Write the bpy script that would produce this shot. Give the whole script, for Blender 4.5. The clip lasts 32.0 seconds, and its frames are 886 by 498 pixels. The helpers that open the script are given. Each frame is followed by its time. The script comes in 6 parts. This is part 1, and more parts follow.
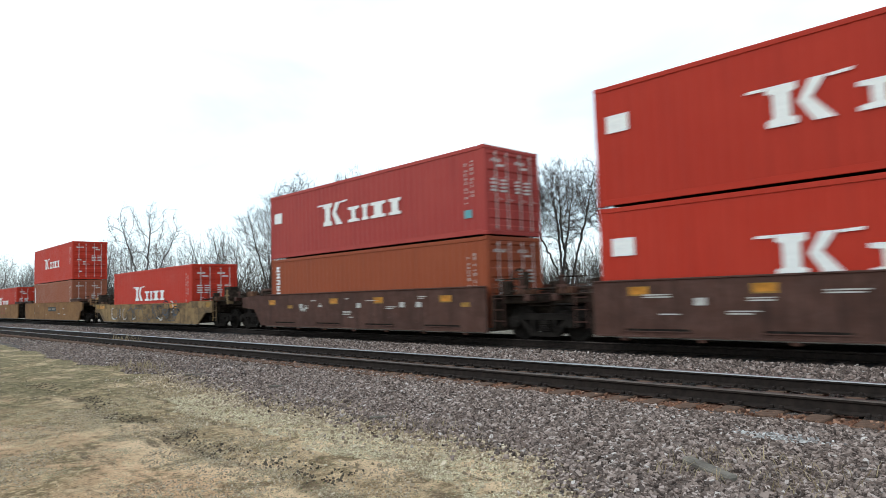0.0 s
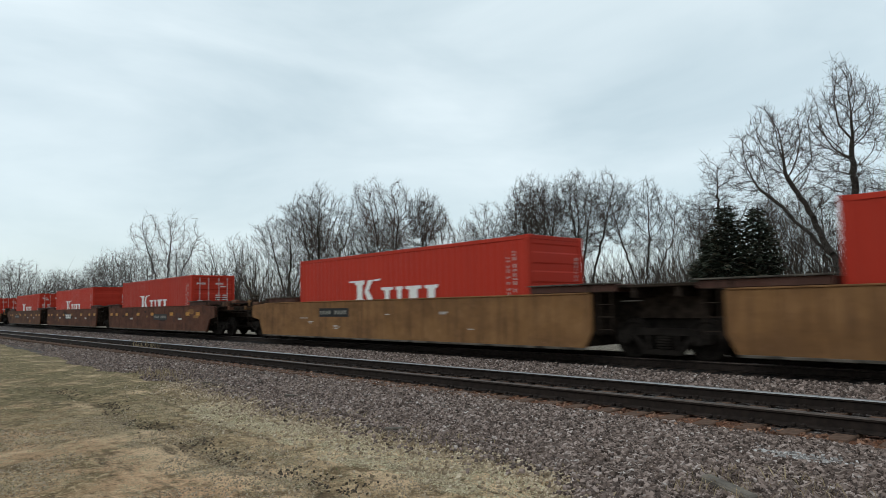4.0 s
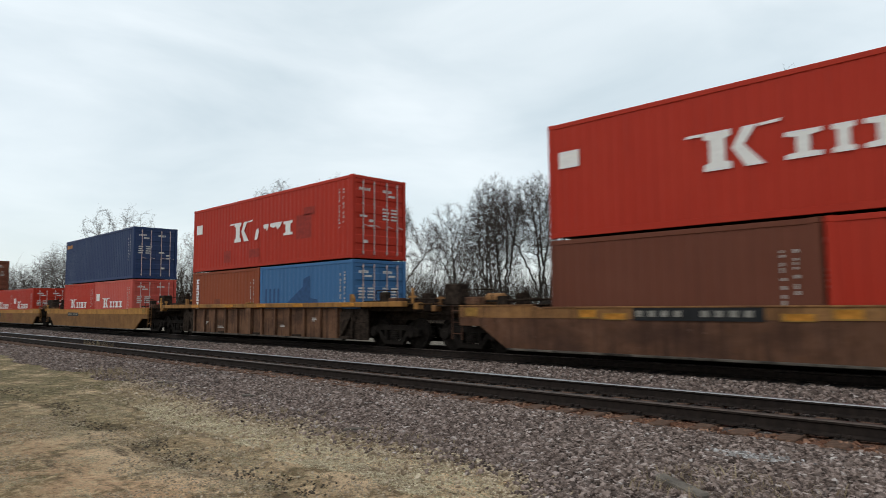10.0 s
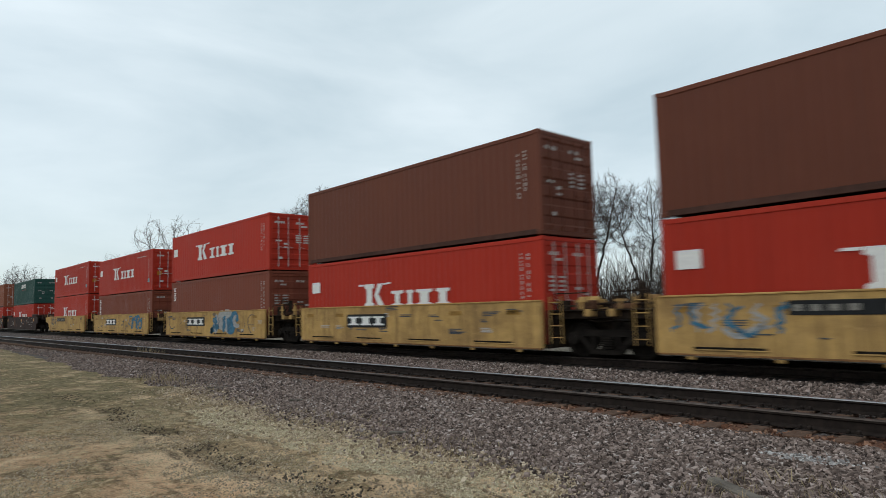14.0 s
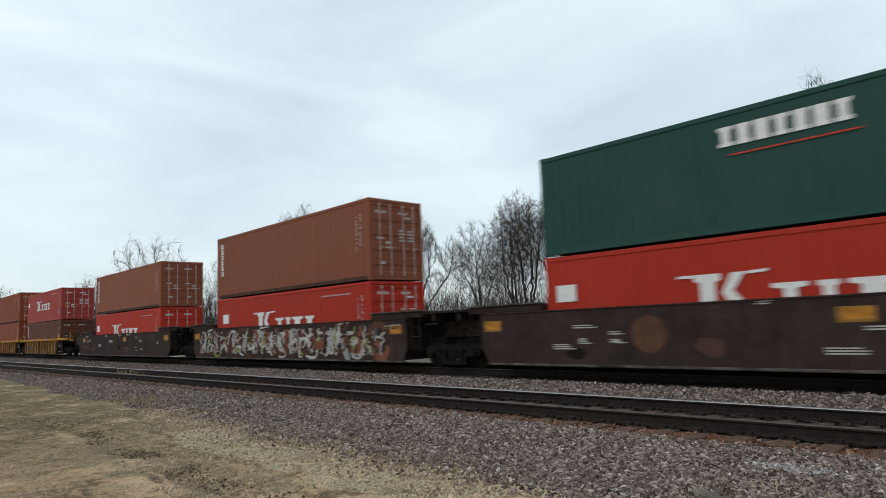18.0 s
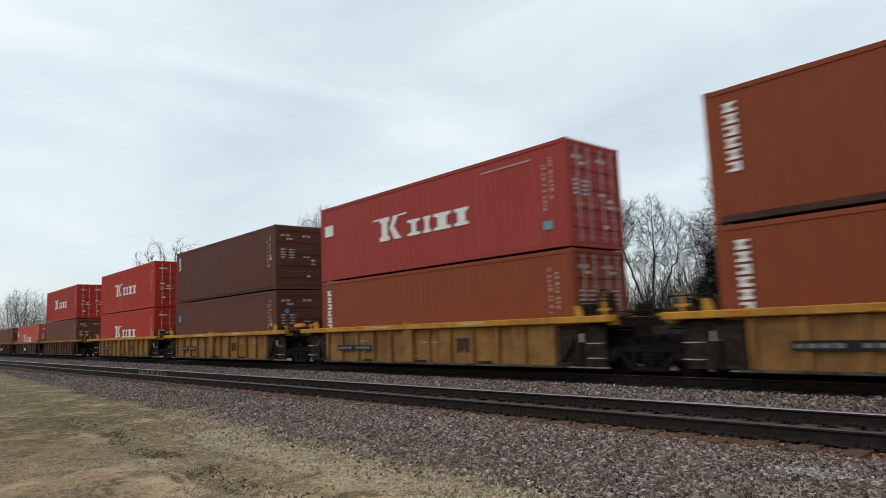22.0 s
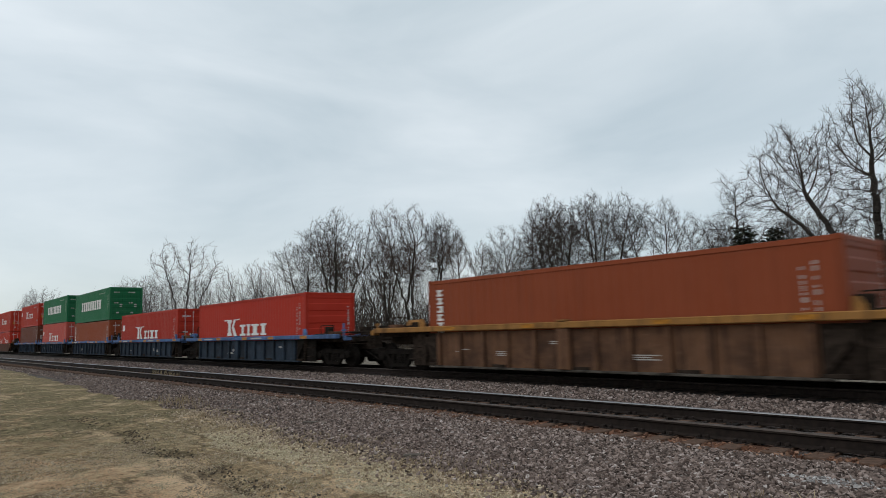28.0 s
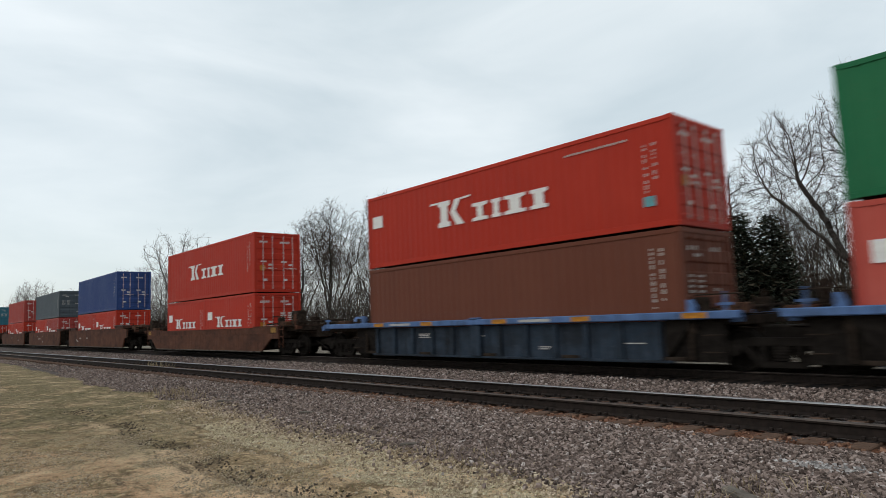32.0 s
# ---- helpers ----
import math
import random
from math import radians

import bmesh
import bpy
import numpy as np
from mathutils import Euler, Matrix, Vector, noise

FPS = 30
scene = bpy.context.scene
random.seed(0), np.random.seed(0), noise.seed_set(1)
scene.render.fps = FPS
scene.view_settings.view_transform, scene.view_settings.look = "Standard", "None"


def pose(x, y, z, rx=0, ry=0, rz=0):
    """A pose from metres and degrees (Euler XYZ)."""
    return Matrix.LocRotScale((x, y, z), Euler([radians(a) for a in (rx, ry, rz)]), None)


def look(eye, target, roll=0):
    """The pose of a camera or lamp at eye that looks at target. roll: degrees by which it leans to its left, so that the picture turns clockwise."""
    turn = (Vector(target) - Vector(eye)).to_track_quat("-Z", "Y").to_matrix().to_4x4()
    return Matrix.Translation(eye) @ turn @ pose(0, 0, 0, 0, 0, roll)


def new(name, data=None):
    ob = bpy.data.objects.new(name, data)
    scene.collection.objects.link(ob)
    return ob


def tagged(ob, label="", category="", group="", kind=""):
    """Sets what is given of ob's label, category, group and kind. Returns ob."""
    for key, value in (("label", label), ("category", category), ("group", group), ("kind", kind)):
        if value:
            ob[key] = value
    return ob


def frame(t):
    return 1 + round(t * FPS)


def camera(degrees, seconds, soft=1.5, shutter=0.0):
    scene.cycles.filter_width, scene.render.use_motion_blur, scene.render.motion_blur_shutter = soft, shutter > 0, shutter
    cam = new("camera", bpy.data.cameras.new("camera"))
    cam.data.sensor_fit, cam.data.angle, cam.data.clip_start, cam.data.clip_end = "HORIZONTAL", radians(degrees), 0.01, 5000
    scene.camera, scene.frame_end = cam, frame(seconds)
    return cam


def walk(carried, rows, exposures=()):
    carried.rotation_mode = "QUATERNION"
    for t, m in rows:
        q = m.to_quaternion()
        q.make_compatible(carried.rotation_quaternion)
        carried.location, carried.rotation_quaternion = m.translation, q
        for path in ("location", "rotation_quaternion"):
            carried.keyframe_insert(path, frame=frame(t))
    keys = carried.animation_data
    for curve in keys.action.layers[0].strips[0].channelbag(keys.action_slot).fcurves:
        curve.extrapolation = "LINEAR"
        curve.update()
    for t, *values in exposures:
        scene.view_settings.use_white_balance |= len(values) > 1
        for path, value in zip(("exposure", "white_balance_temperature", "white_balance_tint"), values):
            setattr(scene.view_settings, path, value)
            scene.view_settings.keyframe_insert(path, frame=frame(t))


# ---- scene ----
# lens and standing place of the camera
cam = camera(68.7, 32.0, soft=0.5, shutter=0.26)
EYE = 1.70
walk(cam, [(t, pose(0, 0, EYE, 90 + p, r, y)) for t, y, p, r in [
    (0, 46.44, 3.91, 1.81), (0.5, 46.77, 4.25, 2.09), (1, 46.92, 4.42, 1.52), (1.5, 47.10, 4.57, 1.43), (2, 47.33, 4.62, 1.56),
    (2.5, 47.47, 4.67, 1.68), (3, 47.56, 4.74, 1.55), (3.5, 47.76, 4.87, 1.20), (5.5, 48.31, 5.16, 1.18), (6, 48.45, 4.45, 1.64),
    (6.5, 48.60, 4.94, 1.30), (7, 49.34, 5.33, 1.47), (7.5, 53.15, 4.96, 2.58), (8, 52.95, 4.88, 2.06), (8.5, 52.41, 4.96, 1.91),
    (9, 48.99, 4.87, 0.58), (9.5, 47.40, 4.97, 1.01), (10, 44.55, 4.96, 0.49), (10.5, 37.18, 4.91, 0.57), (11, 38.87, 4.83, -0.43),
    (11.5, 42.71, 5.02, 0.65), (12, 43.99, 5.09, 1.35), (12.5, 45.87, 5.22, 1.30), (13, 47.73, 5.14, 1.35), (13.5, 48.41, 5.21, 1.26),
    (15.5, 46.36, 6.00, 1.91), (16, 45.56, 6.14, 1.65), (16.5, 45.94, 6.35, 2.08), (17, 46.65, 6.51, 2.18), (17.5, 46.65, 6.54, 2.40),
    (18, 46.87, 6.62, 2.33), (18.5, 47.24, 6.63, 1.74), (19, 47.25, 6.54, 2.10), (19.5, 47.28, 6.53, 2.01), (20, 47.44, 6.58, 1.99),
    (20.5, 47.72, 6.64, 2.42), (21, 47.91, 6.69, 2.37), (21.5, 48.19, 6.77, 2.39), (22, 48.44, 6.85, 2.23), (22.5, 48.69, 6.86, 2.05),
    (23, 49.00, 6.95, 2.29), (23.5, 49.23, 6.94, 1.98), (24, 49.38, 6.98, 2.03), (24.5, 49.49, 6.98, 2.09), (25, 49.55, 7.01, 1.67),
    (25.5, 49.67, 7.03, 1.70), (27.5, 49.44, 7.11, 1.87), (28, 49.46, 7.14, 1.70), (28.5, 49.48, 7.14, 1.82), (29, 49.47, 7.13, 1.99),
    (29.5, 49.45, 7.09, 2.00), (30, 49.46, 7.07, 2.22), (30.5, 49.47, 7.05, 1.92), (31, 49.44, 6.89, 1.69), (31.5, 49.18, 6.60, 1.88),
    (32, 49.04, 6.21, 2.15)]],
     exposures=[(0, 0.76, 6100, 5), (0.4, 0.59, 6180, 5), (1, 0.22, 6290, 5), (2, 0.10, 6290, 3), (3.5, 0.06, 6340, 5), (6, -0.02, 6430, 8), (9, -0.04, 6500, 10),
                (10, 0.14, 6600, 10), (10.5, 0.24, 6650, 10), (11, 0.36, 6700, 10), (12, 0.36, 6600, 10), (13.5, 0.00, 6380, 7), (17, 0.12, 6380, 7), (20, 0.10, 6450, 10),
                (24, 0.08, 6600, 10), (25, 0.08, 6575, 10), (28, -0.13, 6500, 10), (30, -0.10, 6680, 10), (31, 0.03, 6665, 10), (32, 0.06, 6650, 10)])

# ---- light: an overcast day ----
world = bpy.data.worlds.new("overcast_sky")
scene.world = world
world.use_nodes = True
wn, wl = world.node_tree.nodes, world.node_tree.links
wn.clear()


def wnode(kind, **inputs):
    n = wn.new(kind)
    for k, v in inputs.items():
        n.inputs[k].default_value = v
    return n


w_out = wnode("ShaderNodeOutputWorld")
w_bg = wnode("ShaderNodeBackground", Strength=1.0)
w_tc = wnode("ShaderNodeTexCoord")
w_sky = wnode("ShaderNodeTexSky")
w_sky.sky_type, w_sky.sun_disc = "NISHITA", False
w_sky.sun_elevation, w_sky.sun_rotation = radians(48), radians(200)
w_sep = wnode("ShaderNodeSeparateXYZ")
wl.new(w_tc.outputs["Generated"], w_sep.inputs[0])
# the cloud deck, brighter overhead, with soft streaks
w_map = wnode("ShaderNodeMapping")
w_map.inputs["Scale"].default_value = (1.0, 1.0, 3.2)
w_map.inputs["Rotation"].default_value = (0.0, radians(-6), radians(20))
wl.new(w_tc.outputs["Generated"], w_map.inputs[0])
w_noise = wnode("ShaderNodeTexNoise", Scale=2.1, Detail=5.0, Roughness=0.52, Distortion=0.4)
wl.new(w_map.outputs[0], w_noise.inputs["Vector"])
w_cr = wn.new("ShaderNodeValToRGB")
w_cr.color_ramp.elements[0].position, w_cr.color_ramp.elements[0].color = 0.30, (0.490, 0.565, 0.594, 1)
w_cr.color_ramp.elements[1].position, w_cr.color_ramp.elements[1].color = 0.72, (0.722, 0.776, 0.792, 1)
wl.new(w_noise.outputs["Fac"], w_cr.inputs[0])
w_up = wnode("ShaderNodeMapRange")
w_up.inputs["From Min"].default_value, w_up.inputs["From Max"].default_value = 0.0, 1.0
w_up.inputs["To Min"].default_value, w_up.inputs["To Max"].default_value = 0.95, 1.25
wl.new(w_sep.outputs["Z"], w_up.inputs["Value"])
w_mul = wn.new("ShaderNodeVectorMath")
w_mul.operation = "SCALE"
wl.new(w_cr.outputs[0], w_mul.inputs[0])
wl.new(w_up.outputs[0], w_mul.inputs["Scale"])
w_skys = wn.new("ShaderNodeVectorMath")
w_skys.operation = "SCALE"
w_skys.inputs["Scale"].default_value = 0.03
wl.new(w_sky.outputs[0], w_skys.inputs[0])
w_add = wn.new("ShaderNodeVectorMath")
w_add.operation = "ADD"
wl.new(w_mul.outputs[0], w_add.inputs[0])
wl.new(w_skys.outputs[0], w_add.inputs[1])
wl.new(w_add.outputs[0], w_bg.inputs["Color"])
wl.new(w_bg.outputs[0], w_out.inputs[0])

sun = new("sun", bpy.data.lights.new("sun", "SUN"))
sun.data.energy, sun.data.angle, sun.data.color = 0.5, radians(40), (1.0, 0.97, 0.93)
sun.matrix_world = look((-30, -60, 75), (0, 12, 0))


# ---- materials ----
def rgb(c, a=1.0):
    return (c[0], c[1], c[2], a)


class Mat:
    """A node material with a small set of helpers."""

    def __init__(self, name):
        self.m = bpy.data.materials.new(name)
        self.m.use_nodes = True
        self.n, self.l = self.m.node_tree.nodes, self.m.node_tree.links
        self.bsdf = self.n["Principled BSDF"]
        self.tc = self.n.new("ShaderNodeTexCoord")
        self.shifted = None

    def shift(self):
        """Move the grain by each object's own random number, so that alike pieces differ."""
        info = self.n.new("ShaderNodeObjectInfo")
        far = self.n.new("ShaderNodeVectorMath")
        far.operation, far.inputs[1].default_value = "SCALE", (0, 0, 0)
        far.inputs["Scale"].default_value = 57.0
        self.l.new(info.outputs["Random"], far.inputs[0])
        add = self.n.new("ShaderNodeVectorMath")
        add.operation = "ADD"
        self.l.new(self.tc.outputs["Object"], add.inputs[0])
        self.l.new(far.outputs[0], add.inputs[1])
        self.shifted = add.outputs[0]

    def noise(self, scale, detail=4.0, rough=0.6, stretch=None, space="Object"):
        src = self.shifted if self.shifted is not None and space == "Object" else self.tc.outputs[space]
        if stretch:
            mp = self.n.new("ShaderNodeMapping")
            mp.inputs["Scale"].default_value = stretch
            self.l.new(src, mp.inputs[0])
            src = mp.outputs[0]
        t = self.n.new("ShaderNodeTexNoise")
        t.inputs["Scale"].default_value, t.inputs["Detail"].default_value, t.inputs["Roughness"].default_value = scale, detail, rough
        self.l.new(src, t.inputs["Vector"])
        return t.outputs["Fac"]

    def ramp(self, fac, stops):
        r = self.n.new("ShaderNodeValToRGB")
        while len(r.color_ramp.elements) < len(stops):
            r.color_ramp.elements.new(0.5)
        for e, (p, c) in zip(r.color_ramp.elements, stops):
            e.position = p
            e.color = rgb(c) if isinstance(c, tuple) else (c, c, c, 1)
        self.l.new(fac, r.inputs[0])
        return r.outputs[0]

    def mix(self, fac, a, b, how="MIX"):
        x = self.n.new("ShaderNodeMix")
        x.data_type, x.blend_type = "RGBA", how
        for k, v in ((0, fac), (6, a), (7, b)):
            sock = x.inputs[k]
            if isinstance(v, (int, float)):
                sock.default_value = v if k == 0 else (v, v, v, 1)
            elif isinstance(v, tuple):
                sock.default_value = rgb(v)
            else:
                self.l.new(v, sock)
        return x.outputs[2]

    def color(self, out):
        if isinstance(out, tuple):
            self.bsdf.inputs["Base Color"].default_value = rgb(out)
        else:
            self.l.new(out, self.bsdf.inputs["Base Color"])
        return self

    def rough(self, v):
        if isinstance(v, (int, float)):
            self.bsdf.inputs["Roughness"].default_value = v
        else:
            self.l.new(v, self.bsdf.inputs["Roughness"])
        return self

    def bump(self, height, strength=0.3, distance=0.01):
        b = self.n.new("ShaderNodeBump")
        b.inputs["Strength"].default_value, b.inputs["Distance"].default_value = strength, distance
        self.l.new(height, b.inputs["Height"])
        self.l.new(b.outputs[0], self.bsdf.inputs["Normal"])
        return self


def painted(name, c, dirt=0.35, rust=0.25, fade=0.06, rough=0.55):
    """Weathered paint on steel: faded in patches, streaked downwards, a little rust."""
    m = Mat(name)
    m.shift()
    info = m.n.new("ShaderNodeObjectInfo")
    patch = m.noise(0.55, 4, 0.6)
    streak = m.noise(1.0, 5, 0.65, stretch=(5.0, 5.0, 0.35))
    fine = m.noise(14.0, 5, 0.7)
    pale = tuple(min(1, x * 1.05 + fade * k) for x, k in zip(c, (0.40, 0.28, 0.22)))
    col = m.mix(m.ramp(patch, [(0.42, 0.0), (0.75, 0.55)]), c, pale)
    dark = tuple(x * 0.55 + 0.008 for x in c)
    col = m.mix(m.ramp(streak, [(0.50, 0.0), (0.78, dirt)]), col, dark)
    r = m.n.new("ShaderNodeMath")
    r.operation = "MULTIPLY"
    m.l.new(m.ramp(fine, [(0.60, 0.0), (0.72, 1.0)]), r.inputs[0])
    m.l.new(m.ramp(patch, [(0.45, 0.0), (0.70, rust)]), r.inputs[1])
    col = m.mix(r.outputs[0], col, (0.10, 0.045, 0.025))
    hs = m.n.new("ShaderNodeHueSaturation")
    mr = m.n.new("ShaderNodeMapRange")
    mr.inputs["To Min"].default_value, mr.inputs["To Max"].default_value = 0.90, 1.10
    m.l.new(info.outputs["Random"], mr.inputs["Value"])
    m.l.new(mr.outputs[0], hs.inputs["Value"])
    m.l.new(col, hs.inputs["Color"])
    m.color(hs.outputs[0])
    m.rough(m.ramp(patch, [(0.3, rough - 0.1), (0.8, rough + 0.2)]))
    m.bsdf.inputs["Specular IOR Level"].default_value = 0.13
    m.bump(fine, 0.15, 0.004)
    return m.m


def plain(name, c, rough=0.6, metal=0.0, vary=0.3, scale=6.0, bump=0.1, gloss=0.15):
    m = Mat(name)
    n = m.noise(scale, 5, 0.65)
    m.color(m.mix(m.ramp(n, [(0.35, 0.0), (0.75, 1.0)]), tuple(x * (1 - vary) for x in c), tuple(min(1, x * (1 + vary)) for x in c)))
    m.rough(rough)
    m.bsdf.inputs["Metallic"].default_value = metal
    m.bsdf.inputs["Specular IOR Level"].default_value = 0.5 if metal else gloss
    m.bump(n, bump, 0.01)
    return m.m


PAINT = {
    "red": painted("red_container_paint", (0.37, 0.027, 0.013)),
    "pink": painted("sun_faded_red_paint", (0.44, 0.070, 0.052), fade=0.25),
    "dullred": painted("dull_red_paint", (0.30, 0.042, 0.035), fade=0.10),
    "orange": painted("orange_brown_paint", (0.220, 0.050, 0.019)),
    "tan": painted("light_brown_paint", (0.222, 0.070, 0.036)),
    "brown": painted("dark_brown_container_paint", (0.126, 0.040, 0.023)),
    "rust": painted("rust_red_brown_paint", (0.172, 0.046, 0.026)),
    "maroon": painted("maroon_paint", (0.105, 0.034, 0.022)),
    "navy": painted("navy_blue_paint", (0.023, 0.042, 0.105)),
    "blue": painted("mid_blue_paint", (0.045, 0.130, 0.270), rust=0.4),
    "royal": painted("royal_blue_paint", (0.022, 0.050, 0.160)),
    "green": painted("bright_green_paint", (0.012, 0.122, 0.050), dirt=0.75, rust=0.8),
    "darkgreen": painted("dark_green_paint", (0.018, 0.062, 0.052)),
    "grey": painted("slate_grey_paint", (0.060, 0.075, 0.088)),
    "teal": painted("teal_blue_paint", (0.035, 0.140, 0.190)),
}


def caked(name, c, mud, much=0.5):
    """Old car paint under soot, mud and rust: broad blotches, thin runs and chips."""
    m = Mat(name)
    m.shift()
    patch = m.noise(0.75, 6, 0.68, stretch=(0.8, 1.0, 1.5))
    cloud = m.noise(2.6, 5, 0.7)
    runs = m.noise(1.0, 6, 0.7, stretch=(7.0, 7.0, 0.55))
    fine = m.noise(20.0, 5, 0.72)
    pale = tuple(min(1, x * 1.22 + 0.012) for x in c)
    col = m.mix(m.ramp(cloud, [(0.40, 0.0), (0.68, 0.8)]), c, pale)
    col = m.mix(m.ramp(patch, [(0.44, 0.0), (0.66, much)]), col, mud)
    col = m.mix(m.ramp(runs, [(0.50, 0.0), (0.68, min(1.0, much + 0.15))]), col, tuple(x * 0.8 for x in mud))
    col = m.mix(m.ramp(fine, [(0.58, 0.0), (0.74, 0.45)]), col, (0.075, 0.036, 0.022))
    col = m.mix(m.ramp(m.noise(6.0, 5, 0.75), [(0.63, 0.0), (0.70, 0.5)]), col, tuple(min(1, x * 1.5 + 0.05) for x in c))
    m.color(col).rough(0.85)
    m.bsdf.inputs["Specular IOR Level"].default_value = 0.12
    m.bump(fine, 0.3, 0.006)
    return m.m


for key, name, c, mud, much in (
        ("carbrown", "brown_car_paint", (0.094, 0.037, 0.021), (0.040, 0.019, 0.014), 0.75), ("carochre", "ochre_brown_car_paint", (0.098, 0.045, 0.025), (0.044, 0.022, 0.016), 0.8),
        ("caryellow", "yellow_car_paint", (0.375, 0.182, 0.048), (0.155, 0.072, 0.029), 0.55), ("carmustard", "mustard_car_paint", (0.270, 0.130, 0.038), (0.110, 0.053, 0.024), 0.65),
        ("carpale", "pale_yellow_car_paint", (0.430, 0.262, 0.090), (0.200, 0.118, 0.056), 0.65), ("carmud", "muddy_yellow_car_paint", (0.225, 0.110, 0.040), (0.085, 0.040, 0.022), 0.75),
        ("carlow", "browned_yellow_car_paint", (0.195, 0.094, 0.033), (0.105, 0.050, 0.022), 0.6), ("carblack", "blackened_brown_car_paint", (0.038, 0.022, 0.018), (0.018, 0.012, 0.010), 0.6),
        ("cargrey", "grey_brown_car_paint", (0.105, 0.048, 0.028), (0.046, 0.024, 0.017), 0.6),
        ("cardark", "dark_umber_car_paint", (0.072, 0.034, 0.025), (0.036, 0.020, 0.016), 0.6),
        ("carolive", "olive_yellow_car_paint", (0.190, 0.096, 0.038), (0.096, 0.047, 0.023), 0.6), ("carfaded", "faded_dirty_yellow_paint", (0.230, 0.145, 0.066), (0.060, 0.042, 0.030), 0.95),
        ("carblue", "blue_grey_car_paint", (0.025, 0.037, 0.054), (0.014, 0.014, 0.015), 0.75), ("cardirt", "dirt_caked_ochre_paint", (0.135, 0.066, 0.036), (0.044, 0.025, 0.018), 0.85),
        ("chordyellow", "worn_yellow_chord_paint", (0.470, 0.225, 0.034), (0.240, 0.105, 0.030), 0.6), ("chorddull", "dull_yellow_chord_paint", (0.290, 0.138, 0.040), (0.105, 0.056, 0.028), 0.65),
        ("chordblue", "light_blue_chord_paint", (0.085, 0.150, 0.300), (0.036, 0.045, 0.066), 0.55)):
    PAINT[key] = caked(name, c, mud, much)
M_WHITE = plain("white_stencil_paint", (0.72, 0.70, 0.67), 0.6, vary=0.10, scale=9)
M_OFFWHITE = plain("weathered_white_paint", (0.42, 0.39, 0.36), 0.7, vary=0.25, scale=9)
M_CHALK = plain("chalky_white_paint", (0.56, 0.53, 0.50), 0.7, vary=0.3, scale=11)
M_DIM = plain("worn_pale_lettering", (0.24, 0.22, 0.19), 0.75, vary=0.4, scale=12)
M_ORANGE = plain("yellow_reflective_sheet", (0.44, 0.180, 0.024), 0.5, vary=0.55, scale=5)
M_BLACK = plain("black_paint", (0.016, 0.016, 0.017), 0.6)
M_STEEL = plain("galvanised_steel", (0.36, 0.35, 0.34), 0.5, 0.6)
M_ROD = plain("chalky_worn_rod_paint", (0.52, 0.40, 0.37), 0.65, vary=0.35, scale=12)
M_DARK = plain("sooty_cast_steel", (0.017, 0.014, 0.012), 0.9, vary=0.5, gloss=0.03)
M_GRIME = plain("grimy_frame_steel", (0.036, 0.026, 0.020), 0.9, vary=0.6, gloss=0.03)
M_RUST = plain("brown_rail_rust", (0.023, 0.016, 0.013), 0.85, 0.0, vary=0.4, scale=9)
# darker copy of the rail head, the train's dark reflection put into it
M_HEADDULL = plain("dark_mirroring_rail_head", (0.10, 0.08, 0.07), 0.5, 1.0, vary=0.3)
M_EDGE = plain("dusty_worn_steel_edge", (0.085, 0.072, 0.060), 0.8, vary=0.8, scale=3.0)
M_OLDSHEET = plain("weathered_old_yellow_patch", (0.27, 0.145, 0.035), 0.7, vary=0.4, scale=8)
M_BLUEDARK = plain("fresher_dark_blue_paint", (0.024, 0.070, 0.165), 0.6, vary=0.25)
M_REDDARK = plain("repainted_darker_red", (0.270, 0.028, 0.018), 0.6, vary=0.25)
M_ORANGEDARK = plain("repainted_darker_brown", (0.165, 0.042, 0.020), 0.6, vary=0.25)
M_HEAD = plain("polished_rail_head", (0.26, 0.255, 0.255), 0.36, 1.0, vary=0.1)
M_SPRAY = plain("white_spray_paint", (0.46, 0.43, 0.40), 0.75, vary=0.35, scale=4.0)
M_SPRAYG = plain("lime_spray_paint", (0.24, 0.26, 0.10), 0.7, vary=0.2)
M_SPRAYB = plain("blue_spray_paint", (0.050, 0.145, 0.225), 0.7, vary=0.4)
M_SPRAYD = plain("dark_grey_spray_paint", (0.07, 0.075, 0.085), 0.7, vary=0.3)
M_BLUEDOT = plain("bright_blue_sticker", (0.05, 0.23, 0.48), 0.5, vary=0.15)
M_TEALP = plain("teal_sticker", (0.12, 0.30, 0.32), 0.5, vary=0.15)
M_FADED = plain("faded_red_paint", (0.20, 0.070, 0.040), 0.8, vary=0.3)
M_REDP = plain("red_paint_stripe", (0.45, 0.05, 0.03), 0.6)


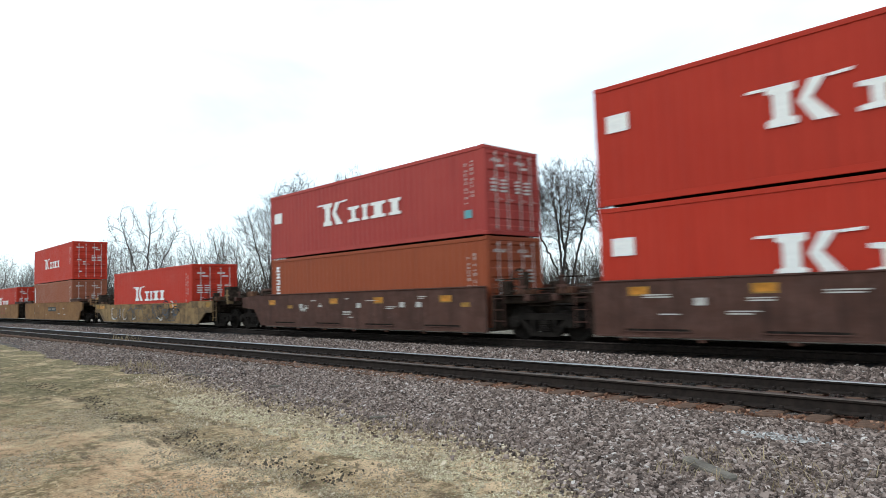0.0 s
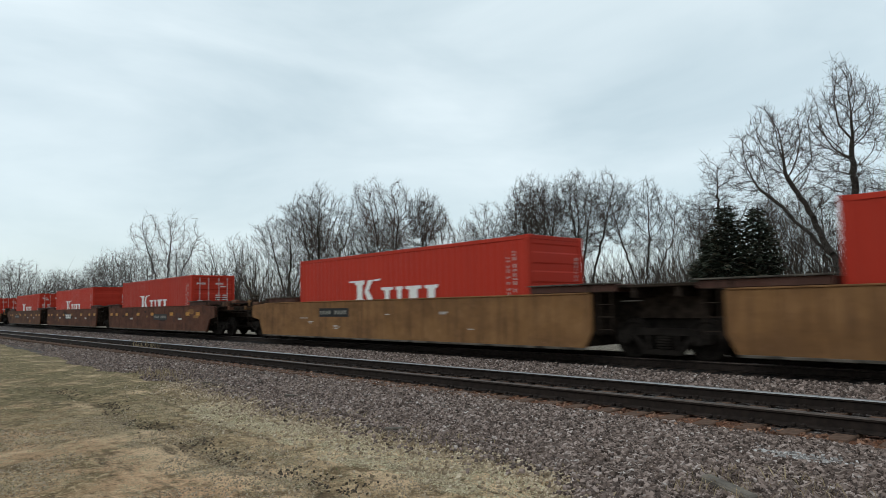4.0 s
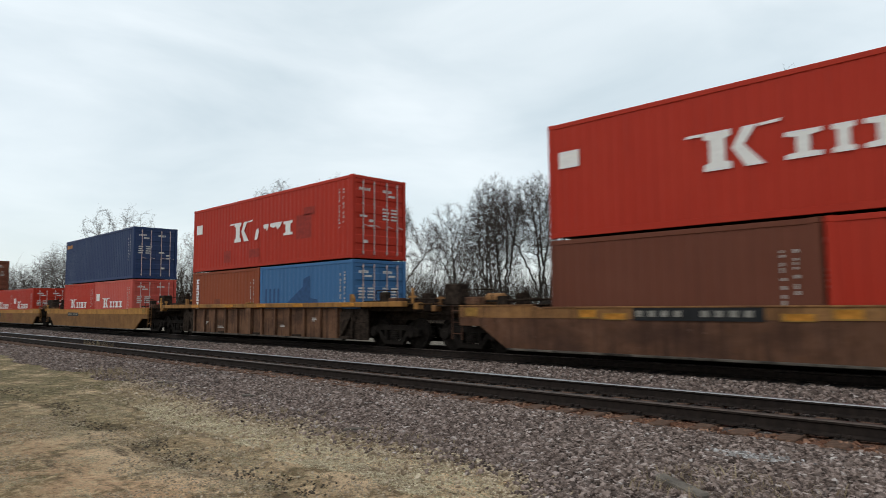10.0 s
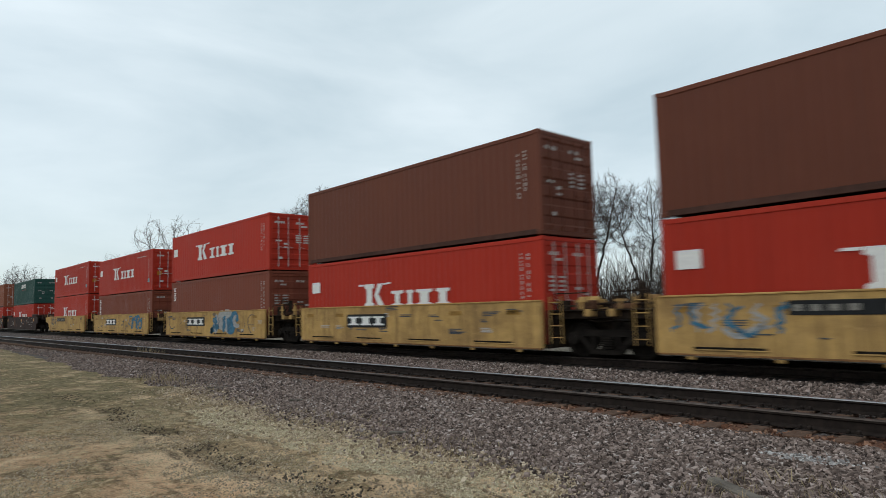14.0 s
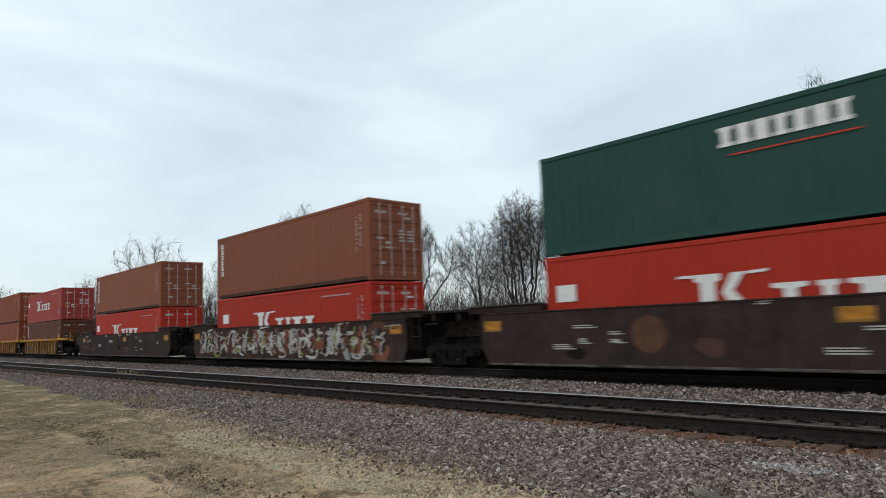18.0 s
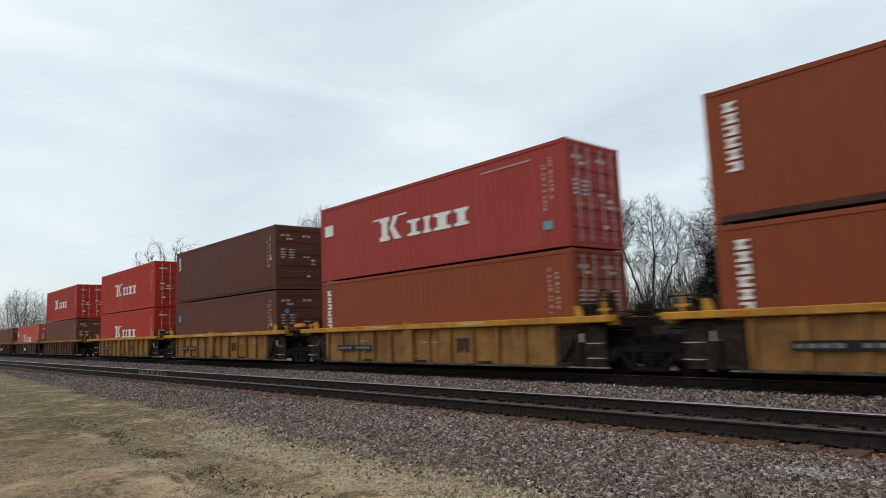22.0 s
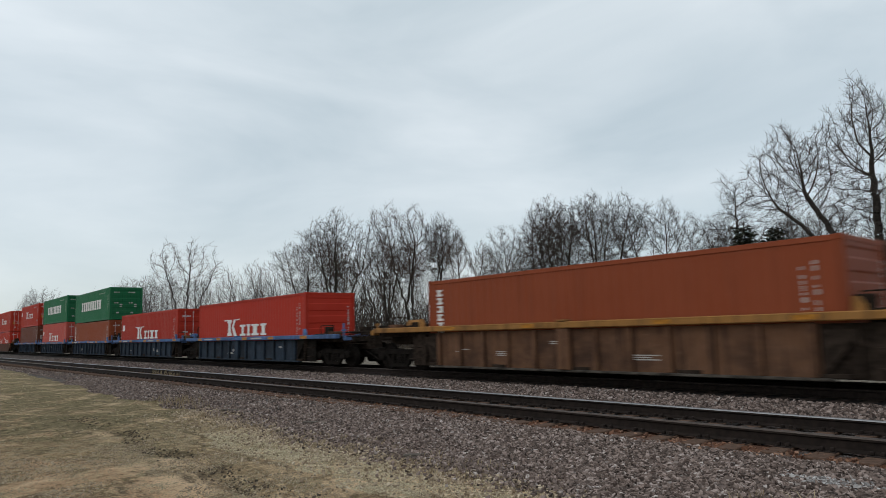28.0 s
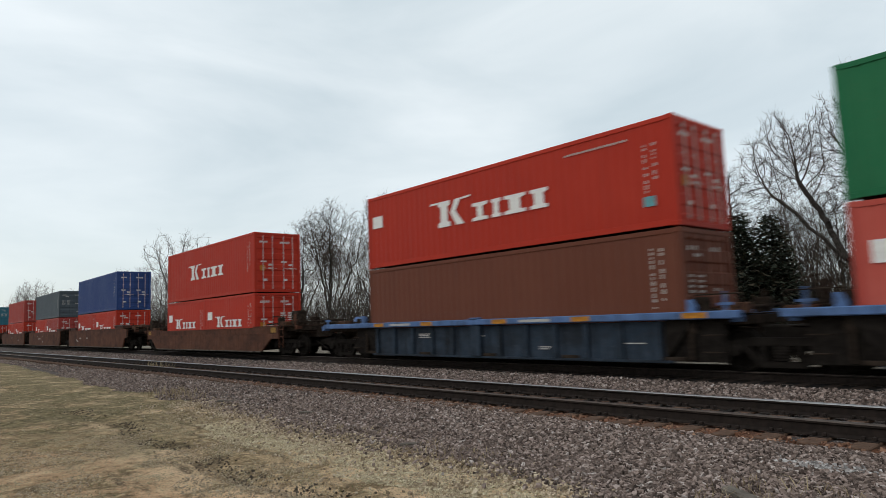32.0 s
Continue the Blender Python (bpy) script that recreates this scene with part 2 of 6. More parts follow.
def ground_material():
    m = Mat("dry_grass_and_dirt")
    big = m.noise(0.30, 5, 0.6)
    mid = m.noise(1.3, 7, 0.68)
    drag = m.noise(1.1, 7, 0.72, stretch=(0.40, 1.7, 1.0))
    clump = m.noise(6.5, 7, 0.74)
    fine = m.noise(34.0, 6, 0.78)
    grit = m.noise(110.0, 3, 0.7)
    # strips along the track, their edges wandering
    sep = m.n.new("ShaderNodeSeparateXYZ")
    m.l.new(m.tc.outputs["Object"], sep.inputs[0])
    warp = m.n.new("ShaderNodeMath")
    warp.operation, warp.inputs[1].default_value = "MULTIPLY_ADD", 2.2
    m.l.new(m.noise(0.42, 6, 0.62), warp.inputs[0])
    m.l.new(sep.outputs["Y"], warp.inputs[2])
    span = m.n.new("ShaderNodeMapRange")
    span.inputs["From Min"].default_value, span.inputs["From Max"].default_value = 1.1, 9.1
    m.l.new(warp.outputs[0], span.inputs["Value"])
    olive, straw, tan = (0.265, 0.214, 0.127), (0.640, 0.535, 0.370), (0.515, 0.375, 0.240)
    col = m.ramp(span.outputs[0], [(0.0, (0.44, 0.345, 0.215)), (0.10, (0.52, 0.395, 0.25)), (0.16, tan), (0.30, tan), (0.37, straw), (0.42, olive), (0.50, (0.40, 0.325, 0.21)), (0.56, straw), (0.66, straw), (0.71, (0.31, 0.25, 0.185)), (1.0, (0.24, 0.195, 0.155))])
    col = m.mix(m.ramp(mid, [(0.42, 0.9), (0.49, 0.0)]), col, (0.150, 0.118, 0.068))
    col = m.mix(m.ramp(mid, [(0.55, 0.0), (0.64, 0.8)]), col, straw)
    col = m.mix(m.ramp(big, [(0.50, 0.0), (0.60, 0.6)]), col, (0.190, 0.160, 0.085))
    col = m.mix(m.ramp(clump, [(0.35, 0.85), (0.43, 0.0)]), col, (0.095, 0.072, 0.046))
    col = m.mix(m.ramp(clump, [(0.51, 0.0), (0.60, 0.8)]), col, (0.620, 0.530, 0.350))
    col = m.mix(m.ramp(drag, [(0.37, 0.9), (0.44, 0.0)]), col, (0.075, 0.058, 0.042))
    col = m.mix(m.ramp(fine, [(0.35, 0.75), (0.48, 0.0)]), col, (0.070, 0.055, 0.038))
    col = m.mix(m.ramp(fine, [(0.54, 0.0), (0.66, 0.6)]), col, (0.62, 0.53, 0.37))
    col = m.mix(m.ramp(grit, [(0.58, 0.0), (0.74, 0.5)]), col, (0.46, 0.40, 0.29))
    rut = m.n.new("ShaderNodeMath")
    rut.operation = "MULTIPLY"
    m.l.new(m.ramp(span.outputs[0], [(0.388, 0.0), (0.404, 1.0), (0.424, 1.0), (0.448, 0.0)]), rut.inputs[0])
    m.l.new(m.ramp(m.noise(2.2, 6, 0.7, stretch=(0.6, 1.0, 1.0)), [(0.42, 0.0), (0.54, 0.65)]), rut.inputs[1])
    col = m.mix(rut.outputs[0], col, (0.048, 0.037, 0.028))
    col = m.mix(1.0, col, (1.35, 1.145, 1.05), "MULTIPLY")
    # greener, darker turf farther along
    reach = m.n.new("ShaderNodeMapRange")
    reach.inputs["From Min"].default_value, reach.inputs["From Max"].default_value = -6.2, -15.0
    m.l.new(sep.outputs["X"], reach.inputs["Value"])
    turf = m.n.new("ShaderNodeMath")
    turf.operation = "MULTIPLY"
    m.l.new(reach.outputs[0], turf.inputs[0])
    m.l.new(m.ramp(m.noise(0.8, 6, 0.7), [(0.34, 0.15), (0.52, 0.95)]), turf.inputs[1])
    col = m.mix(turf.outputs[0], col, m.mix(m.ramp(clump, [(0.40, 0.0), (0.62, 1.0)]), (0.085, 0.070, 0.036), (0.270, 0.215, 0.115)))
    # pale open strip beyond the far track, leaf litter under the woods
    beyond = m.n.new("ShaderNodeMapRange")
    beyond.inputs["From Min"].default_value, beyond.inputs["From Max"].default_value = 14.0, 44.0
    m.l.new(warp.outputs[0], beyond.inputs["Value"])
    strip = m.mix(m.ramp(clump, [(0.42, 0.0), (0.58, 1.0)]), (0.14, 0.115, 0.085), (0.30, 0.265, 0.22))
    strip = m.mix(m.ramp(beyond.outputs[0], [(0.60, 0.0), (0.75, 1.0)]), strip, (0.105, 0.078, 0.053))
    col = m.mix(m.ramp(beyond.outputs[0], [(0.0, 0.0), (0.06, 1.0)]), col, strip)
    m.color(col).rough(0.95)
    m.bsdf.inputs["Specular IOR Level"].default_value = 0.1
    m.bump(m.mix(0.5, fine, clump), 1.0, 0.10)
    return m.m


def ballast_material():
    m = Mat("ballast_gravel")
    v = m.n.new("ShaderNodeTexVoronoi")
    v.inputs["Scale"].default_value = 24.0
    m.l.new(m.tc.outputs["Object"], v.inputs["Vector"])
    sep = m.n.new("ShaderNodeSeparateColor")
    m.l.new(v.outputs["Color"], sep.inputs[0])
    col = m.ramp(sep.outputs[0], [(0.0, (0.060, 0.046, 0.040)), (0.5, (0.130, 0.102, 0.090)), (0.85, (0.22, 0.180, 0.160)), (1.0, (0.36, 0.31, 0.285))])
    # bed darkened between its stones, crevice shade put into the colour
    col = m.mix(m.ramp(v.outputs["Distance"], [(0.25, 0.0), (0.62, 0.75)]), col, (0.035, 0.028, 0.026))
    col = m.mix(m.ramp(m.noise(0.6, 4, 0.6), [(0.45, 0.0), (0.7, 0.35)]), col, (0.13, 0.095, 0.075))
    geo = m.n.new("ShaderNodeSeparateXYZ")
    m.l.new(m.tc.outputs["Object"], geo.inputs[0])
    band = m.n.new("ShaderNodeMapRange")
    band.inputs["From Min"].default_value, band.inputs["From Max"].default_value = 7.4, 9.4
    m.l.new(geo.outputs["Y"], band.inputs["Value"])
    stain = m.n.new("ShaderNodeMath")
    stain.operation = "MULTIPLY"
    m.l.new(m.ramp(band.outputs[0], [(0.22, 0.0), (0.36, 1.0), (0.62, 1.0), (0.75, 0.0)]), stain.inputs[0])
    m.l.new(m.ramp(m.noise(1.1, 5, 0.65), [(0.36, 0.0), (0.50, 0.9)]), stain.inputs[1])
    col = m.mix(stain.outputs[0], col, (0.150, 0.068, 0.040))
    m.color(col).rough(0.9)
    m.bsdf.inputs["Specular IOR Level"].default_value = 0.2
    inv = m.n.new("ShaderNodeMath")
    inv.operation = "SUBTRACT"
    inv.inputs[0].default_value = 1.0
    m.l.new(v.outputs["Distance"], inv.inputs[1])
    m.bump(inv.outputs[0], 1.0, 0.05)
    return m.m


def island_material(name, stops, rough=0.9, grain=40.0):
    m = Mat(name)
    g = m.n.new("ShaderNodeNewGeometry")
    col = m.ramp(g.outputs["Random Per Island"], stops)
    n = m.noise(grain, 4, 0.7)
    col = m.mix(m.ramp(n, [(0.35, 0.35), (0.6, 0.0)]), col, 0.5, "MULTIPLY")
    m.color(col).rough(rough)
    m.bsdf.inputs["Specular IOR Level"].default_value = 0.2
    m.bump(n, 0.4, 0.01)
    return m.m


M_GROUND = ground_material()
M_BALLAST = ballast_material()
M_STONE = island_material("crushed_pinkish_stone", [(0.0, (0.062, 0.045, 0.038)), (0.35, (0.158, 0.116, 0.098)), (0.75, (0.278, 0.207, 0.176)),
                                                    (0.94, (0.365, 0.288, 0.255)), (1.0, (0.48, 0.42, 0.385))])
M_RUSTSTONE = island_material("rust_stained_stone", [(0.0, (0.070, 0.034, 0.022)), (0.5, (0.200, 0.092, 0.054)), (1.0, (0.31, 0.18, 0.12))])
M_OILSTONE = island_material("oil_blackened_stone", [(0.0, (0.012, 0.010, 0.009)), (0.7, (0.030, 0.024, 0.021)), (1.0, (0.075, 0.062, 0.055))])
# oil black, with the shade under the far train put into the colour
M_OILSHADE = plain("oil_and_shade_black_ballast", (0.010, 0.008, 0.007), 0.85, vary=0.5, scale=18, bump=0.9)
M_PALESTONE = island_material("lime_dusted_stone", [(0.0, (0.22, 0.20, 0.19)), (1.0, (0.50, 0.47, 0.45))])
M_GRASS = island_material("dead_grass_blade", [(0.0, (0.17, 0.135, 0.08)), (0.35, (0.33, 0.265, 0.165)), (0.85, (0.56, 0.47, 0.31)), (1.0, (0.17, 0.165, 0.070))])
M_GREEN = island_material("young_green_blade", [(0.0, (0.085, 0.100, 0.038)), (1.0, (0.20, 0.205, 0.085))])
M_DUSTSTONE = island_material("dusty_pale_stone", [(0.0, (0.22, 0.160, 0.105)), (0.6, (0.41, 0.315, 0.215)), (1.0, (0.58, 0.47, 0.345))])
M_PALESTRAW = island_material("bleached_straw", [(0.0, (0.30, 0.235, 0.14)), (0.5, (0.56, 0.465, 0.305)), (1.0, (0.74, 0.64, 0.45))])
M_CLOD = island_material("dark_soil_clod", [(0.0, (0.050, 0.037, 0.026)), (1.0, (0.120, 0.090, 0.064))])
M_STRAW = island_material("tall_straw", [(0.0, (0.22, 0.155, 0.09)), (1.0, (0.42, 0.33, 0.20))])
M_TIE = plain("weathered_tie_timber", (0.034, 0.024, 0.019), 0.9, vary=0.5, scale=11, bump=0.5)
M_TIEEND = plain("rust_dusted_tie_timber", (0.108, 0.064, 0.044), 0.95, vary=0.4, scale=14, bump=0.6)
M_BARK = plain("grey_brown_bark", (0.050, 0.042, 0.036), 0.95, vary=0.45, scale=7, bump=0.8)
M_TWIG = plain("brown_grey_twigs", (0.072, 0.058, 0.050), 0.95, vary=0.3, scale=3)
# far trees paled: distance haze put into the colour
M_FARBARK = plain("haze_paled_far_bark", (0.105, 0.096, 0.092), 0.95, vary=0.35, scale=5)
M_FARTWIG = plain("haze_paled_far_twigs", (0.150, 0.136, 0.130), 0.95, vary=0.3, scale=3)
M_BUDTWIG = plain("reddish_budding_twigs", (0.084, 0.058, 0.047), 0.95, vary=0.3, scale=3)
M_BRUSH = island_material("leafless_brush", [(0.0, (0.026, 0.021, 0.018)), (0.6, (0.052, 0.041, 0.034)), (1.0, (0.100, 0.078, 0.056))], grain=5)
M_NEEDLE = island_material("spruce_needles", [(0.0, (0.016, 0.021, 0.014)), (0.7, (0.038, 0.046, 0.030)), (1.0, (0.085, 0.066, 0.044))], grain=6)
M_WOOD = plain("grey_rotten_wood", (0.14, 0.12, 0.10), 0.95, vary=0.4, scale=9, bump=0.6)


# ---- mesh building ----
class Shape:
    """Collects vertices and faces of one mesh."""

    def __init__(self):
        self.v, self.f = [], []

    def add(self, verts, faces):
        k = len(self.v)
        self.v.extend(tuple(p) for p in verts)
        self.f.extend(tuple(k + i for i in f) for f in faces)
        return self

    def box(self, x0, x1, y0, y1, z0, z1):
        return self.add([(x, y, z) for x in (x0, x1) for y in (y0, y1) for z in (z0, z1)],
                        [(0, 1, 3, 2), (4, 6, 7, 5), (0, 4, 5, 1), (2, 3, 7, 6), (0, 2, 6, 4), (1, 5, 7, 3)])

    def cbox(self, x0, x1, y0, y1, z0, z1, c=0.01):
        """A box with all its edges chamfered."""
        k = len(self.v)
        lo, hi = (x0, y0, z0), (x1, y1, z1)
        ids = {}
        for sx in (0, 1):
            for sy in (0, 1):
                for sz in (0, 1):
                    s = (sx, sy, sz)
                    for ax in range(3):
                        p = []
                        for a in range(3):
                            e = hi[a] if s[a] else lo[a]
                            p.append(e if a == ax else (e - c if s[a] else e + c))
                        ids[s, ax] = len(self.v) - k
                        self.v.append(tuple(p))
        faces = []
        for ax in range(3):
            b, d = [a for a in range(3) if a != ax]
            for side in (0, 1):
                ring = []
                for u, w in ((0, 0), (1, 0), (1, 1), (0, 1)):
                    s = [0, 0, 0]
                    s[ax], s[b], s[d] = side, u, w
                    ring.append(ids[tuple(s), ax])
                faces.append(ring if (side == 1) == (ax != 1) else ring[::-1])
            for u in (0, 1):
                for w in (0, 1):
                    s0, s1 = [0, 0, 0], [0, 0, 0]
                    s0[b] = s1[b] = u
                    s0[d] = s1[d] = w
                    s1[ax] = 1
                    faces.append([ids[tuple(s0), b], ids[tuple(s1), b], ids[tuple(s1), d], ids[tuple(s0), d]])
        for sx in (0, 1):
            for sy in (0, 1):
                for sz in (0, 1):
                    faces.append([ids[(sx, sy, sz), a] for a in range(3)])
        self.f.extend(tuple(k + i for i in f) for f in faces)
        return self

    def prism(self, outline, y0, y1):
        """An outline in x and z, run from y0 to y1."""
        n = len(outline)
        self.add([(x, y0, z) for x, z in outline] + [(x, y1, z) for x, z in outline],
                 [tuple(range(n)), tuple(range(2 * n - 1, n - 1, -1))] + [(i, i + n, (i + 1) % n + n, (i + 1) % n) for i in range(n)])
        return self

    def tube(self, p, q, r, sides=8, r2=None):
        p, q = Vector(p), Vector(q)
        d = (q - p).normalized()
        a = d.orthogonal().normalized()
        b = d.cross(a)
        r2 = r if r2 is None else r2
        ring = [(math.cos(2 * math.pi * i / sides), math.sin(2 * math.pi * i / sides)) for i in range(sides)]
        vs = [p + (a * c + b * s) * r for c, s in ring] + [q + (a * c + b * s) * r2 for c, s in ring]
        fs = [(i, (i + 1) % sides, (i + 1) % sides + sides, i + sides) for i in range(sides)]
        fs += [tuple(range(sides))[::-1], tuple(range(sides, 2 * sides))]
        return self.add(vs, fs)

    def lathe(self, profile, centre, sides=20):
        """A profile of (radius, y) turned round the y axis through centre."""
        n = len(profile)
        vs = []
        for i in range(sides):
            a = 2 * math.pi * i / sides
            vs += [(centre[0] + r * math.cos(a), centre[1] + y, centre[2] + r * math.sin(a)) for r, y in profile]
        fs = [(i * n + j, i * n + j + 1, (i + 1) % sides * n + j + 1, (i + 1) % sides * n + j) for i in range(sides) for j in range(n - 1)]
        return self.add(vs, fs)

    def mesh(self, name="mesh", smooth=False):
        me = bpy.data.meshes.new(name)
        me.from_pydata(self.v, [], self.f)
        me.materials.append(None)
        bm = bmesh.new()
        bm.from_mesh(me)
        bmesh.ops.recalc_face_normals(bm, faces=bm.faces)
        bm.to_mesh(me)
        bm.free()
        if smooth:
            for p in me.polygons:
                p.use_smooth = True
        return me


def quick_mesh(name, verts, faces, smooth=False):
    me = bpy.data.meshes.new(name)
    me.from_pydata(verts, [], faces)
    me.materials.append(None)
    if smooth:
        me.polygons.foreach_set("use_smooth", [True] * len(me.polygons))
    return me


def part(name, shape, material, parent=None, label="", at=None, kind=""):
    """One mesh object, under a thing or a part; the material belongs to the object, so that meshes can be shared."""
    me = shape.mesh(name) if isinstance(shape, Shape) else shape
    ob = new(name, me)
    ob.material_slots[0].link = "OBJECT"
    ob.material_slots[0].material = material
    if parent is not None:
        ob.parent = parent
    if at is not None:
        ob.matrix_basis = at if isinstance(at, Matrix) else Matrix.Translation(at)
    return tagged(ob, label, kind=kind)


CACHE = {}


def shared(key, make):
    if key not in CACHE:
        CACHE[key] = make().mesh(str(key[0]))
    return CACHE[key]


def thing(name, label, category, group="", at=None, kind=""):
    ob = new(name)
    ob.empty_display_size = 0.3
    if at is not None:
        ob.matrix_basis = at if isinstance(at, Matrix) else Matrix.Translation(at)
    return tagged(ob, label, category, group, kind)


# ---- ground ----
def bumpy(x, y, s=1.0):
    return noise.noise((x * s, y * s, 3.1))


def edge_of_gravel(x):
    """Where the grass gives way to the ballast."""
    k = [(-400, 6.6), (-60, 6.5), (-33, 6.1), (-22, 5.7), (-15, 5.75), (-11, 5.5), (-8.8, 5.35), (-6.3, 5.45), (-5.2, 5.5), (-4.4, 5.45), (-3.6, 5.0), (-2.6, 4.4), (-1, 3.8), (4, 3.2), (12, 2.6), (300, 2.6)]
    y = float(np.interp(x, [a for a, b in k], [b for a, b in k]))
    return y + 0.34 * bumpy(x, 7.7, 0.55) + 0.26 * bumpy(x, 1.7, 1.6) + 0.12 * bumpy(x, 9.1, 4.0)


def bed_height(x, y):
    e = edge_of_gravel(x)
    z = float(np.interp(y, [e - 0.5, e, e + 0.5, 7.9, 8.2, 10.7, 11.6, 13.0, 13.5, 16.2, 17.6, 19.0], [-0.06, 0.0, 0.035, 0.112, 0.120, 0.114, 0.10, 0.14, 0.17, 0.17, 0.02, -0.12]))
    return z + 0.014 * bumpy(x, y, 2.3) + 0.010 * bumpy(x, y, 6.0)


def axis(parts):
    out = []
    for a, b, n in parts:
        out += list(np.linspace(a, b, n, endpoint=False))
    return out + [parts[-1][1]]


def sheet(name, xs, ys, height):
    vs = [(x, y, height(x, y)) for y in ys for x in xs]
    n = len(xs)
    fs = [(j * n + i, j * n + i + 1, (j + 1) * n + i + 1, (j + 1) * n + i) for j in range(len(ys) - 1) for i in range(n - 1)]
    return quick_mesh(name, vs, fs, True)


def ground_height(x, y):
    z = -0.02 if y < 19 else min(0.5, (y - 19) * 0.02)
    near = max(0.0, 1 - math.hypot(x, y) / 60)
    if 7.2 < y < 18.5:
        z = -0.12
    z -= 0.03 * math.exp(-((y - 3.38 - 0.35 * bumpy(x, 5.5, 0.5)) / 0.16) ** 2)
    return z + near * (0.030 * bumpy(x, y, 0.45) + 0.020 * bumpy(x, y, 1.6) + 0.010 * bumpy(x, y, 5.0))


gx = axis([(-2500, -300, 12), (-300, -40, 40), (-40, -16, 60), (-16, 1, 190), (1, 30, 30), (30, 300, 18), (300, 2500, 10)])
gy = axis([(-2500, -60, 10), (-60, -2, 20), (-2, 7.5, 110), (7.5, 19, 14), (19, 60, 22), (60, 300, 10), (300, 2500, 8)])
ground = part("ground", sheet("ground", gx, gy, ground_height), M_GROUND)
tagged(ground, "short dead straw-coloured grass over bare trampled dirt", "ground", kind="structure")

bx = axis([(-420, -60, 60), (-60, -20, 80), (-20, 2, 180), (2, 60, 40)])
by = axis([(2.0, 8.0, 64), (8.0, 13.6, 34), (13.6, 19.2, 14)])
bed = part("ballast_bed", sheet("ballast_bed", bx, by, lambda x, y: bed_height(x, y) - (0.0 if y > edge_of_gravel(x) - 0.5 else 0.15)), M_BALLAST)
tagged(bed, "grey and pinkish crushed-stone ballast under both tracks", "ballast", kind="structure")

rng = np.random.default_rng(5)
CHIP = np.array([(x, y, z) for x in (-1, 1) for y in (-1, 1) for z in (-1, 1)]) * 0.78
CHIPF = np.array([(0, 1, 3, 2), (4, 6, 7, 5), (0, 4, 5, 1), (2, 3, 7, 6), (0, 2, 6, 4), (1, 5, 7, 3)])


def stones(name, places, size, material, label, category="gravel"):
    """Loose stones as one joined mesh; places are rows of x, y, z."""
    n = len(places)
    r = size * rng.uniform(0.55, 1.25, n)
    sc = rng.uniform(0.6, 1.25, (n, 1, 3)) * np.array([1, 1, 0.9])
    v = (CHIP[None] + rng.uniform(-0.40, 0.40, (n, 8, 3))) * sc * r[:, None, None]
    a = rng.uniform(0, 6.28, n)
    c, s = np.cos(a), np.sin(a)
    x, y = v[..., 0] * c[:, None] - v[..., 1] * s[:, None], v[..., 0] * s[:, None] + v[..., 1] * c[:, None]
    tilt = rng.uniform(-0.5, 0.5, n)
    z = v[..., 2] + x * tilt[:, None] + y * rng.uniform(-0.6, 0.6, n)[:, None]
    v = np.stack([x, y, z], -1) + np.asarray(places)[:, None, :]
    f = (CHIPF[None] + (np.arange(n) * 8)[:, None, None]).reshape(-1, 4)
    ob = part(name, quick_mesh(name, v.reshape(-1, 3).tolist(), f.tolist()), material)
    return tagged(ob, label, category, kind="stuff")


def scatter(count, x0, x1, y0, y1, keep, lift=0.004):
    out = []
    for x, y in zip(rng.uniform(x0, x1, count), rng.uniform(y0, y1, count)):
        if keep(x, y):
            out.append((x, y, (bed_height(x, y) if y > edge_of_gravel(x) + 0.3 or y > 7 else max(bed_height(x, y), ground_height(x, y))) + lift))
    return out


def on_shoulder(x, y):
    return y > edge_of_gravel(x) + 0.12 - 0.16 * abs(rng.normal()) ** 1.5


places = scatter(50000, -7.5, 0.8, 3.2, 7.98, on_shoulder, 0.012) + scatter(20000, -13, -7.5, 4.6, 8.15, on_shoulder, 0.008)
places += scatter(18000, -32, -13, 5.3, 8.3, lambda x, y: y > edge_of_gravel(x) - 0.2)
stones("ballast_stones", places, 0.0225, M_STONE, "loose crushed pink-grey ballast stones on the shoulder")
places = scatter(26000, -26, 1.5, 10.25, 13.3, lambda x, y: True)
places += scatter(6000, -70, -26, 6.2, 8.4, lambda x, y: True) + scatter(7000, -70, -26, 10.2, 13.3, lambda x, y: True)
stones("track_stones", places, 0.030, M_STONE, "crushed ballast stones beside the rails")
stones("rusty_stones", scatter(7000, -26, 1.5, 7.85, 8.40, lambda x, y: rng.uniform() < 0.5 + 0.6 * bumpy(x, 3.3, 0.7)), 0.025, M_RUSTSTONE, "rust-stained ballast stones along the rail foot")
stones("oily_stones", scatter(3500, -24, 1.5, 8.65, 10.05, lambda x, y: True, 0.0), 0.034, M_OILSTONE, "oil-darkened ballast stones between the rails")
ox = axis([(-420, -60, 30), (-60, 60, 60)])
# black sheet standing in for the shade beneath the passing train
dark_sheet = part("oily_bed", sheet("oily_bed", ox, axis([(13.35, 16.05, 9)]), lambda x, y: bed_height(x, y) + 0.006), M_OILSHADE)
tagged(dark_sheet, "oil-stained ballast under the far track, darkened further for train shade", "ballast", kind="structure")
dark_sheet = part("oily_bed", sheet("oily_bed", ox, axis([(-0.62, 0.62, 5)]), lambda x, y: bed_height(x, y + 9.41) + 0.006), M_OILSHADE)
dark_sheet.matrix_basis = pose(0, 9.41, 0, 0, 0, 1.15)
tagged(dark_sheet, "oil-blackened ballast between the rails of the near track", "ballast", kind="structure")
places = scatter(9000, -26, 2, 16.1, 18.3, lambda x, y: True)
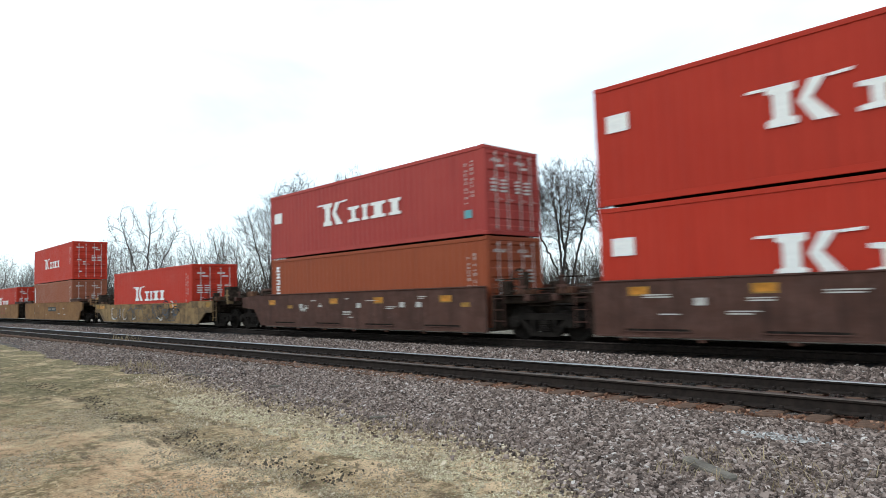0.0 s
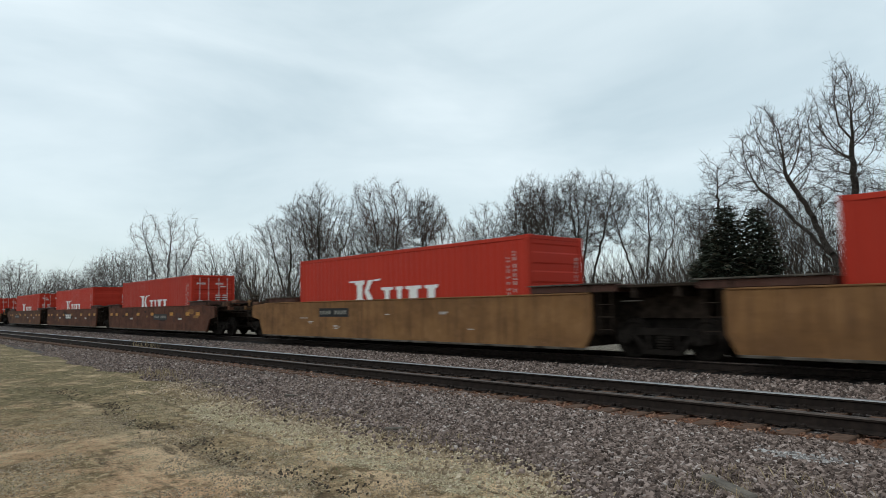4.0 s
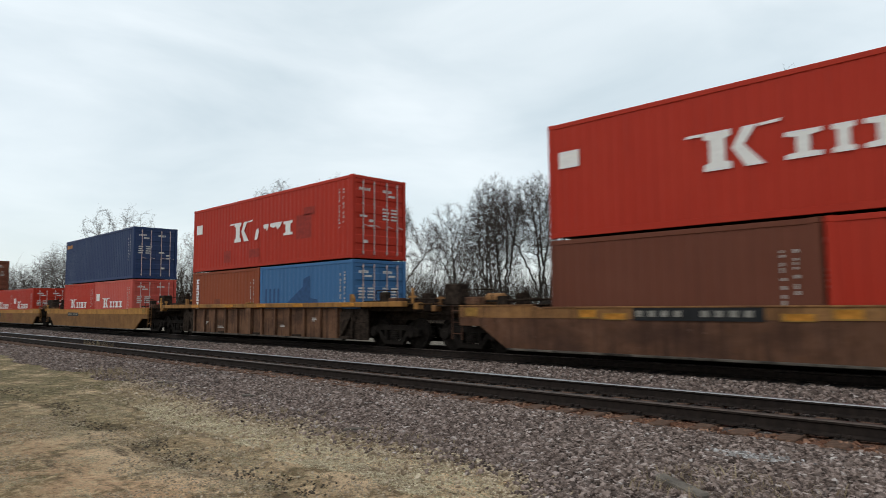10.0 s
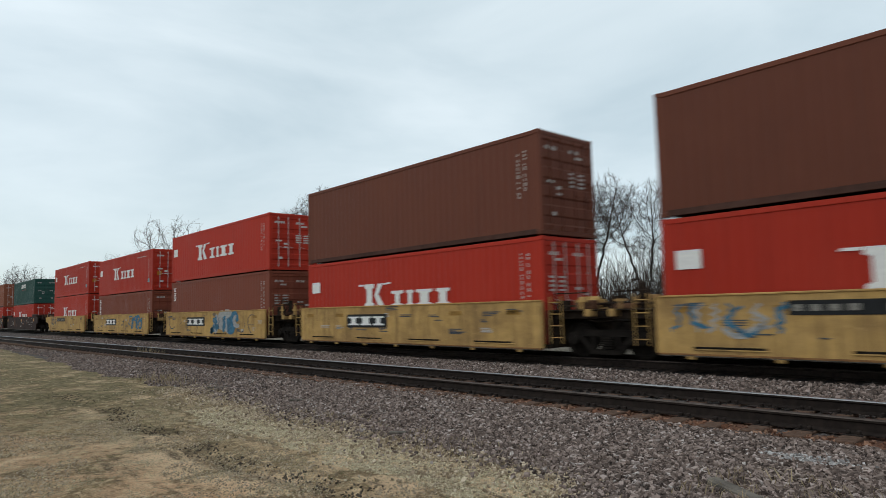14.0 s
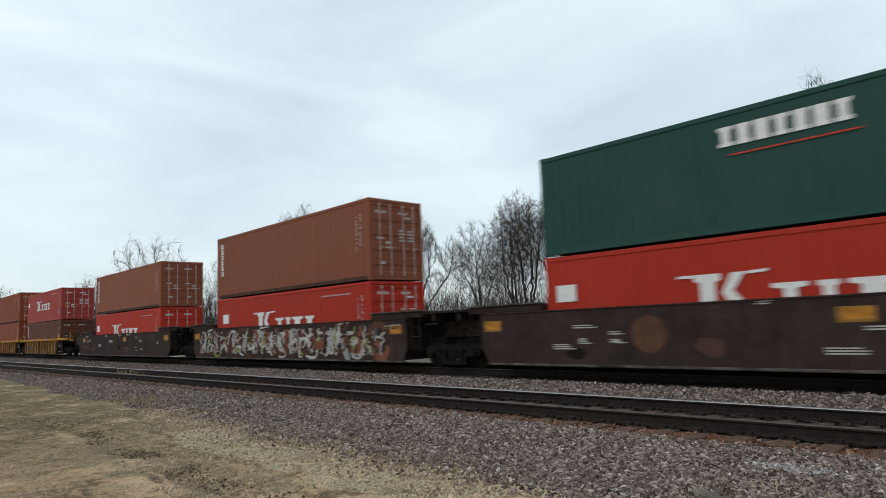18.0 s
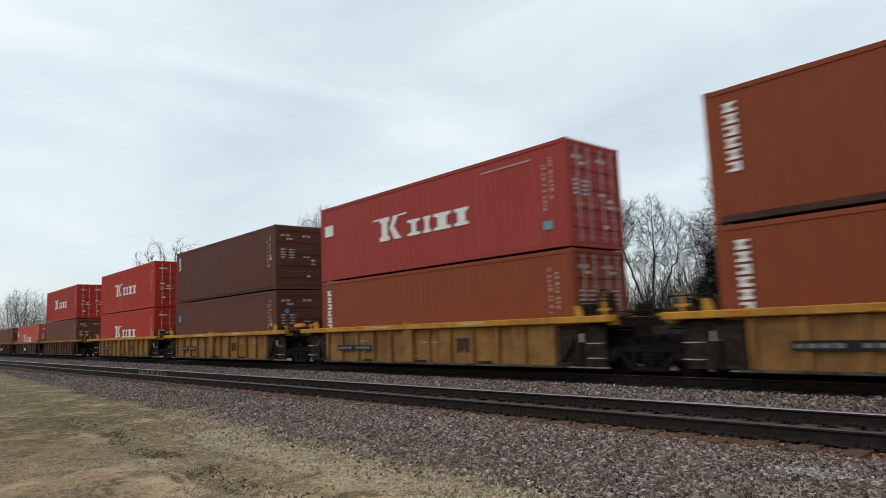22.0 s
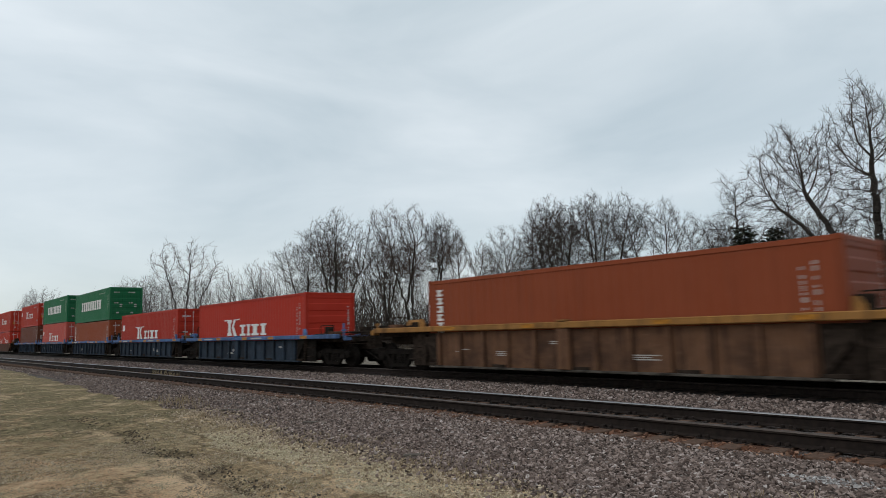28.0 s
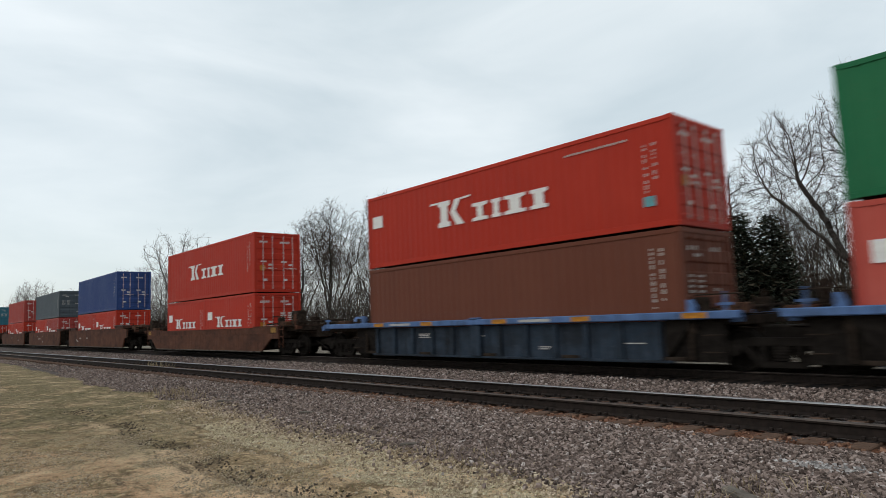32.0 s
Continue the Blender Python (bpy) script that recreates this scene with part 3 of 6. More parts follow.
stones("shoulder_stones", places, 0.04, M_PALESTONE, "pale ballast stones down the far shoulder")
places = [(x, y, ground_height(x, y) + 0.003) for x, y in zip(rng.uniform(-12, -1.8, 30000), rng.uniform(0.8, 5.2, 30000)) if y < edge_of_gravel(x) and bumpy(x - 5, y, 0.8) > 0.0]
dusty = scatter(30000, -16, 0.5, 3.0, 6.6, lambda x, y: abs(y - edge_of_gravel(x) + 0.12) < 0.20 + 0.22 * abs(rng.normal()))
stones("dusty_stones", dusty, 0.0165, M_DUSTSTONE, "dusty small stones where gravel thins into grass")
stones("grit", places, 0.0085, M_DUSTSTONE, "fine grit trodden into the dirt")
places = [(-2.55 + rng.normal() * 0.24, 7.12 + rng.normal() * 0.07, 0) for i in range(170)]
stones("lime_stones", [(x, y, bed_height(x, y) + 0.016) for x, y, z in places], 0.024, M_PALESTONE, "patch of pale dusted stones in the ballast")


def blades(name, count, x0, x1, y0, y1, length, material, label, keep, lean=0.8, width=0.006, rise=1.0):
    """Grass as one joined mesh of bent blades."""
    vs, fs = [], []
    for i in range(count):
        x, y = rng.uniform(x0, x1), rng.uniform(y0, y1)
        if not keep(x, y):
            continue
        z = ground_height(x, y) if y < edge_of_gravel(x) + 0.1 else bed_height(x, y)
        a, b = rng.uniform(0, 6.28), rng.uniform(0, 6.28)
        ln = length * rng.uniform(0.5, 1.3)
        t = lean * rng.uniform(0.4, 1.3)
        dx, dy, w = math.cos(a) * ln, math.sin(a) * ln, width * rng.uniform(0.6, 1.5)
        px, py = math.cos(b) * w, math.sin(b) * w
        k = len(vs)
        vs += [(x - px, y - py, z - 0.004), (x + px, y + py, z - 0.004), (x + dx * 0.45 * t + px * 0.7, y + dy * 0.45 * t + py * 0.7, z + ln * 0.55 * rise),
               (x + dx * 0.45 * t - px * 0.7, y + dy * 0.45 * t - py * 0.7, z + ln * 0.55 * rise), (x + dx * t, y + dy * t, z + ln * (0.95 - 0.35 * t) * rise)]
        fs += [(k, k + 1, k + 2, k + 3), (k + 3, k + 2, k + 4)]
    ob = part(name, quick_mesh(name, vs, fs), material)
    return tagged(ob, label, "grass", kind="stuff")


def on_grass(x, y):
    return y < edge_of_gravel(x) + 0.15 and bumpy(x + 40, y, 0.9) > -0.22 + 0.25 * rng.uniform(-1, 1)


def on_clump(x, y):
    return y < edge_of_gravel(x) + 0.25 and bumpy(x + 11, y * 1.3, 1.7) + 0.6 * bumpy(x, y + 9, 4.5) > 0.16 + 0.2 * rng.uniform(-1, 1)


blades("grass_clumps", 120000, -13, -1.0, 0.6, 6.0, 0.045, M_GRASS, "pale clumps of matted dead grass", on_clump, 1.3, 0.0055, 0.2)
blades("bleached_straw", 90000, -12, -2.5, 3.9, 5.9, 0.05, M_PALESTRAW, "bleached flattened straw beside the gravel", lambda x, y: edge_of_gravel(x) - 1.3 < y < edge_of_gravel(x) + 0.2 and bumpy(x + 3, y * 1.4, 1.3) + 0.7 * bumpy(x, y, 5.0) > -0.22 + 0.3 * rng.uniform(-1, 1), 1.3, 0.006, 0.22)
blades("green_shoots", 16000, -14, -1.5, 0.8, 5.4, 0.035, M_GREEN, "thin new green shoots among dead grass", lambda x, y: y < edge_of_gravel(x) - 0.1 and bumpy(x - 7, y, 0.7) > 0.12 + 0.25 * rng.uniform(-1, 1), 0.9, 0.004, 0.4)
blades("edge_straw", 2600, -15, -5.5, 4.9, 6.2, 0.11, M_STRAW, "straw-brown tufts along the gravel edge", lambda x, y: abs(y - edge_of_gravel(x)) < 0.35 and bumpy(x, 4.4, 1.1) > 0.05 + 0.2 * rng.uniform(-1, 1), 0.8, 0.005)
blades("dead_grass", 30000, -13, -1.5, 0.6, 6.3, 0.035, M_GRASS, "short flattened dead grass", on_grass, 1.2, 0.0045, 0.25)
blades("far_dead_grass", 14000, -45, -13, -3, 6.6, 0.07, M_GRASS, "short dead grass along the gravel edge", on_grass, 1.0, 0.010, 0.4)
blades("straw_tuft", 700, -19.5, -15.5, 5.3, 6.6, 0.22, M_STRAW, "tuft of tall dry straw at the gravel edge", lambda x, y: rng.uniform() < math.exp(-((x + 17.5) / 1.3) ** 2 - ((y - 5.9) / 0.35) ** 2), 0.5, 0.006)
blades("trackside_weed", 160, -28.6, -27.2, 8.4, 9.2, 0.42, M_STRAW, "dry weed stalks growing beside the rail", lambda x, y: rng.uniform() < 0.4, 0.4, 0.008)
blades("corner_straw", 420, -3.1, -1.5, 5.3, 6.3, 0.16, M_STRAW, "thin dry straw by the rotten timber", lambda x, y: rng.uniform() < 0.5, 0.8, 0.004)
places = scatter(16000, -16, 0.5, 1.8, 6.2, lambda x, y: edge_of_gravel(x) - 1.9 * rng.uniform() ** 2 < y < edge_of_gravel(x))
stones("strewn_stones", [(x, y, max(z, ground_height(x, y)) + 0.004) for x, y, z in places], 0.019, M_DUSTSTONE, "small stones strewn into the dead grass")
clods = []
for i in range(800):
    x = rng.uniform(-17, -5.0)
    y = 3.42 + 0.14 * rng.normal() + 0.35 * bumpy(x, 5.5, 0.5)
    if bumpy(x, 8.8, 0.8) + 0.6 * bumpy(x, 2.2, 3.7) > -0.02:
        clods.append((x, y, ground_height(x, y) + 0.004))
stones("soil_clods", clods, 0.013, M_CLOD, "dark clods of soil along an old wheel rut", "soil")


def wood_scrap(x, y, length, turn, r):
    root = part("wood_scrap", Shape().cbox(-length / 2, length / 2, -r, r, -r * 0.3, r * 0.9, r * 0.3), M_WOOD)
    root.matrix_basis = pose(x, y, bed_height(x, y) + r * 0.4, 3, 2, turn)
    tagged(root, "piece of grey rotten timber lying in the gravel", "wood scrap", "timber scraps")


wood_scrap(-2.62, 5.62, 0.62, -28, 0.055)
wood_scrap(-7.15, 5.62, 0.42, 60, 0.035)
wood_scrap(-11.0, 6.22, 0.50, 35, 0.030)
wood_scrap(-14.6, 6.1, 0.45, 55, 0.030)


# ---- tracks ----
RAIL = [(-0.075, 0), (0.075, 0), (0.075, 0.012), (0.012, 0.035), (0.009, 0.125), (0.036, 0.142), (0.037, 0.165), (0.022, 0.170), (-0.022, 0.170),
        (-0.037, 0.165), (-0.036, 0.142), (-0.009, 0.125), (-0.012, 0.035), (-0.075, 0.012)]


def rail_mesh(x0, x1):
    s, n = Shape(), len(RAIL)
    return s.add([(x0, y, z) for y, z in RAIL] + [(x1, y, z) for y, z in RAIL],
                 [tuple(range(n)), tuple(range(2 * n - 1, n - 1, -1))] + [(i, i + n, (i + 1) % n + n, (i + 1) % n) for i in range(n)])


def head_mesh(x0, x1):
    """The worn running band: flat on top with rounded shoulders."""
    prof = [(-0.0385, 0.165), (-0.036, 0.173), (-0.024, 0.181), (-0.010, 0.1845), (0.010, 0.1845), (0.024, 0.181), (0.036, 0.173), (0.0385, 0.165)]
    n = len(prof)
    return Shape().add([(x0, y, z) for y, z in prof] + [(x1, y, z) for y, z in prof],
                       [tuple(range(n)), tuple(range(2 * n - 1, n - 1, -1))] + [(i, i + n, (i + 1) % n + n, (i + 1) % n) for i in range(n)])


def plate_mesh():
    """A tie plate with its spikes and clips either side of the rail."""
    s = Shape().cbox(-0.10, 0.10, -0.17, 0.17, 0.0, 0.018, 0.005)
    for y in (-0.115, 0.115):
        for x in (-0.055, 0.055):
            s.cbox(x - 0.022, x + 0.022, y - 0.030, y + 0.030, 0.018, 0.062, 0.008)
    return s


def track(label, y0, turn, z, x0, x1, ties, plates, tops, timber):
    root = thing("railway_track", label, "railway track", "parallel tracks", pose(0, y0, z, 0, 0, turn))
    for y, top in zip((-0.755, 0.755), tops):
        r = part("rail", shared(("rail", x0, x1), lambda: rail_mesh(x0, x1)), M_RUST, root, at=(0, y, 0))
        part("running_surface", shared(("running", x0, x1), lambda: head_mesh(x0, x1)), top, r, "polished steel rail top" if top is M_HEAD else "rail top darkened for the train it mirrors")
    tie = shared(("tie",), lambda: Shape().cbox(-0.115, 0.115, -1.30, 1.30, -0.17, -0.004, 0.012))
    plate = shared(("tie_plate",), plate_mesh)
    for i in range(ties[0]):
        x = ties[1] - i * 0.505
        t = part("tie", tie, timber, root, at=pose(x + rng.uniform(-0.02, 0.02), rng.uniform(-0.05, 0.05), 0, 0, 0, rng.uniform(-1, 1)))
        if i < plates:
            for y in (-0.755, 0.755):
                part("tie_plate", plate, M_RUST, t, at=(0, y, -0.010))
    return root


track("empty near track on timber ties in grey ballast", 9.41, 1.15, 0.155, -420, 60, (170, 3.0), 100, (M_HEADDULL, M_HEAD), M_TIEEND)
track("far track that carries the passing container train", 14.68, 0, 0.19, -420, 60, (60, 4.0), 0, (M_HEADDULL, M_HEADDULL), M_TIE)


# ---- containers ----
BOXW, H9, H8, L40, L20 = 2.438, 2.896, 2.591, 12.19, 6.06
NEAR = 13.46


def corrugated(length, height):
    """A pressed steel side: trapezoid waves along x, closed behind."""
    pitch, d = 0.278, 0.016
    xs, ys = [0.0], [0.0]
    n = int((length - 0.1) / pitch)
    x = (length - n * pitch) / 2
    for i in range(n):
        for fx, y in ((0.0, 0.0), (0.25, 0.0), (0.375, d), (0.75, d), (0.875, 0.0)):
            xs.append(x + fx * pitch)
            ys.append(y)
        x += pitch
    xs.append(length)
    ys.append(0.0)
    k = len(xs)
    vs = [(a, b, 0.0) for a, b in zip(xs, ys)] + [(a, b, height) for a, b in zip(xs, ys)]
    fs = [(i, i + 1, i + 1 + k, i + k) for i in range(k - 1)]
    vs += [(0, 0.05, 0), (length, 0.05, 0), (length, 0.05, height), (0, 0.05, height)]
    m = 2 * k
    fs += [(m, m + 3, m + 2, m + 1), (0, k, m + 3, m), (k - 1, m + 1, m + 2, 2 * k - 1)]
    return Shape().add(vs, fs)


def ribbed_end(width, height, ribs, depth=0.03):
    """An end panel in the yz plane, facing +x, with level presses."""
    pr = [(0.0, 0.0)]
    step = height / ribs
    for i in range(ribs):
        z = i * step
        pr += [(z + step * 0.28, 0.0), (z + step * 0.36, -depth), (z + step * 0.72, -depth), (z + step * 0.80, 0.0)]
    pr.append((height, 0.0))
    k = len(pr)
    vs = [(x, 0, z) for z, x in pr] + [(x, width, z) for z, x in pr] + [(-0.06, 0, 0), (-0.06, 0, height), (-0.06, width, 0), (-0.06, width, height)]
    fs = [(i, i + k, i + 1 + k, i + 1) for i in range(k - 1)]
    m = 2 * k
    fs += [(m, m + 1, m + 3, m + 2), (0, m, m + 2, k), (k - 1, 2 * k - 1, m + 3, m + 1), tuple(range(k)) + (m + 1, m), tuple(range(k, 2 * k)) + (m + 3, m + 2)]
    return Shape().add(vs, fs)


def roof_mesh(length):
    s, n = Shape(), int(length / 0.42)
    xs, zs = [], []
    for i in range(n + 1):
        x = length * i / n
        xs += [x - 0.12, x - 0.06, x + 0.06, x + 0.12]
        zs += [0.0, 0.018, 0.018, 0.0]
    xs, zs = xs[2:-2], zs[2:-2]
    xs[0], xs[-1] = 0.0, length
    k = len(xs)
    s.add([(x, 0, z) for x, z in zip(xs, zs)] + [(x, BOXW - 0.2, z) for x, z in zip(xs, zs)], [(i, i + 1, i + 1 + k, i + k) for i in range(k - 1)])
    return s.box(0, length, 0, BOXW - 0.2, -0.03, -0.012)


def casting():
    return Shape().cbox(-0.006, 0.172, -0.004, 0.158, 0, 0.118, 0.012)


def bars(rows, depth=0.004):
    """Flat painted bars on a side: rows of x, z, width, height."""
    s = Shape()
    for x, z, w, h in rows:
        s.box(x, x + w, -depth, 0.0, z, z + h)
    return s


def stencil_column(seed, columns, height):
    r = random.Random(seed)
    rows = []
    for c in range(columns):
        z = height - r.uniform(0.40, 0.60)
        while z > height * (0.45 if c else 0.34):
            h = r.choice((0.05, 0.07, 0.10))
            rows.append((c * 0.24, z - h, r.uniform(0.04, 0.075), h))
            z -= h + r.choice((0.03, 0.04, 0.10))
    return bars(rows)


def stencil_door(seed, width, height):
    """Small stencilled lines on a door leaf: a title, and a block of short rows."""
    r = random.Random(seed)
    rows = [(0.14 + 0.085 * i, 0.855 * height, 0.06, 0.10) for i in range(r.choice((5, 6, 8)))]
    if seed % 2:
        rows += [(0.40, 0.80 * height, 0.30, 0.07)]
        for k in range(4):
            rows += [(0.12, (0.62 - 0.045 * k) * height, r.uniform(0.20, 0.30), 0.06), (0.52, (0.62 - 0.045 * k) * height, r.uniform(0.24, 0.36), 0.055)]
    else:
        rows += [(0.30, 0.16 * height, 0.22, 0.10), (0.18, 0.50 * height, 0.30, 0.07), (0.58, 0.44 * height, 0.20, 0.09), (0.58, 0.38 * height, 0.24, 0.06)]
    s = Shape()
    for y, z, w, h in rows:
        s.box(0.0, 0.004, y, min(y + w, width - 0.05), z, z + h)
    return s


def slab_serif(w, h, t):
    """An upright painted block with wider feet and head."""
    a = (w - t) / 2
    return [(0, 0), (w, 0), (w, h * 0.16), (w - a, h * 0.22), (w - a, h * 0.78), (w, h * 0.84), (w, h), (0, h), (0, h * 0.84), (a, h * 0.78), (a, h * 0.22), (0, h * 0.16)]


def flat(outline, x=0.0, z=0.0, depth=0.005):
    return Shape().prism([(x + a, z + b) for a, b in outline], -depth, 0.0)


def logo_blocks(box, length, height, worn, up=0.0, along=0.0):
    """The shipper's mark as plain white blocks: one tall block with a slanting dash and a row of low ones."""
    k = 1.0 if length > 8 else 0.67
    x0 = (3.75 if length > 8 else 1.44) + along
    z0 = height * (0.385 if length > 8 else 0.40) + up
    big = 0.915 * k
    part("logo_block", shared(("logo_tall", k), lambda: flat(slab_serif(0.62, 0.90, 0.36), 0.22)), M_WHITE, box, "white painted block", at=pose(x0, -0.002, z0) @ Matrix.Scale(big, 4))
    part("logo_wedge", shared(("logo_wedge", k), lambda: flat([(0.86, 0.46), (1.14, 0.0), (1.54, 0.0), (1.12, 0.50), (1.40, 0.90), (1.10, 0.90)])), M_WHITE, box, at=pose(x0, -0.002, z0) @ Matrix.Scale(big, 4))
    part("logo_dash", shared(("logo_dash", 0), lambda: flat([(-0.22, 0.84), (0.20, 0.83), (0.20, 0.90), (-0.16, 0.90)])), M_WHITE, box, at=pose(x0, -0.002, z0) @ Matrix.Scale(big, 4))
    part("logo_dash", shared(("logo_dash", 1), lambda: flat([(1.42, 0.84), (1.86, 0.86), (1.90, 0.93), (1.42, 0.90)])), M_WHITE, box, at=pose(x0, -0.002, z0) @ Matrix.Scale(big, 4))
    x = x0 + 1.78 * k
    for i, (w, t) in enumerate(((0.70, 0.24), (0.40, 0.21), (0.87, 0.42), (0.67, 0.34))):
        h = 0.54 * k
        scrap = [(0.12, 0.0), (0.32, 0.0), (0.46, 0.30), (0.40, 0.46), (0.24, 0.40)] if i == 0 else [(0.0, 0.44), (w * 0.28, 0.36), (w * 0.5, 0.42), (w * 0.62, 0.28), (w * 0.85, 0.38), (w, 0.56), (0.02, 0.56)]
        part("logo_block", shared(("logo_low", i, k, worn), lambda: flat(scrap if worn and i < 3 else slab_serif(w * k * 0.93, h, t * k))), M_WHITE, box, at=(x, -0.002, z0))
        x += (w + 0.115) * k


def word_blocks(box, x0, z0, width, height, count, depth=0.005, material=None, tall=0):
    """A brand word as a row of plain blocks."""
    w = width / count
    for i in range(count):
        part("logo_block", shared(("word_block", round(w, 2), height, i % 3), lambda: flat(slab_serif(w * 0.80, height, w * (0.50 + 0.12 * (i % 3))))), material or M_WHITE, box, at=(x0 + i * w, -0.002, z0))


def side_word(box, height, n, x=0.42, z1=0.90):
    """Upright lettering down the side as a stack of plain bars."""
    step = 1.55 / 6
    for i in range(n):
        part("mark_bar", shared(("mark_bar", i % 3), lambda: bars([(0, 0, 0.27, 0.065), (0.04 + 0.05 * (i % 3), 0.065, 0.12, 0.085), (0, 0.15, 0.27, 0.055)])), M_WHITE, box, at=(x, -0.002, height * z1 - (i + 1) * step))


LOOKS = {"red": "bright red", "pink": "sun-faded red", "dullred": "dull red", "orange": "orange-brown", "tan": "light brown", "brown": "dark brown", "maroon": "maroon", "rust": "rust-brown",
         "navy": "navy blue", "blue": "mid blue", "royal": "royal blue", "green": "bright green", "darkgreen": "dark green", "grey": "slate grey", "teal": "teal blue"}
MOVING = []


def container(u, floor, length, height, colour, style="", doors=True, seat=""):
    """A shipping container; u is the place of its rear end along the train."""
    mat = PAINT[colour]
    words = {"K": " with white painted mark", "G": " with large white mark", "C": " with small white mark", "V": " with upright white marks", "P": " with small yellow mark", "": ""}[style[:1]]
    label = f"{LOOKS[colour]} {'forty' if length > 8 else 'twenty'}-foot steel container{words} {seat}"
    box = thing("shipping_container", label.strip(), "shipping container", "containers on the train")
    box.matrix_basis = pose(0, NEAR, floor)
    MOVING.append((box, u, NEAR, floor))
    L, H, W = length, height, BOXW
    side = shared(("side_wall", L, H), lambda: corrugated(L - 0.30, H - 0.28))
    part("side_wall", side, mat, box, at=(0.15, 0.018, 0.16))
    part("side_wall", side, mat, box, at=pose(L - 0.15, W - 0.018, 0.16, 0, 0, 180))
    part("roof", shared(("roof", L), lambda: roof_mesh(L - 0.2)), mat, box, at=(0.1, 0.1, H - 0.065))
    part("floor_frame", shared(("floor_frame", L), lambda: Shape().box(0.1, L - 0.1, 0.1, W - 0.1, 0.05, 0.13)), M_GRIME, box)
    post = shared(("corner_post", H), lambda: Shape().cbox(0, 0.16, 0, 0.14, 0.11, H - 0.11, 0.012))
    for x, y, r in ((0, 0, 0), (L, W, 180)):
        part("corner_post", post, mat, box, at=pose(x, y, 0, 0, 0, r))
    post2 = shared(("corner_post_b", H), lambda: Shape().cbox(-0.16, 0, 0, 0.14, 0.11, H - 0.11, 0.012))
    for x, y, r in ((L, 0, 0), (0, W, 180)):
        part("corner_post", post2, mat, box, at=pose(x, y, 0, 0, 0, r))
    for name, z0, z1 in (("bottom_rail", 0.020, 0.165), ("top_rail", H - 0.125, H - 0.012)):
        rail = shared((name, L, H), lambda: Shape().cbox(0.16, L - 0.16, 0.004 if name == "top_rail" else 0.022, 0.07, z0, z1, 0.008))
        tone = PAINT["cardark"] if name == "bottom_rail" and colour in ("maroon", "tan", "brown", "orange", "rust") else mat
        part(name, rail, tone, box)
        part(name, rail, tone, box, at=pose(L, W, 0, 0, 0, 180))
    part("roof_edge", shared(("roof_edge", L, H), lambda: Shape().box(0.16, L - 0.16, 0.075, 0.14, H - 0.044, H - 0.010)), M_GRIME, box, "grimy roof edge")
    cast = shared(("corner_casting",), casting)
    for z in (0, H - 0.118):
        part("corner_casting", cast, mat, box, at=(0, 0, z))
        part("corner_casting", cast, mat, box, at=pose(L, W, z, 0, 0, 180))
        part("corner_casting", cast, mat, box, at=(L - 0.166, 0, z))
        part("corner_casting", cast, mat, box, at=(0, W - 0.154, z))
    part("end_sill", shared(("end_sill", L), lambda: Shape().cbox(L - 0.075, L - 0.006, 0.165, W - 0.165, 0.012, 0.122, 0.008)), mat, box)
    part("end_header", shared(("end_header", L, H), lambda: Shape().cbox(L - 0.075, L - 0.006, 0.165, W - 0.165, H - 0.122, H - 0.006, 0.008)), mat, box)
    # ends: doors with locking rods on one, a ribbed wall on the other
    wall = shared(("end_wall", H), lambda: ribbed_end(W - 0.28, H - 0.24, 5, 0.02))
    seed = (abs(round(u)) * 5 + len(colour) * 3) % 7
    if doors:
        part("end_wall", wall, mat, box, at=pose(0.02, W - 0.14, 0.12, 0, 0, 180))
        dw = (W - 0.30) / 2
        door = shared(("door", H), lambda: ribbed_end(dw - 0.01, H - 0.26, 5))
        for j in (0, 1):
            d = part("door", door, mat, box, at=(L - 0.02, 0.15 + j * (dw + 0.0), 0.13))
            for y in (0.30, dw - 0.28):
                part("lock_rod", shared(("lock_rod", H), lambda: rod_mesh(H - 0.26)), M_ROD if colour in ("red", "pink", "tan", "blue", "royal", "navy", "orange", "dullred") else mat, d, "worn painted locking rod", at=(0.035, y, 0))
            part("stencil_text", shared(("stencil_door", H, (seed + 3 * j) % 5), lambda: stencil_door((seed + 3 * j) % 5, dw, H - 0.26)), M_CHALK if colour in ("red", "pink", "dullred", "navy", "royal", "blue") else M_OFFWHITE, d, "weathered white stencil bars", at=(0.003, 0, 0), kind="stuff")
        if style.startswith("K") and seed % 2 == 0:
            part("door_sticker", shared(("door_sticker",), lambda: Shape().box(0, 0.005, 0, 0.26, 0, 0.26)), M_ORANGE, box, "yellow warning sticker", at=(L - 0.016, 0.30, H * 0.36))
    else:
        part("end_wall", wall, mat, box, at=(L - 0.02, 0.14, 0.12))
        part("stencil_text", shared(("stencil_end", H, seed % 3), lambda: Shape().add(*turned(stencil_column(seed % 3 + 20, 1, H)))), M_OFFWHITE, box, at=(L - 0.012, W - 0.36, 0), kind="stuff")
    # side markings
    part("stencil_text", shared(("stencil_side", L, H, seed % 4), lambda: stencil_column(seed % 4, 2, H)), M_OFFWHITE if colour != "navy" else M_STEEL, box, "weathered white stencil columns", at=(L - (0.80 if L > 8 else 0.72), 0.012, 0), kind="stuff")
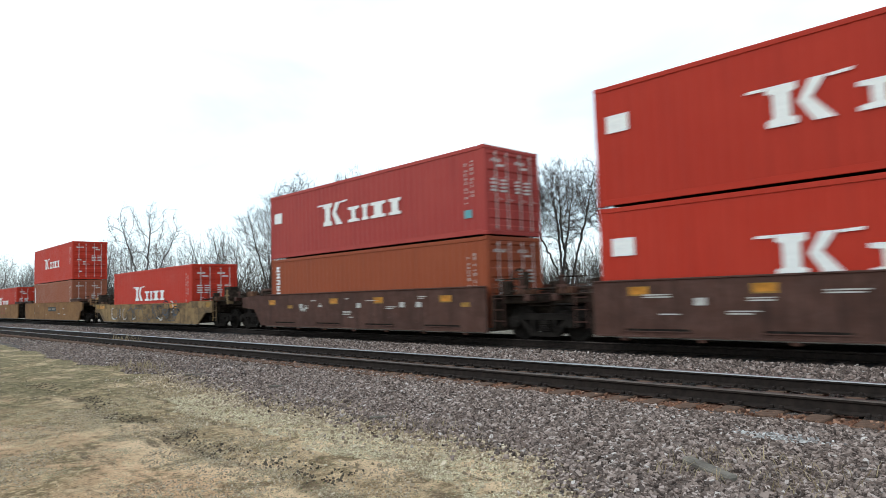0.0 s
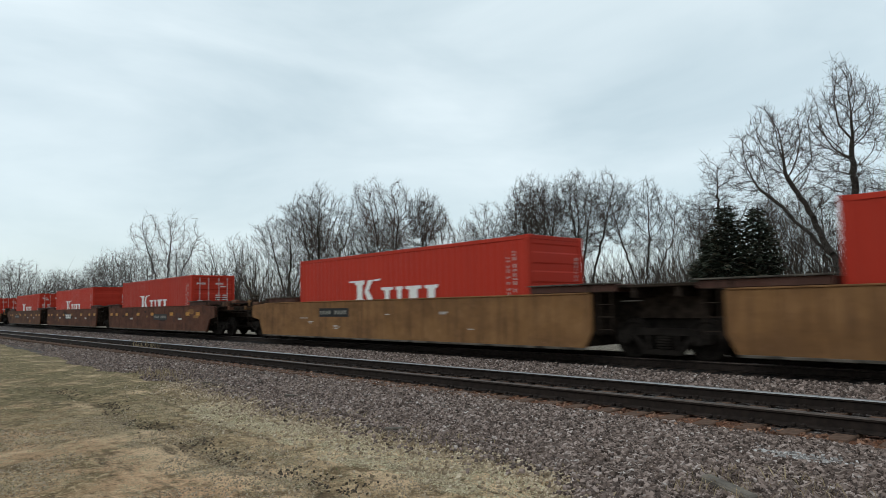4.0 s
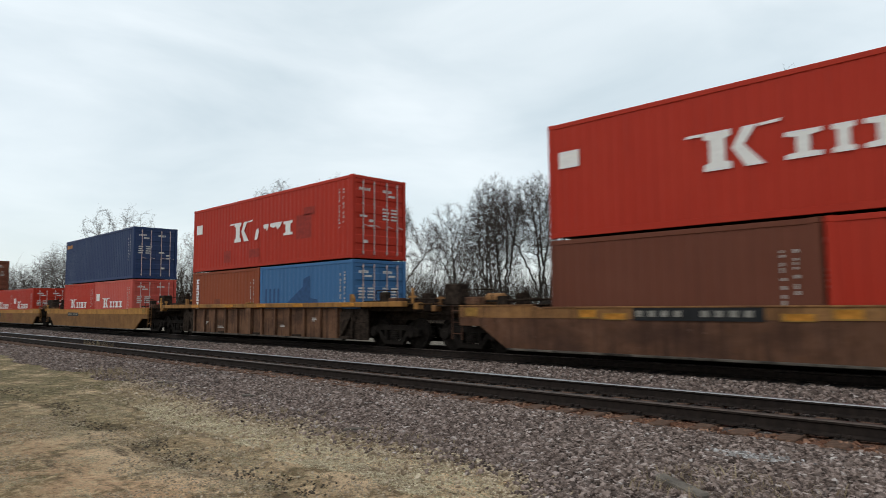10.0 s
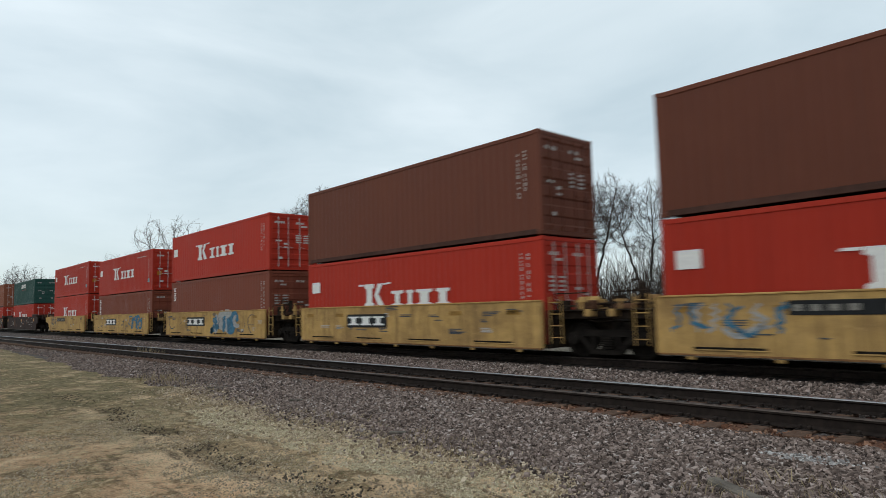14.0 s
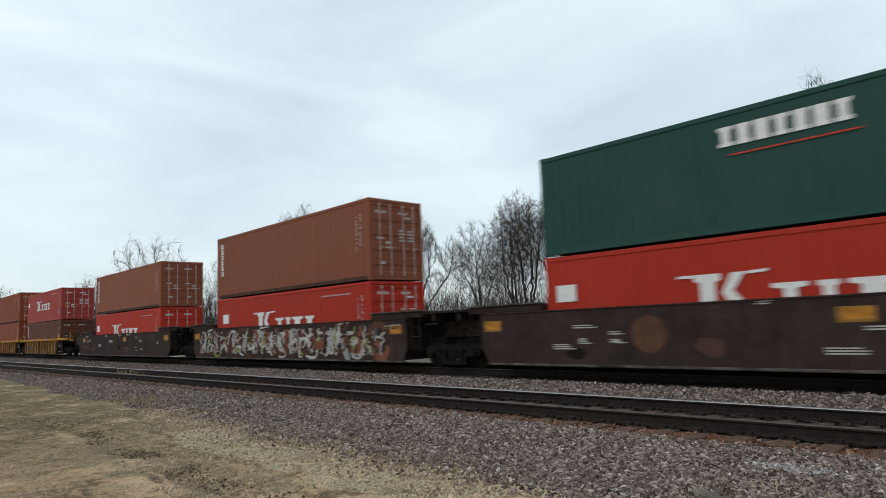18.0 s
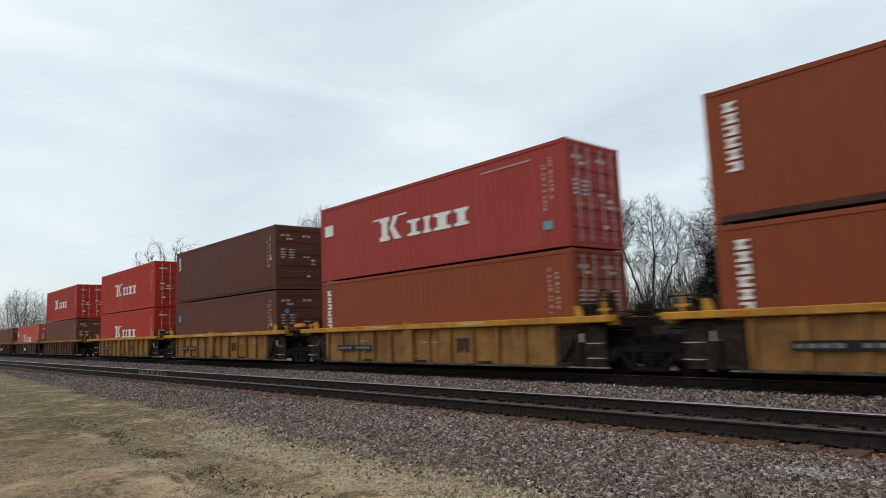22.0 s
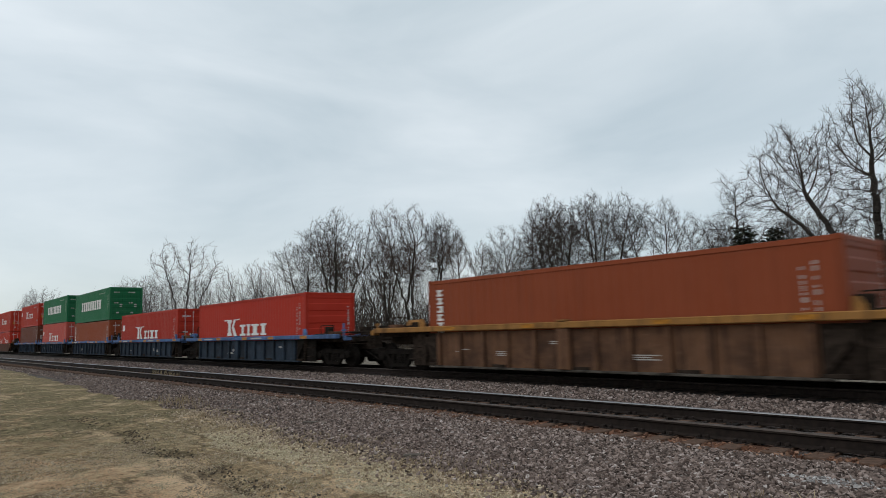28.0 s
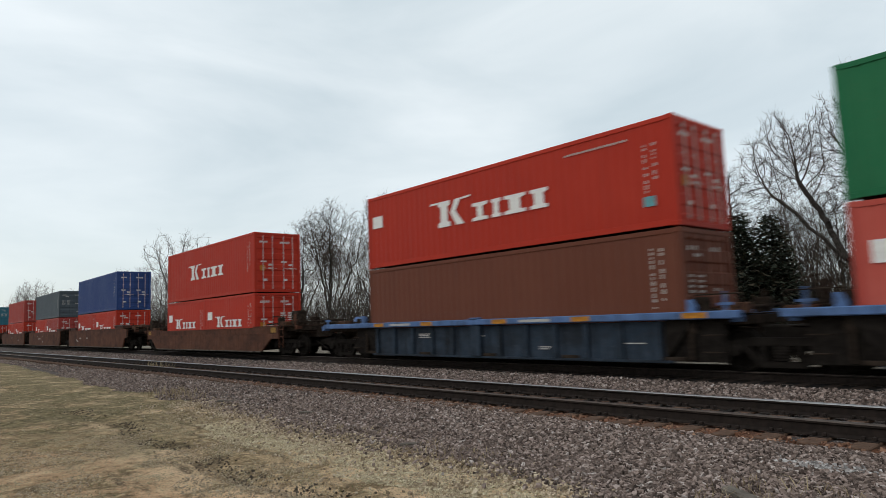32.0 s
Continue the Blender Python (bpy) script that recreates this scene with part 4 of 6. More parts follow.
    if style.startswith("K"):
        dx = 0.32 if "x" in style else 0.0
        logo_blocks(box, L, H, "w" in style, 0.03 if "h" in style else 0.0, 0.22 * dx)
        if "m" in style:
            part("data_panel", shared(("data_panel",), lambda: bars([(0, 0, 0.58, 0.42)])), M_WHITE, box, "white data panel", at=(0.32 + dx, 0.0, H - 1.16))
        if "s" in style:
            part("sticker", shared(("sticker",), lambda: bars([(0, 0, 0.30, 0.24)])), M_TEALP, box, "teal sticker", at=(L - 0.86, 0.0, 0.52))
        if "u" in style:
            part("web_line", shared(("web_line",), lambda: bars([(i * 0.16, 0, 0.11, 0.05) for i in range(12)])), M_OFFWHITE, box, "line of white bars", at=(L - 3.1, 0.0, H - 0.40), kind="stuff")
    elif style.startswith("G"):
        word_blocks(box, 2.6, H * 0.375, 6.95, 0.78, 9)
        part("web_line", shared(("web_line",), lambda: bars([(i * 0.16, 0, 0.11, 0.05) for i in range(12)])), M_OFFWHITE, box, at=(L - 3.4, 0.0, H - 0.40), kind="stuff")
    elif style.startswith("C"):
        word_blocks(box, 4.75, H * 0.70, 2.55, 0.42, 7)
        part("stripe", shared(("stripe",), lambda: bars([(0, 0, 2.4, 0.035)])), M_REDP, box, "thin red stripe", at=(4.95, 0.0, H * 0.62))
    elif style.startswith("V"):
        side_word(box, H, int(style[1:] or 6))
    elif style.startswith("P"):
        part("logo_panel", shared(("logo_panel",), lambda: bars([(i * 0.19, 0, 0.15, 0.22) for i in range(6)])), M_ORANGE, box, "yellow painted mark", at=(0.28, 0.0, H - 0.52), kind="stuff")
    for x, z, w, h, m in {"blue": tuple((0.40 + 0.30 * i, 0.95, 0.13, 0.75, M_BLUEDARK) for i in range(4)), "orange": ((1.6, 0.5, 0.9, 0.5, M_ORANGEDARK), (2.2, 1.0, 0.5, 0.35, M_ORANGEDARK))}.get(colour if L < 8 else "", ()):
        part("paint_patch", shared(("paint_patch", w, h), lambda: bars([(0, 0, w, h)], 0.002)), m, box, "fresher patch of paint", at=(x, 0.018, z))
    if colour == "blue" and L < 8:
        part("paint_patch", flat([(0.5, 0.35), (4.0, 0.30), (4.0, 1.25), (3.55, 1.30), (3.50, 2.12), (3.10, 2.02), (3.05, 1.72), (1.6, 0.92), (0.5, 0.85)], depth=0.002), M_BLUEDARK, box, "fresher dark blue paint", at=(0, 0.018, 0))
    if colour == "maroon":
        for i, (z, w, h) in enumerate(((0.50, 0.20, 0.16), (0.46, 0.20, 0.13), (0.36, 0.20, 0.10))):
            part("data_sticker", shared(("data_sticker", h), lambda: bars([(0, 0, w, h)])), (M_ORANGE, M_OFFWHITE, M_ORANGE)[i], box, "square yellow or white data sticker", at=(L - 0.58 - 0.12 * (i == 2), 0.0, H * z))
        if not style:
            dot = shared(("round_sticker",), lambda: Shape().lathe([(0.0, -0.003), (0.20, -0.003), (0.20, 0.0)], (0, 0, 0), 20))
            part("round_sticker", dot, M_BLUEDOT, box, "round blue sticker", at=(0.62, -0.002, H * 0.70))
            part("round_sticker", dot, M_BLUEDOT, box, "round blue sticker", at=pose(L + 0.03, 0.52, H * 0.68, 0, 0, 90) @ Matrix.Scale(0.62, 4))
    if "w" in style:
        for x, z, w, h in ((8.7, 0.9, 1.0, 0.9), (9.2, 1.75, 0.7, 0.3), (5.2, 0.4, 0.8, 0.35), (3.0, 0.3, 0.6, 0.5)):
            part("paint_patch", shared(("paint_patch", w, h), lambda: bars([(0, 0, w, h)], 0.002)), M_REDDARK, box, "fresher patch of paint", at=(x, 0.018, z))
    return box


def rod_mesh(h):
    s = Shape().tube((0, 0, 0.02), (0, 0, h - 0.02), 0.019, 6)
    for z in (0.10, h * 0.36, h * 0.68, h - 0.10):
        s.box(-0.03, 0.012, -0.030, 0.030, z - 0.03, z + 0.03)
    return s.tube((0.02, 0, h * 0.40), (0.02, 0.24, h * 0.38), 0.012, 5)


def turned(s):
    """The verts and faces of a shape in xz, turned to face +x."""
    return [(-y, x, z) for x, y, z in s.v], s.f


# ---- well cars ----
CARY = 14.68


def wheel_mesh():
    return Shape().lathe([(0.0, -0.06), (0.10, -0.07), (0.13, -0.02), (0.36, -0.015), (0.40, -0.06), (0.455, -0.06), (0.460, 0.04), (0.485, 0.05), (0.485, 0.075), (0.40, 0.075),
                          (0.36, 0.03), (0.13, 0.03), (0.10, 0.05), (0.0, 0.05)], (0, 0, 0), 22)


def frame_mesh():
    """A cast truck sideframe with its bowed lower bar."""
    s = Shape().prism([(-1.16, -0.06), (-1.16, 0.14), (-0.98, 0.20), (-0.62, 0.26), (0.62, 0.26), (0.98, 0.20), (1.16, 0.14), (1.16, -0.06), (0.98, -0.10), (0.80, 0.02), (0.62, 0.10), (-0.62, 0.10),
                       (-0.80, 0.02), (-0.98, -0.10)], -0.08, 0.08)
    s.prism([(-0.78, 0.06), (-0.66, 0.12), (-0.36, -0.22), (0.36, -0.22), (0.66, 0.12), (0.78, 0.06), (0.44, -0.34), (-0.44, -0.34)], -0.07, 0.07)
    s.box(-0.40, -0.30, -0.07, 0.07, -0.24, 0.12)
    s.box(0.30, 0.40, -0.07, 0.07, -0.24, 0.12)
    for x in (-0.9, 0.9):
        s.lathe([(0.0, -0.17), (0.11, -0.17), (0.13, -0.14), (0.13, -0.06), (0.0, -0.06)], (x, 0, 0.0), 12)
    return s


def spring_mesh():
    prof = [(0.0, 0.0)]
    for k in range(5):
        prof += [(0.17, 0.06 * k), (0.21, 0.06 * k + 0.015), (0.21, 0.06 * k + 0.04), (0.17, 0.06 * k + 0.055)]
    prof.append((0.0, 0.30))
    s = Shape().lathe(prof, (0, 0, 0), 10)
    s.v = [(x, z * 0.5, y - 0.21) for x, y, z in s.v]
    return s


def truck(car, x):
    """Two-axle truck under a car."""
    t = part("truck", shared(("truck",), lambda: Shape().cbox(-0.22, 0.22, -1.0, 1.0, -0.06, 0.16, 0.03).tube((0, 0, 0.16), (0, 0, 0.30), 0.30, 14)), M_DARK, car, "sooty cast-steel two-axle truck", at=(x, 0, 0.83))
    for y, r in ((-1.0, 0), (1.0, 180)):
        part("sideframe", shared(("sideframe",), frame_mesh), M_DARK, t, at=pose(0, y, 0, 0, 0, r))
        part("spring_nest", shared(("spring_nest",), spring_mesh), M_DARK, t, at=(0, y, 0))
    for dx in (-0.9, 0.9):
        part("axle", shared(("axle",), lambda: Shape().tube((0, -0.8, 0), (0, 0.8, 0), 0.085, 10)), M_DARK, t, at=(dx, 0, 0))
        for y, r in ((-0.75, 0), (0.75, 180)):
            part("wheel", shared(("wheel",), wheel_mesh), M_DARK, t, at=pose(dx, y, 0, 0, 0, r))


def ladder(car, x, y, z0, z1, mat):
    s = Shape().tube((0, 0, 0), (0, 0, z1 - z0), 0.016, 6).tube((0.36, 0, 0), (0.36, 0, z1 - z0), 0.016, 6)
    n = max(2, int((z1 - z0) / 0.26))
    for i in range(n):
        z = (i + 0.5) * (z1 - z0) / n
        s.tube((0, 0, z), (0.36, 0, z), 0.013, 5)
    part("ladder", shared(("ladder", round(z1 - z0, 2)), lambda: s), mat, car, "bent steel grab irons", at=(x, y, z0))


def coupler(car, x, sgn):
    part("coupler", shared(("coupler",), lambda: Shape().cbox(0, 0.75, -0.12, 0.12, -0.12, 0.12, 0.02).prism([(0.72, -0.16), (1.02, -0.16), (1.06, 0.0), (1.02, 0.16), (0.72, 0.16)], -0.20, 0.20)
         .tube((0.1, -0.35, 0.05), (0.95, -0.30, -0.30), 0.03, 6)), M_DARK, car, "rusty knuckle coupler and air hose", at=pose(x, 0, 0.95, 0, 0, 0 if sgn > 0 else 180))


def platform(car, x0, x1, z, mat, sgn, kit=0):
    """The deck over a truck with its walkway, pipes and tanks; sgn says which way it points."""
    a, b = min(x0, x1), max(x0, x1)
    part("end_platform", Shape().cbox(a, b, -1.05, 1.05, z - 0.26, z - 0.06, 0.015).box(a, b, -0.35, 0.35, z - 0.55, z - 0.26), M_GRIME, car, "grimy steel end platform")
    part("walkway", Shape().cbox(a, b, -1.25, 1.25, z - 0.055, z - 0.02, 0.008), M_GRIME, car, "grimy steel walkway plate")
    m = (a + b) / 2
    if kit % 2 == 0:
        part("air_reservoir", shared(("air_reservoir",), lambda: Shape().lathe([(0.0, -0.45), (0.14, -0.43), (0.21, -0.34), (0.21, 0.34), (0.14, 0.43), (0.0, 0.45)], (0, 0, 0), 16)), mat, car, "dirt-caked brake air tank", at=pose(m, -0.45, z + 0.15, 0, 0, 90) @ Matrix.Scale(0.78, 4))
    part("valve_box", shared(("valve_box",), lambda: Shape().cbox(-0.20, 0.20, -0.16, 0.16, 0, 0.34, 0.02).tube((0.1, 0, 0.34), (0.1, 0, 0.52), 0.05, 8).tube((-0.2, 0, 0.15), (-0.9, 0, 0.10), 0.025, 6)), M_GRIME, car,
         "grimy brake valve and pipe", at=pose(m + 0.25, 0.45, z - 0.02, 0, 0, 20 * kit))
    if kit % 3 == 0:
        part("brake_wheel", shared(("brake_wheel",), lambda: Shape().lathe([(0.24, -0.015), (0.28, -0.015), (0.28, 0.015), (0.24, 0.015), (0.24, -0.015)], (0, 0, 0), 18).box(-0.25, 0.25, -0.01, 0.01, -0.015, 0.015)
             .box(-0.015, 0.015, -0.01, 0.01, -0.25, 0.25).tube((0, 0, 0), (0, 0.25, 0), 0.03, 6)), M_GRIME, car, "spoked hand-brake wheel", at=pose(m, -0.95, z + 0.42, 0, 0, 0))
        part("brake_stand", shared(("brake_stand",), lambda: Shape().cbox(-0.09, 0.09, -0.07, 0.07, 0, 0.62, 0.01)), M_GRIME, car, at=(m, -0.66, z - 0.02))
    part("brake_pipe", Shape().tube((a, -0.9, z + 0.05), (b, -0.86, z + 0.12), 0.03, 6), M_GRIME, car)
    part("brake_pipe", Shape().tube((a, 0.75, z + 0.02), (b, 0.72, z + 0.16), 0.028, 6), M_GRIME, car)
    part("junction_box", shared(("junction_box", kit % 2), lambda: Shape().cbox(-0.16, 0.16, -0.12, 0.12, 0, 0.24 + 0.14 * (kit % 2), 0.02)), M_GRIME, car, at=(m - 0.55 * sgn, -0.80, z - 0.02))
    part("cross_pipe", shared(("cross_pipe",), lambda: Shape().tube((0, -1.2, 0), (0, 1.2, 0.04), 0.035, 6)), M_GRIME, car, at=(b - 0.12 if sgn > 0 else a + 0.12, 0, z + 0.10))
    part("cut_lever", shared(("cut_lever",), lambda: Shape().tube((0, -1.30, 0), (0, -0.1, -0.06), 0.018, 5)), M_GRIME, car, at=(b - 0.04 if sgn > 0 else a + 0.04, 0, z - 0.30))
    out = b if sgn > 0 else a
    part("end_beam", shared(("end_beam",), lambda: Shape().cbox(-0.09, 0.09, -1.30, 1.30, -0.20, -0.015, 0.02)), mat, car, at=(out - 0.12 * sgn, 0, z))
    part("corner_stanchion", shared(("corner_stanchion", kit % 2), lambda: Shape().cbox(-0.035, 0.035, -0.03, 0.03, 0, 0.26 + 0.22 * (kit % 2), 0.008).box(-0.16, 0.16, -0.02, 0.02, 0.18, 0.24)), mat, car, "painted steel stanchion", at=(out - 0.34 * sgn, -1.20, z - 0.02))
    part("tool_box", shared(("tool_box", kit % 3), lambda: Shape().cbox(-0.28, 0.28, -0.14, 0.14, 0, 0.13 + 0.05 * (kit % 3), 0.02).box(-0.24, 0.24, -0.155, -0.14, 0.04, 0.11)), PAINT["carochre" if kit % 2 else "cardirt"], car, "rust-brown steel box", at=(m + 0.30 * sgn, -1.02, z - 0.02))
    part("hand_rail", Shape().tube((m - 0.5 * sgn, -1.22, z - 0.02), (m - 0.5 * sgn, -1.22, z + 0.40), 0.016, 6).tube((m + 0.5 * sgn, -1.22, z - 0.02), (m + 0.5 * sgn, -1.22, z + 0.40), 0.016, 6)
         .tube((m - 0.5 * sgn, -1.22, z + 0.40), (m + 0.5 * sgn, -1.22, z + 0.40), 0.016, 6), M_GRIME, car, "bent tube hand rail")


def inside(car, half, mat):
    """Well floor: cross bearers and the bulkheads at both ends."""
    for i in range(5):
        x = -half + 0.4 + i * (2 * half - 0.8) / 4
        part("cross_bearer", shared(("cross_bearer",), lambda: Shape().cbox(-0.28, 0.28, -1.36, 1.36, 0.60, 0.685, 0.01)), M_GRIME, car, at=(x, 0, 0))
    for sgn in (-1, 1):
        part("bulkhead", shared(("bulkhead",), lambda: Shape().cbox(-0.04, 0.04, -1.34, 1.34, 0.62, 1.60, 0.01)), M_GRIME, car, at=(sgn * half, 0, 0))


def reflectors(car, xs, z, mat=None, w=0.42, h=0.16, y=-1.484):
    for x in xs:
        if mat is None and y > -1.5:
            part("old_patch", shared(("old_patch", w, h), lambda: bars([(-w * 0.62, -h * 0.72, w * 1.2, h * 1.3)], 0.003)), M_OLDSHEET, car, "faded older yellow patch", at=(x, y + 0.002, z))
        part("reflector", shared(("reflector", w, h), lambda: bars([(-w / 2, -h / 2, w, h)])), mat or M_ORANGE, car, "yellow reflective sheet", at=(x, y, z))


def number_board(car, x, z, w, h, y=-1.486, chars=9):
    b = part("number_board", shared(("number_board", w, h), lambda: bars([(0, 0, w, h)])), M_BLACK, car, "black painted number field", at=(x, y, z))
    step = (w - 0.16) / chars
    if chars == 3:
        for i in range(3):
            part("board_block", shared(("board_block", w, h, i % 2), lambda: flat(slab_serif(step * 0.86, h * 0.66, step * (0.34 + 0.2 * (i % 2))))), M_WHITE, b, at=(0.10 + i * step, -0.004, h * 0.17))
        return
    part("number_text", shared(("number_bars", w, h, chars), lambda: bars([(0.08 + i * step, h * 0.28, step * 0.56, h * 0.44) for i in range(chars) if i != 4 or chars < 6])), M_DIM, b, "row of worn white bars", at=(0, -0.004, 0), kind="stuff")


def data_bars(car, seed, x0, x1, z0, z1, n, y=-1.484, mat=None):
    r = random.Random(seed)
    for i in range(n):
        w = r.uniform(0.25, 0.8)
        part("stencil_text", shared(("stencil_bars", seed, i), lambda: bars([(0, 0.05 * k, w * r.uniform(0.5, 1), 0.028) for k in range(r.choice((1, 2, 3)))])), mat or M_OFFWHITE, car, at=(r.uniform(x0, x1), y, r.uniform(z0, z1)), kind="stuff")


def smears(car, seed, x0, x1, z0, z1, n, y, mats):
    """Scuffed and repainted patches: uneven flat shapes just proud of the side."""
    r = random.Random(seed)
    for i in range(n):
        w, h = r.uniform(0.35, 1.3), r.uniform(0.12, 0.42)
        k = 9
        out = [(w * 0.5 * math.cos(6.283 * j / k) * r.uniform(0.7, 1.2), h * 0.5 * math.sin(6.283 * j / k) * r.uniform(0.6, 1.25)) for j in range(k)]
        part("scuffed_patch", flat(out, 0.0, 0.0, 0.0015 + 0.0003 * (i % 4)), mats[i % len(mats)], car, at=(r.uniform(x0, x1), y, r.uniform(z0 + 0.2, z1 - 0.2)))


def graffiti(car, seed, x0, x1, z0, z1, n, mats, y=-1.486, thick=0.10):
    """Sprayed strokes: bent ribbons just proud of the side."""
    r = random.Random(seed)
    for i in range(n):
        cx, cz = x0 + (i + r.random()) * (x1 - x0) / n, r.uniform(z0 + 0.25, z1 - 0.25)
        rad, a0, sweep = r.uniform(0.14, 0.40), r.uniform(0, 6.28), r.uniform(1.8, 4.6) * r.choice((-1, 1))
        pts = []
        for k in range(9):
            a = a0 + sweep * k / 8
            pts.append((cx + rad * 1.15 * math.cos(a) + 0.05 * k * r.uniform(-0.4, 0.6), min(max(cz + rad * math.sin(a) * 1.2, z0), z1)))
        if r.random() < 0.35:
            pts = [(cx + r.uniform(-0.1, 0.1) + 0.02 * k, z0 + (z1 - z0) * (0.1 + 0.1 * k)) for k in range(9)]
        s = Shape()
        w = thick * r.uniform(0.5, 1.2)
        left, right = [], []
        for k, (px, pz) in enumerate(pts):
            qx, qz = pts[min(k + 1, 8)]
            ox, oz = pts[max(k - 1, 0)]
            dx, dz = qx - ox, qz - oz
            ln = math.hypot(dx, dz) or 1
            ww = w * (0.55 + 0.45 * math.sin(math.pi * k / 8))
            left.append((px - dz / ln * ww, pz + dx / ln * ww))
            right.append((px + dz / ln * ww, pz - dx / ln * ww))
        vs = [(a, 0, b) for a, b in left] + [(a, 0, b) for a, b in right] + [(a, -0.003 - 0.0004 * (i % 9), b) for a, b in left] + [(a, -0.003 - 0.0004 * (i % 9), b) for a, b in right]
        fs = [(18 + k, 19 + k, 28 + k, 27 + k) for k in range(8)] + [(k, k + 18, k + 19, k + 1) for k in range(8)] + [(9 + k, 10 + k, 28 + k, 27 + k) for k in range(8)]
        part("sprayed_stroke", s.add(vs, fs), mats[i % len(mats)], car, "sprayed graffiti stroke", at=(0, y, 0))


def well_car(u, kind, paint, left, right, label, kit=0, chord=None):
    """One well of the train, u at its middle. left and right: "j" joined to the next well over a shared truck, "e" an end with its own truck."""
    car = thing("well_car", label, "railway car", "well cars of the train")
    car.matrix_basis = pose(0, CARY, 0)
    MOVING.append((car, u, CARY, 0.0))
    mat = PAINT[paint]
    if kind == "A":  # long wells with straight deep sides under a set-back end hood
        h, hj = 8.75, 8.22
        line = [(-hj, 1.90), (-hj, 1.0), (-hj + 0.22, 0.60)] if left == "j" else [(-h - 0.32, 1.90), (-h - 1.15, 1.84), (-h - 1.15, 1.34), (-h - 0.42, 1.22), (-h - 0.10, 0.60)]
        line += [(hj - 0.22, 0.60), (hj, 1.0), (hj, 1.90)] if right == "j" else [(h + 0.10, 0.60), (h + 0.42, 1.22), (h + 1.15, 1.34), (h + 1.15, 1.84), (h + 0.32, 1.90)]
        xl, xr = (-hj + 0.24 if left == "j" else -h), (hj - 0.24 if right == "j" else h)
        for y0, y1 in ((-1.48, -1.40), (1.40, 1.48)):
            part("side_sill", shared(("sill_a", y0, left, right), lambda: Shape().prism(line, y0, y1)), mat, car)
            part("bottom_flange", shared(("flange_a", y0, left, right), lambda: Shape().cbox(xl, xr, y0 - 0.03, y1 + 0.03, 0.545, 0.605, 0.01)), M_EDGE, car, "dusty worn lower flange")
            part("top_flange", shared(("top_a", y0, left, right), lambda: Shape().cbox(0.05 - (hj if left == "j" else h), (hj if right == "j" else h) - 0.05, y0 - 0.025, y1 + 0.03, 1.902, 1.945, 0.01)), mat, car)
        for sgn in (-1, 1):
            # hood darker than the sides: soot, and the overhang's shade put into the paint
            part("end_hood", shared(("end_hood", sgn), lambda: Shape().cbox(min(6.22 * sgn, (h + 0.1) * sgn), max(6.22 * sgn, (h + 0.1) * sgn), -1.36, 1.36, 1.95, 2.13, 0.015)), PAINT["carblack"] if paint == "carblack" else PAINT["cardark"], car, "sooty raised end hood, darkened for overhang shade")
            part("hood_edge", shared(("hood_edge", sgn), lambda: Shape().cbox(min(6.18 * sgn, (h + 0.2) * sgn), max(6.18 * sgn, (h + 0.2) * sgn), -1.43, -1.30, 2.132, 2.17, 0.008)), M_EDGE, car, "worn bright hood edge")
        inside(car, 7.9, mat)
        for sgn, end in ((-1, left), (1, right)):
            part("bulkhead", shared(("end_plate_a",), lambda: Shape().cbox(-0.03, 0.03, -1.40, 1.40, 0.9, 2.10, 0.01)), M_GRIME, car, at=(sgn * (8.12 if end == "j" else 8.6), 0, 0))
            ladder(car, sgn * (8.55 if end == "j" else 10.05) - 0.18, -1.36 if end == "j" else -1.50, 0.9, 2.1 if end == "j" else 1.9, M_GRIME)
            if end == "e":
                truck(car, sgn * 9.25)
                platform(car, sgn * 8.76, sgn * 11.1, 1.86, mat, sgn, kit + 2)
                coupler(car, sgn * 11.0, sgn)
            else:
                part("drawbar", shared(("drawbar",), lambda: Shape().cbox(-0.6, 0.6, -0.3, 0.3, 1.0, 1.32, 0.03)), M_DARK, car, at=(sgn * 9.3, 0, 0))
        if right == "j":
            part("bridge_plate", shared(("bridge_plate",), lambda: Shape().cbox(8.80, 10.86, -1.30, 1.30, 2.03, 2.10, 0.012).box(8.9, 10.7, -0.45, 0.45, 1.30, 2.03).box(9.2, 9.32, -1.25, 1.25, 1.80, 2.03).box(10.3, 10.42, -1.25, 1.25, 1.80, 2.03)), M_GRIME, car, "sooty plate bridging two wells")
            part("grab_iron", shared(("grab_a",), lambda: Shape().tube((9.0, -1.33, 1.72), (9.5, -1.33, 1.72), 0.014, 6)), M_EDGE, car)
            truck(car, 9.83)
    elif kind == "B":  # single cars whose sides slope up over their trucks
        low = [(-7.35, 0.58), (7.35, 0.58), (8.25, 1.14), (9.0, 1.14), (9.0, 1.36), (-9.0, 1.36), (-9.0, 1.14), (-8.25, 1.14)]
        top = [(-9.0, 1.363), (9.0, 1.363), (9.0, 1.66), (6.45, 1.66), (6.25, 1.60), (-6.25, 1.60), (-6.45, 1.66), (-9.0, 1.66)]
        for y0, y1 in ((-1.48, -1.40), (1.40, 1.48)):
            part("side_sill", shared(("sill_b", y0), lambda: Shape().prism(low, y0, y1)), mat, car)
            part("top_chord", shared(("chord_b", y0), lambda: Shape().prism(top, y0 - 0.012, y1 + 0.012)), PAINT[chord or paint], car)
            part("bottom_flange", shared(("flange_b", y0), lambda: Shape().cbox(-7.3, 7.3, y0 - 0.03, y1 + 0.03, 0.53, 0.585, 0.01)), M_EDGE, car, "dusty worn lower flange")
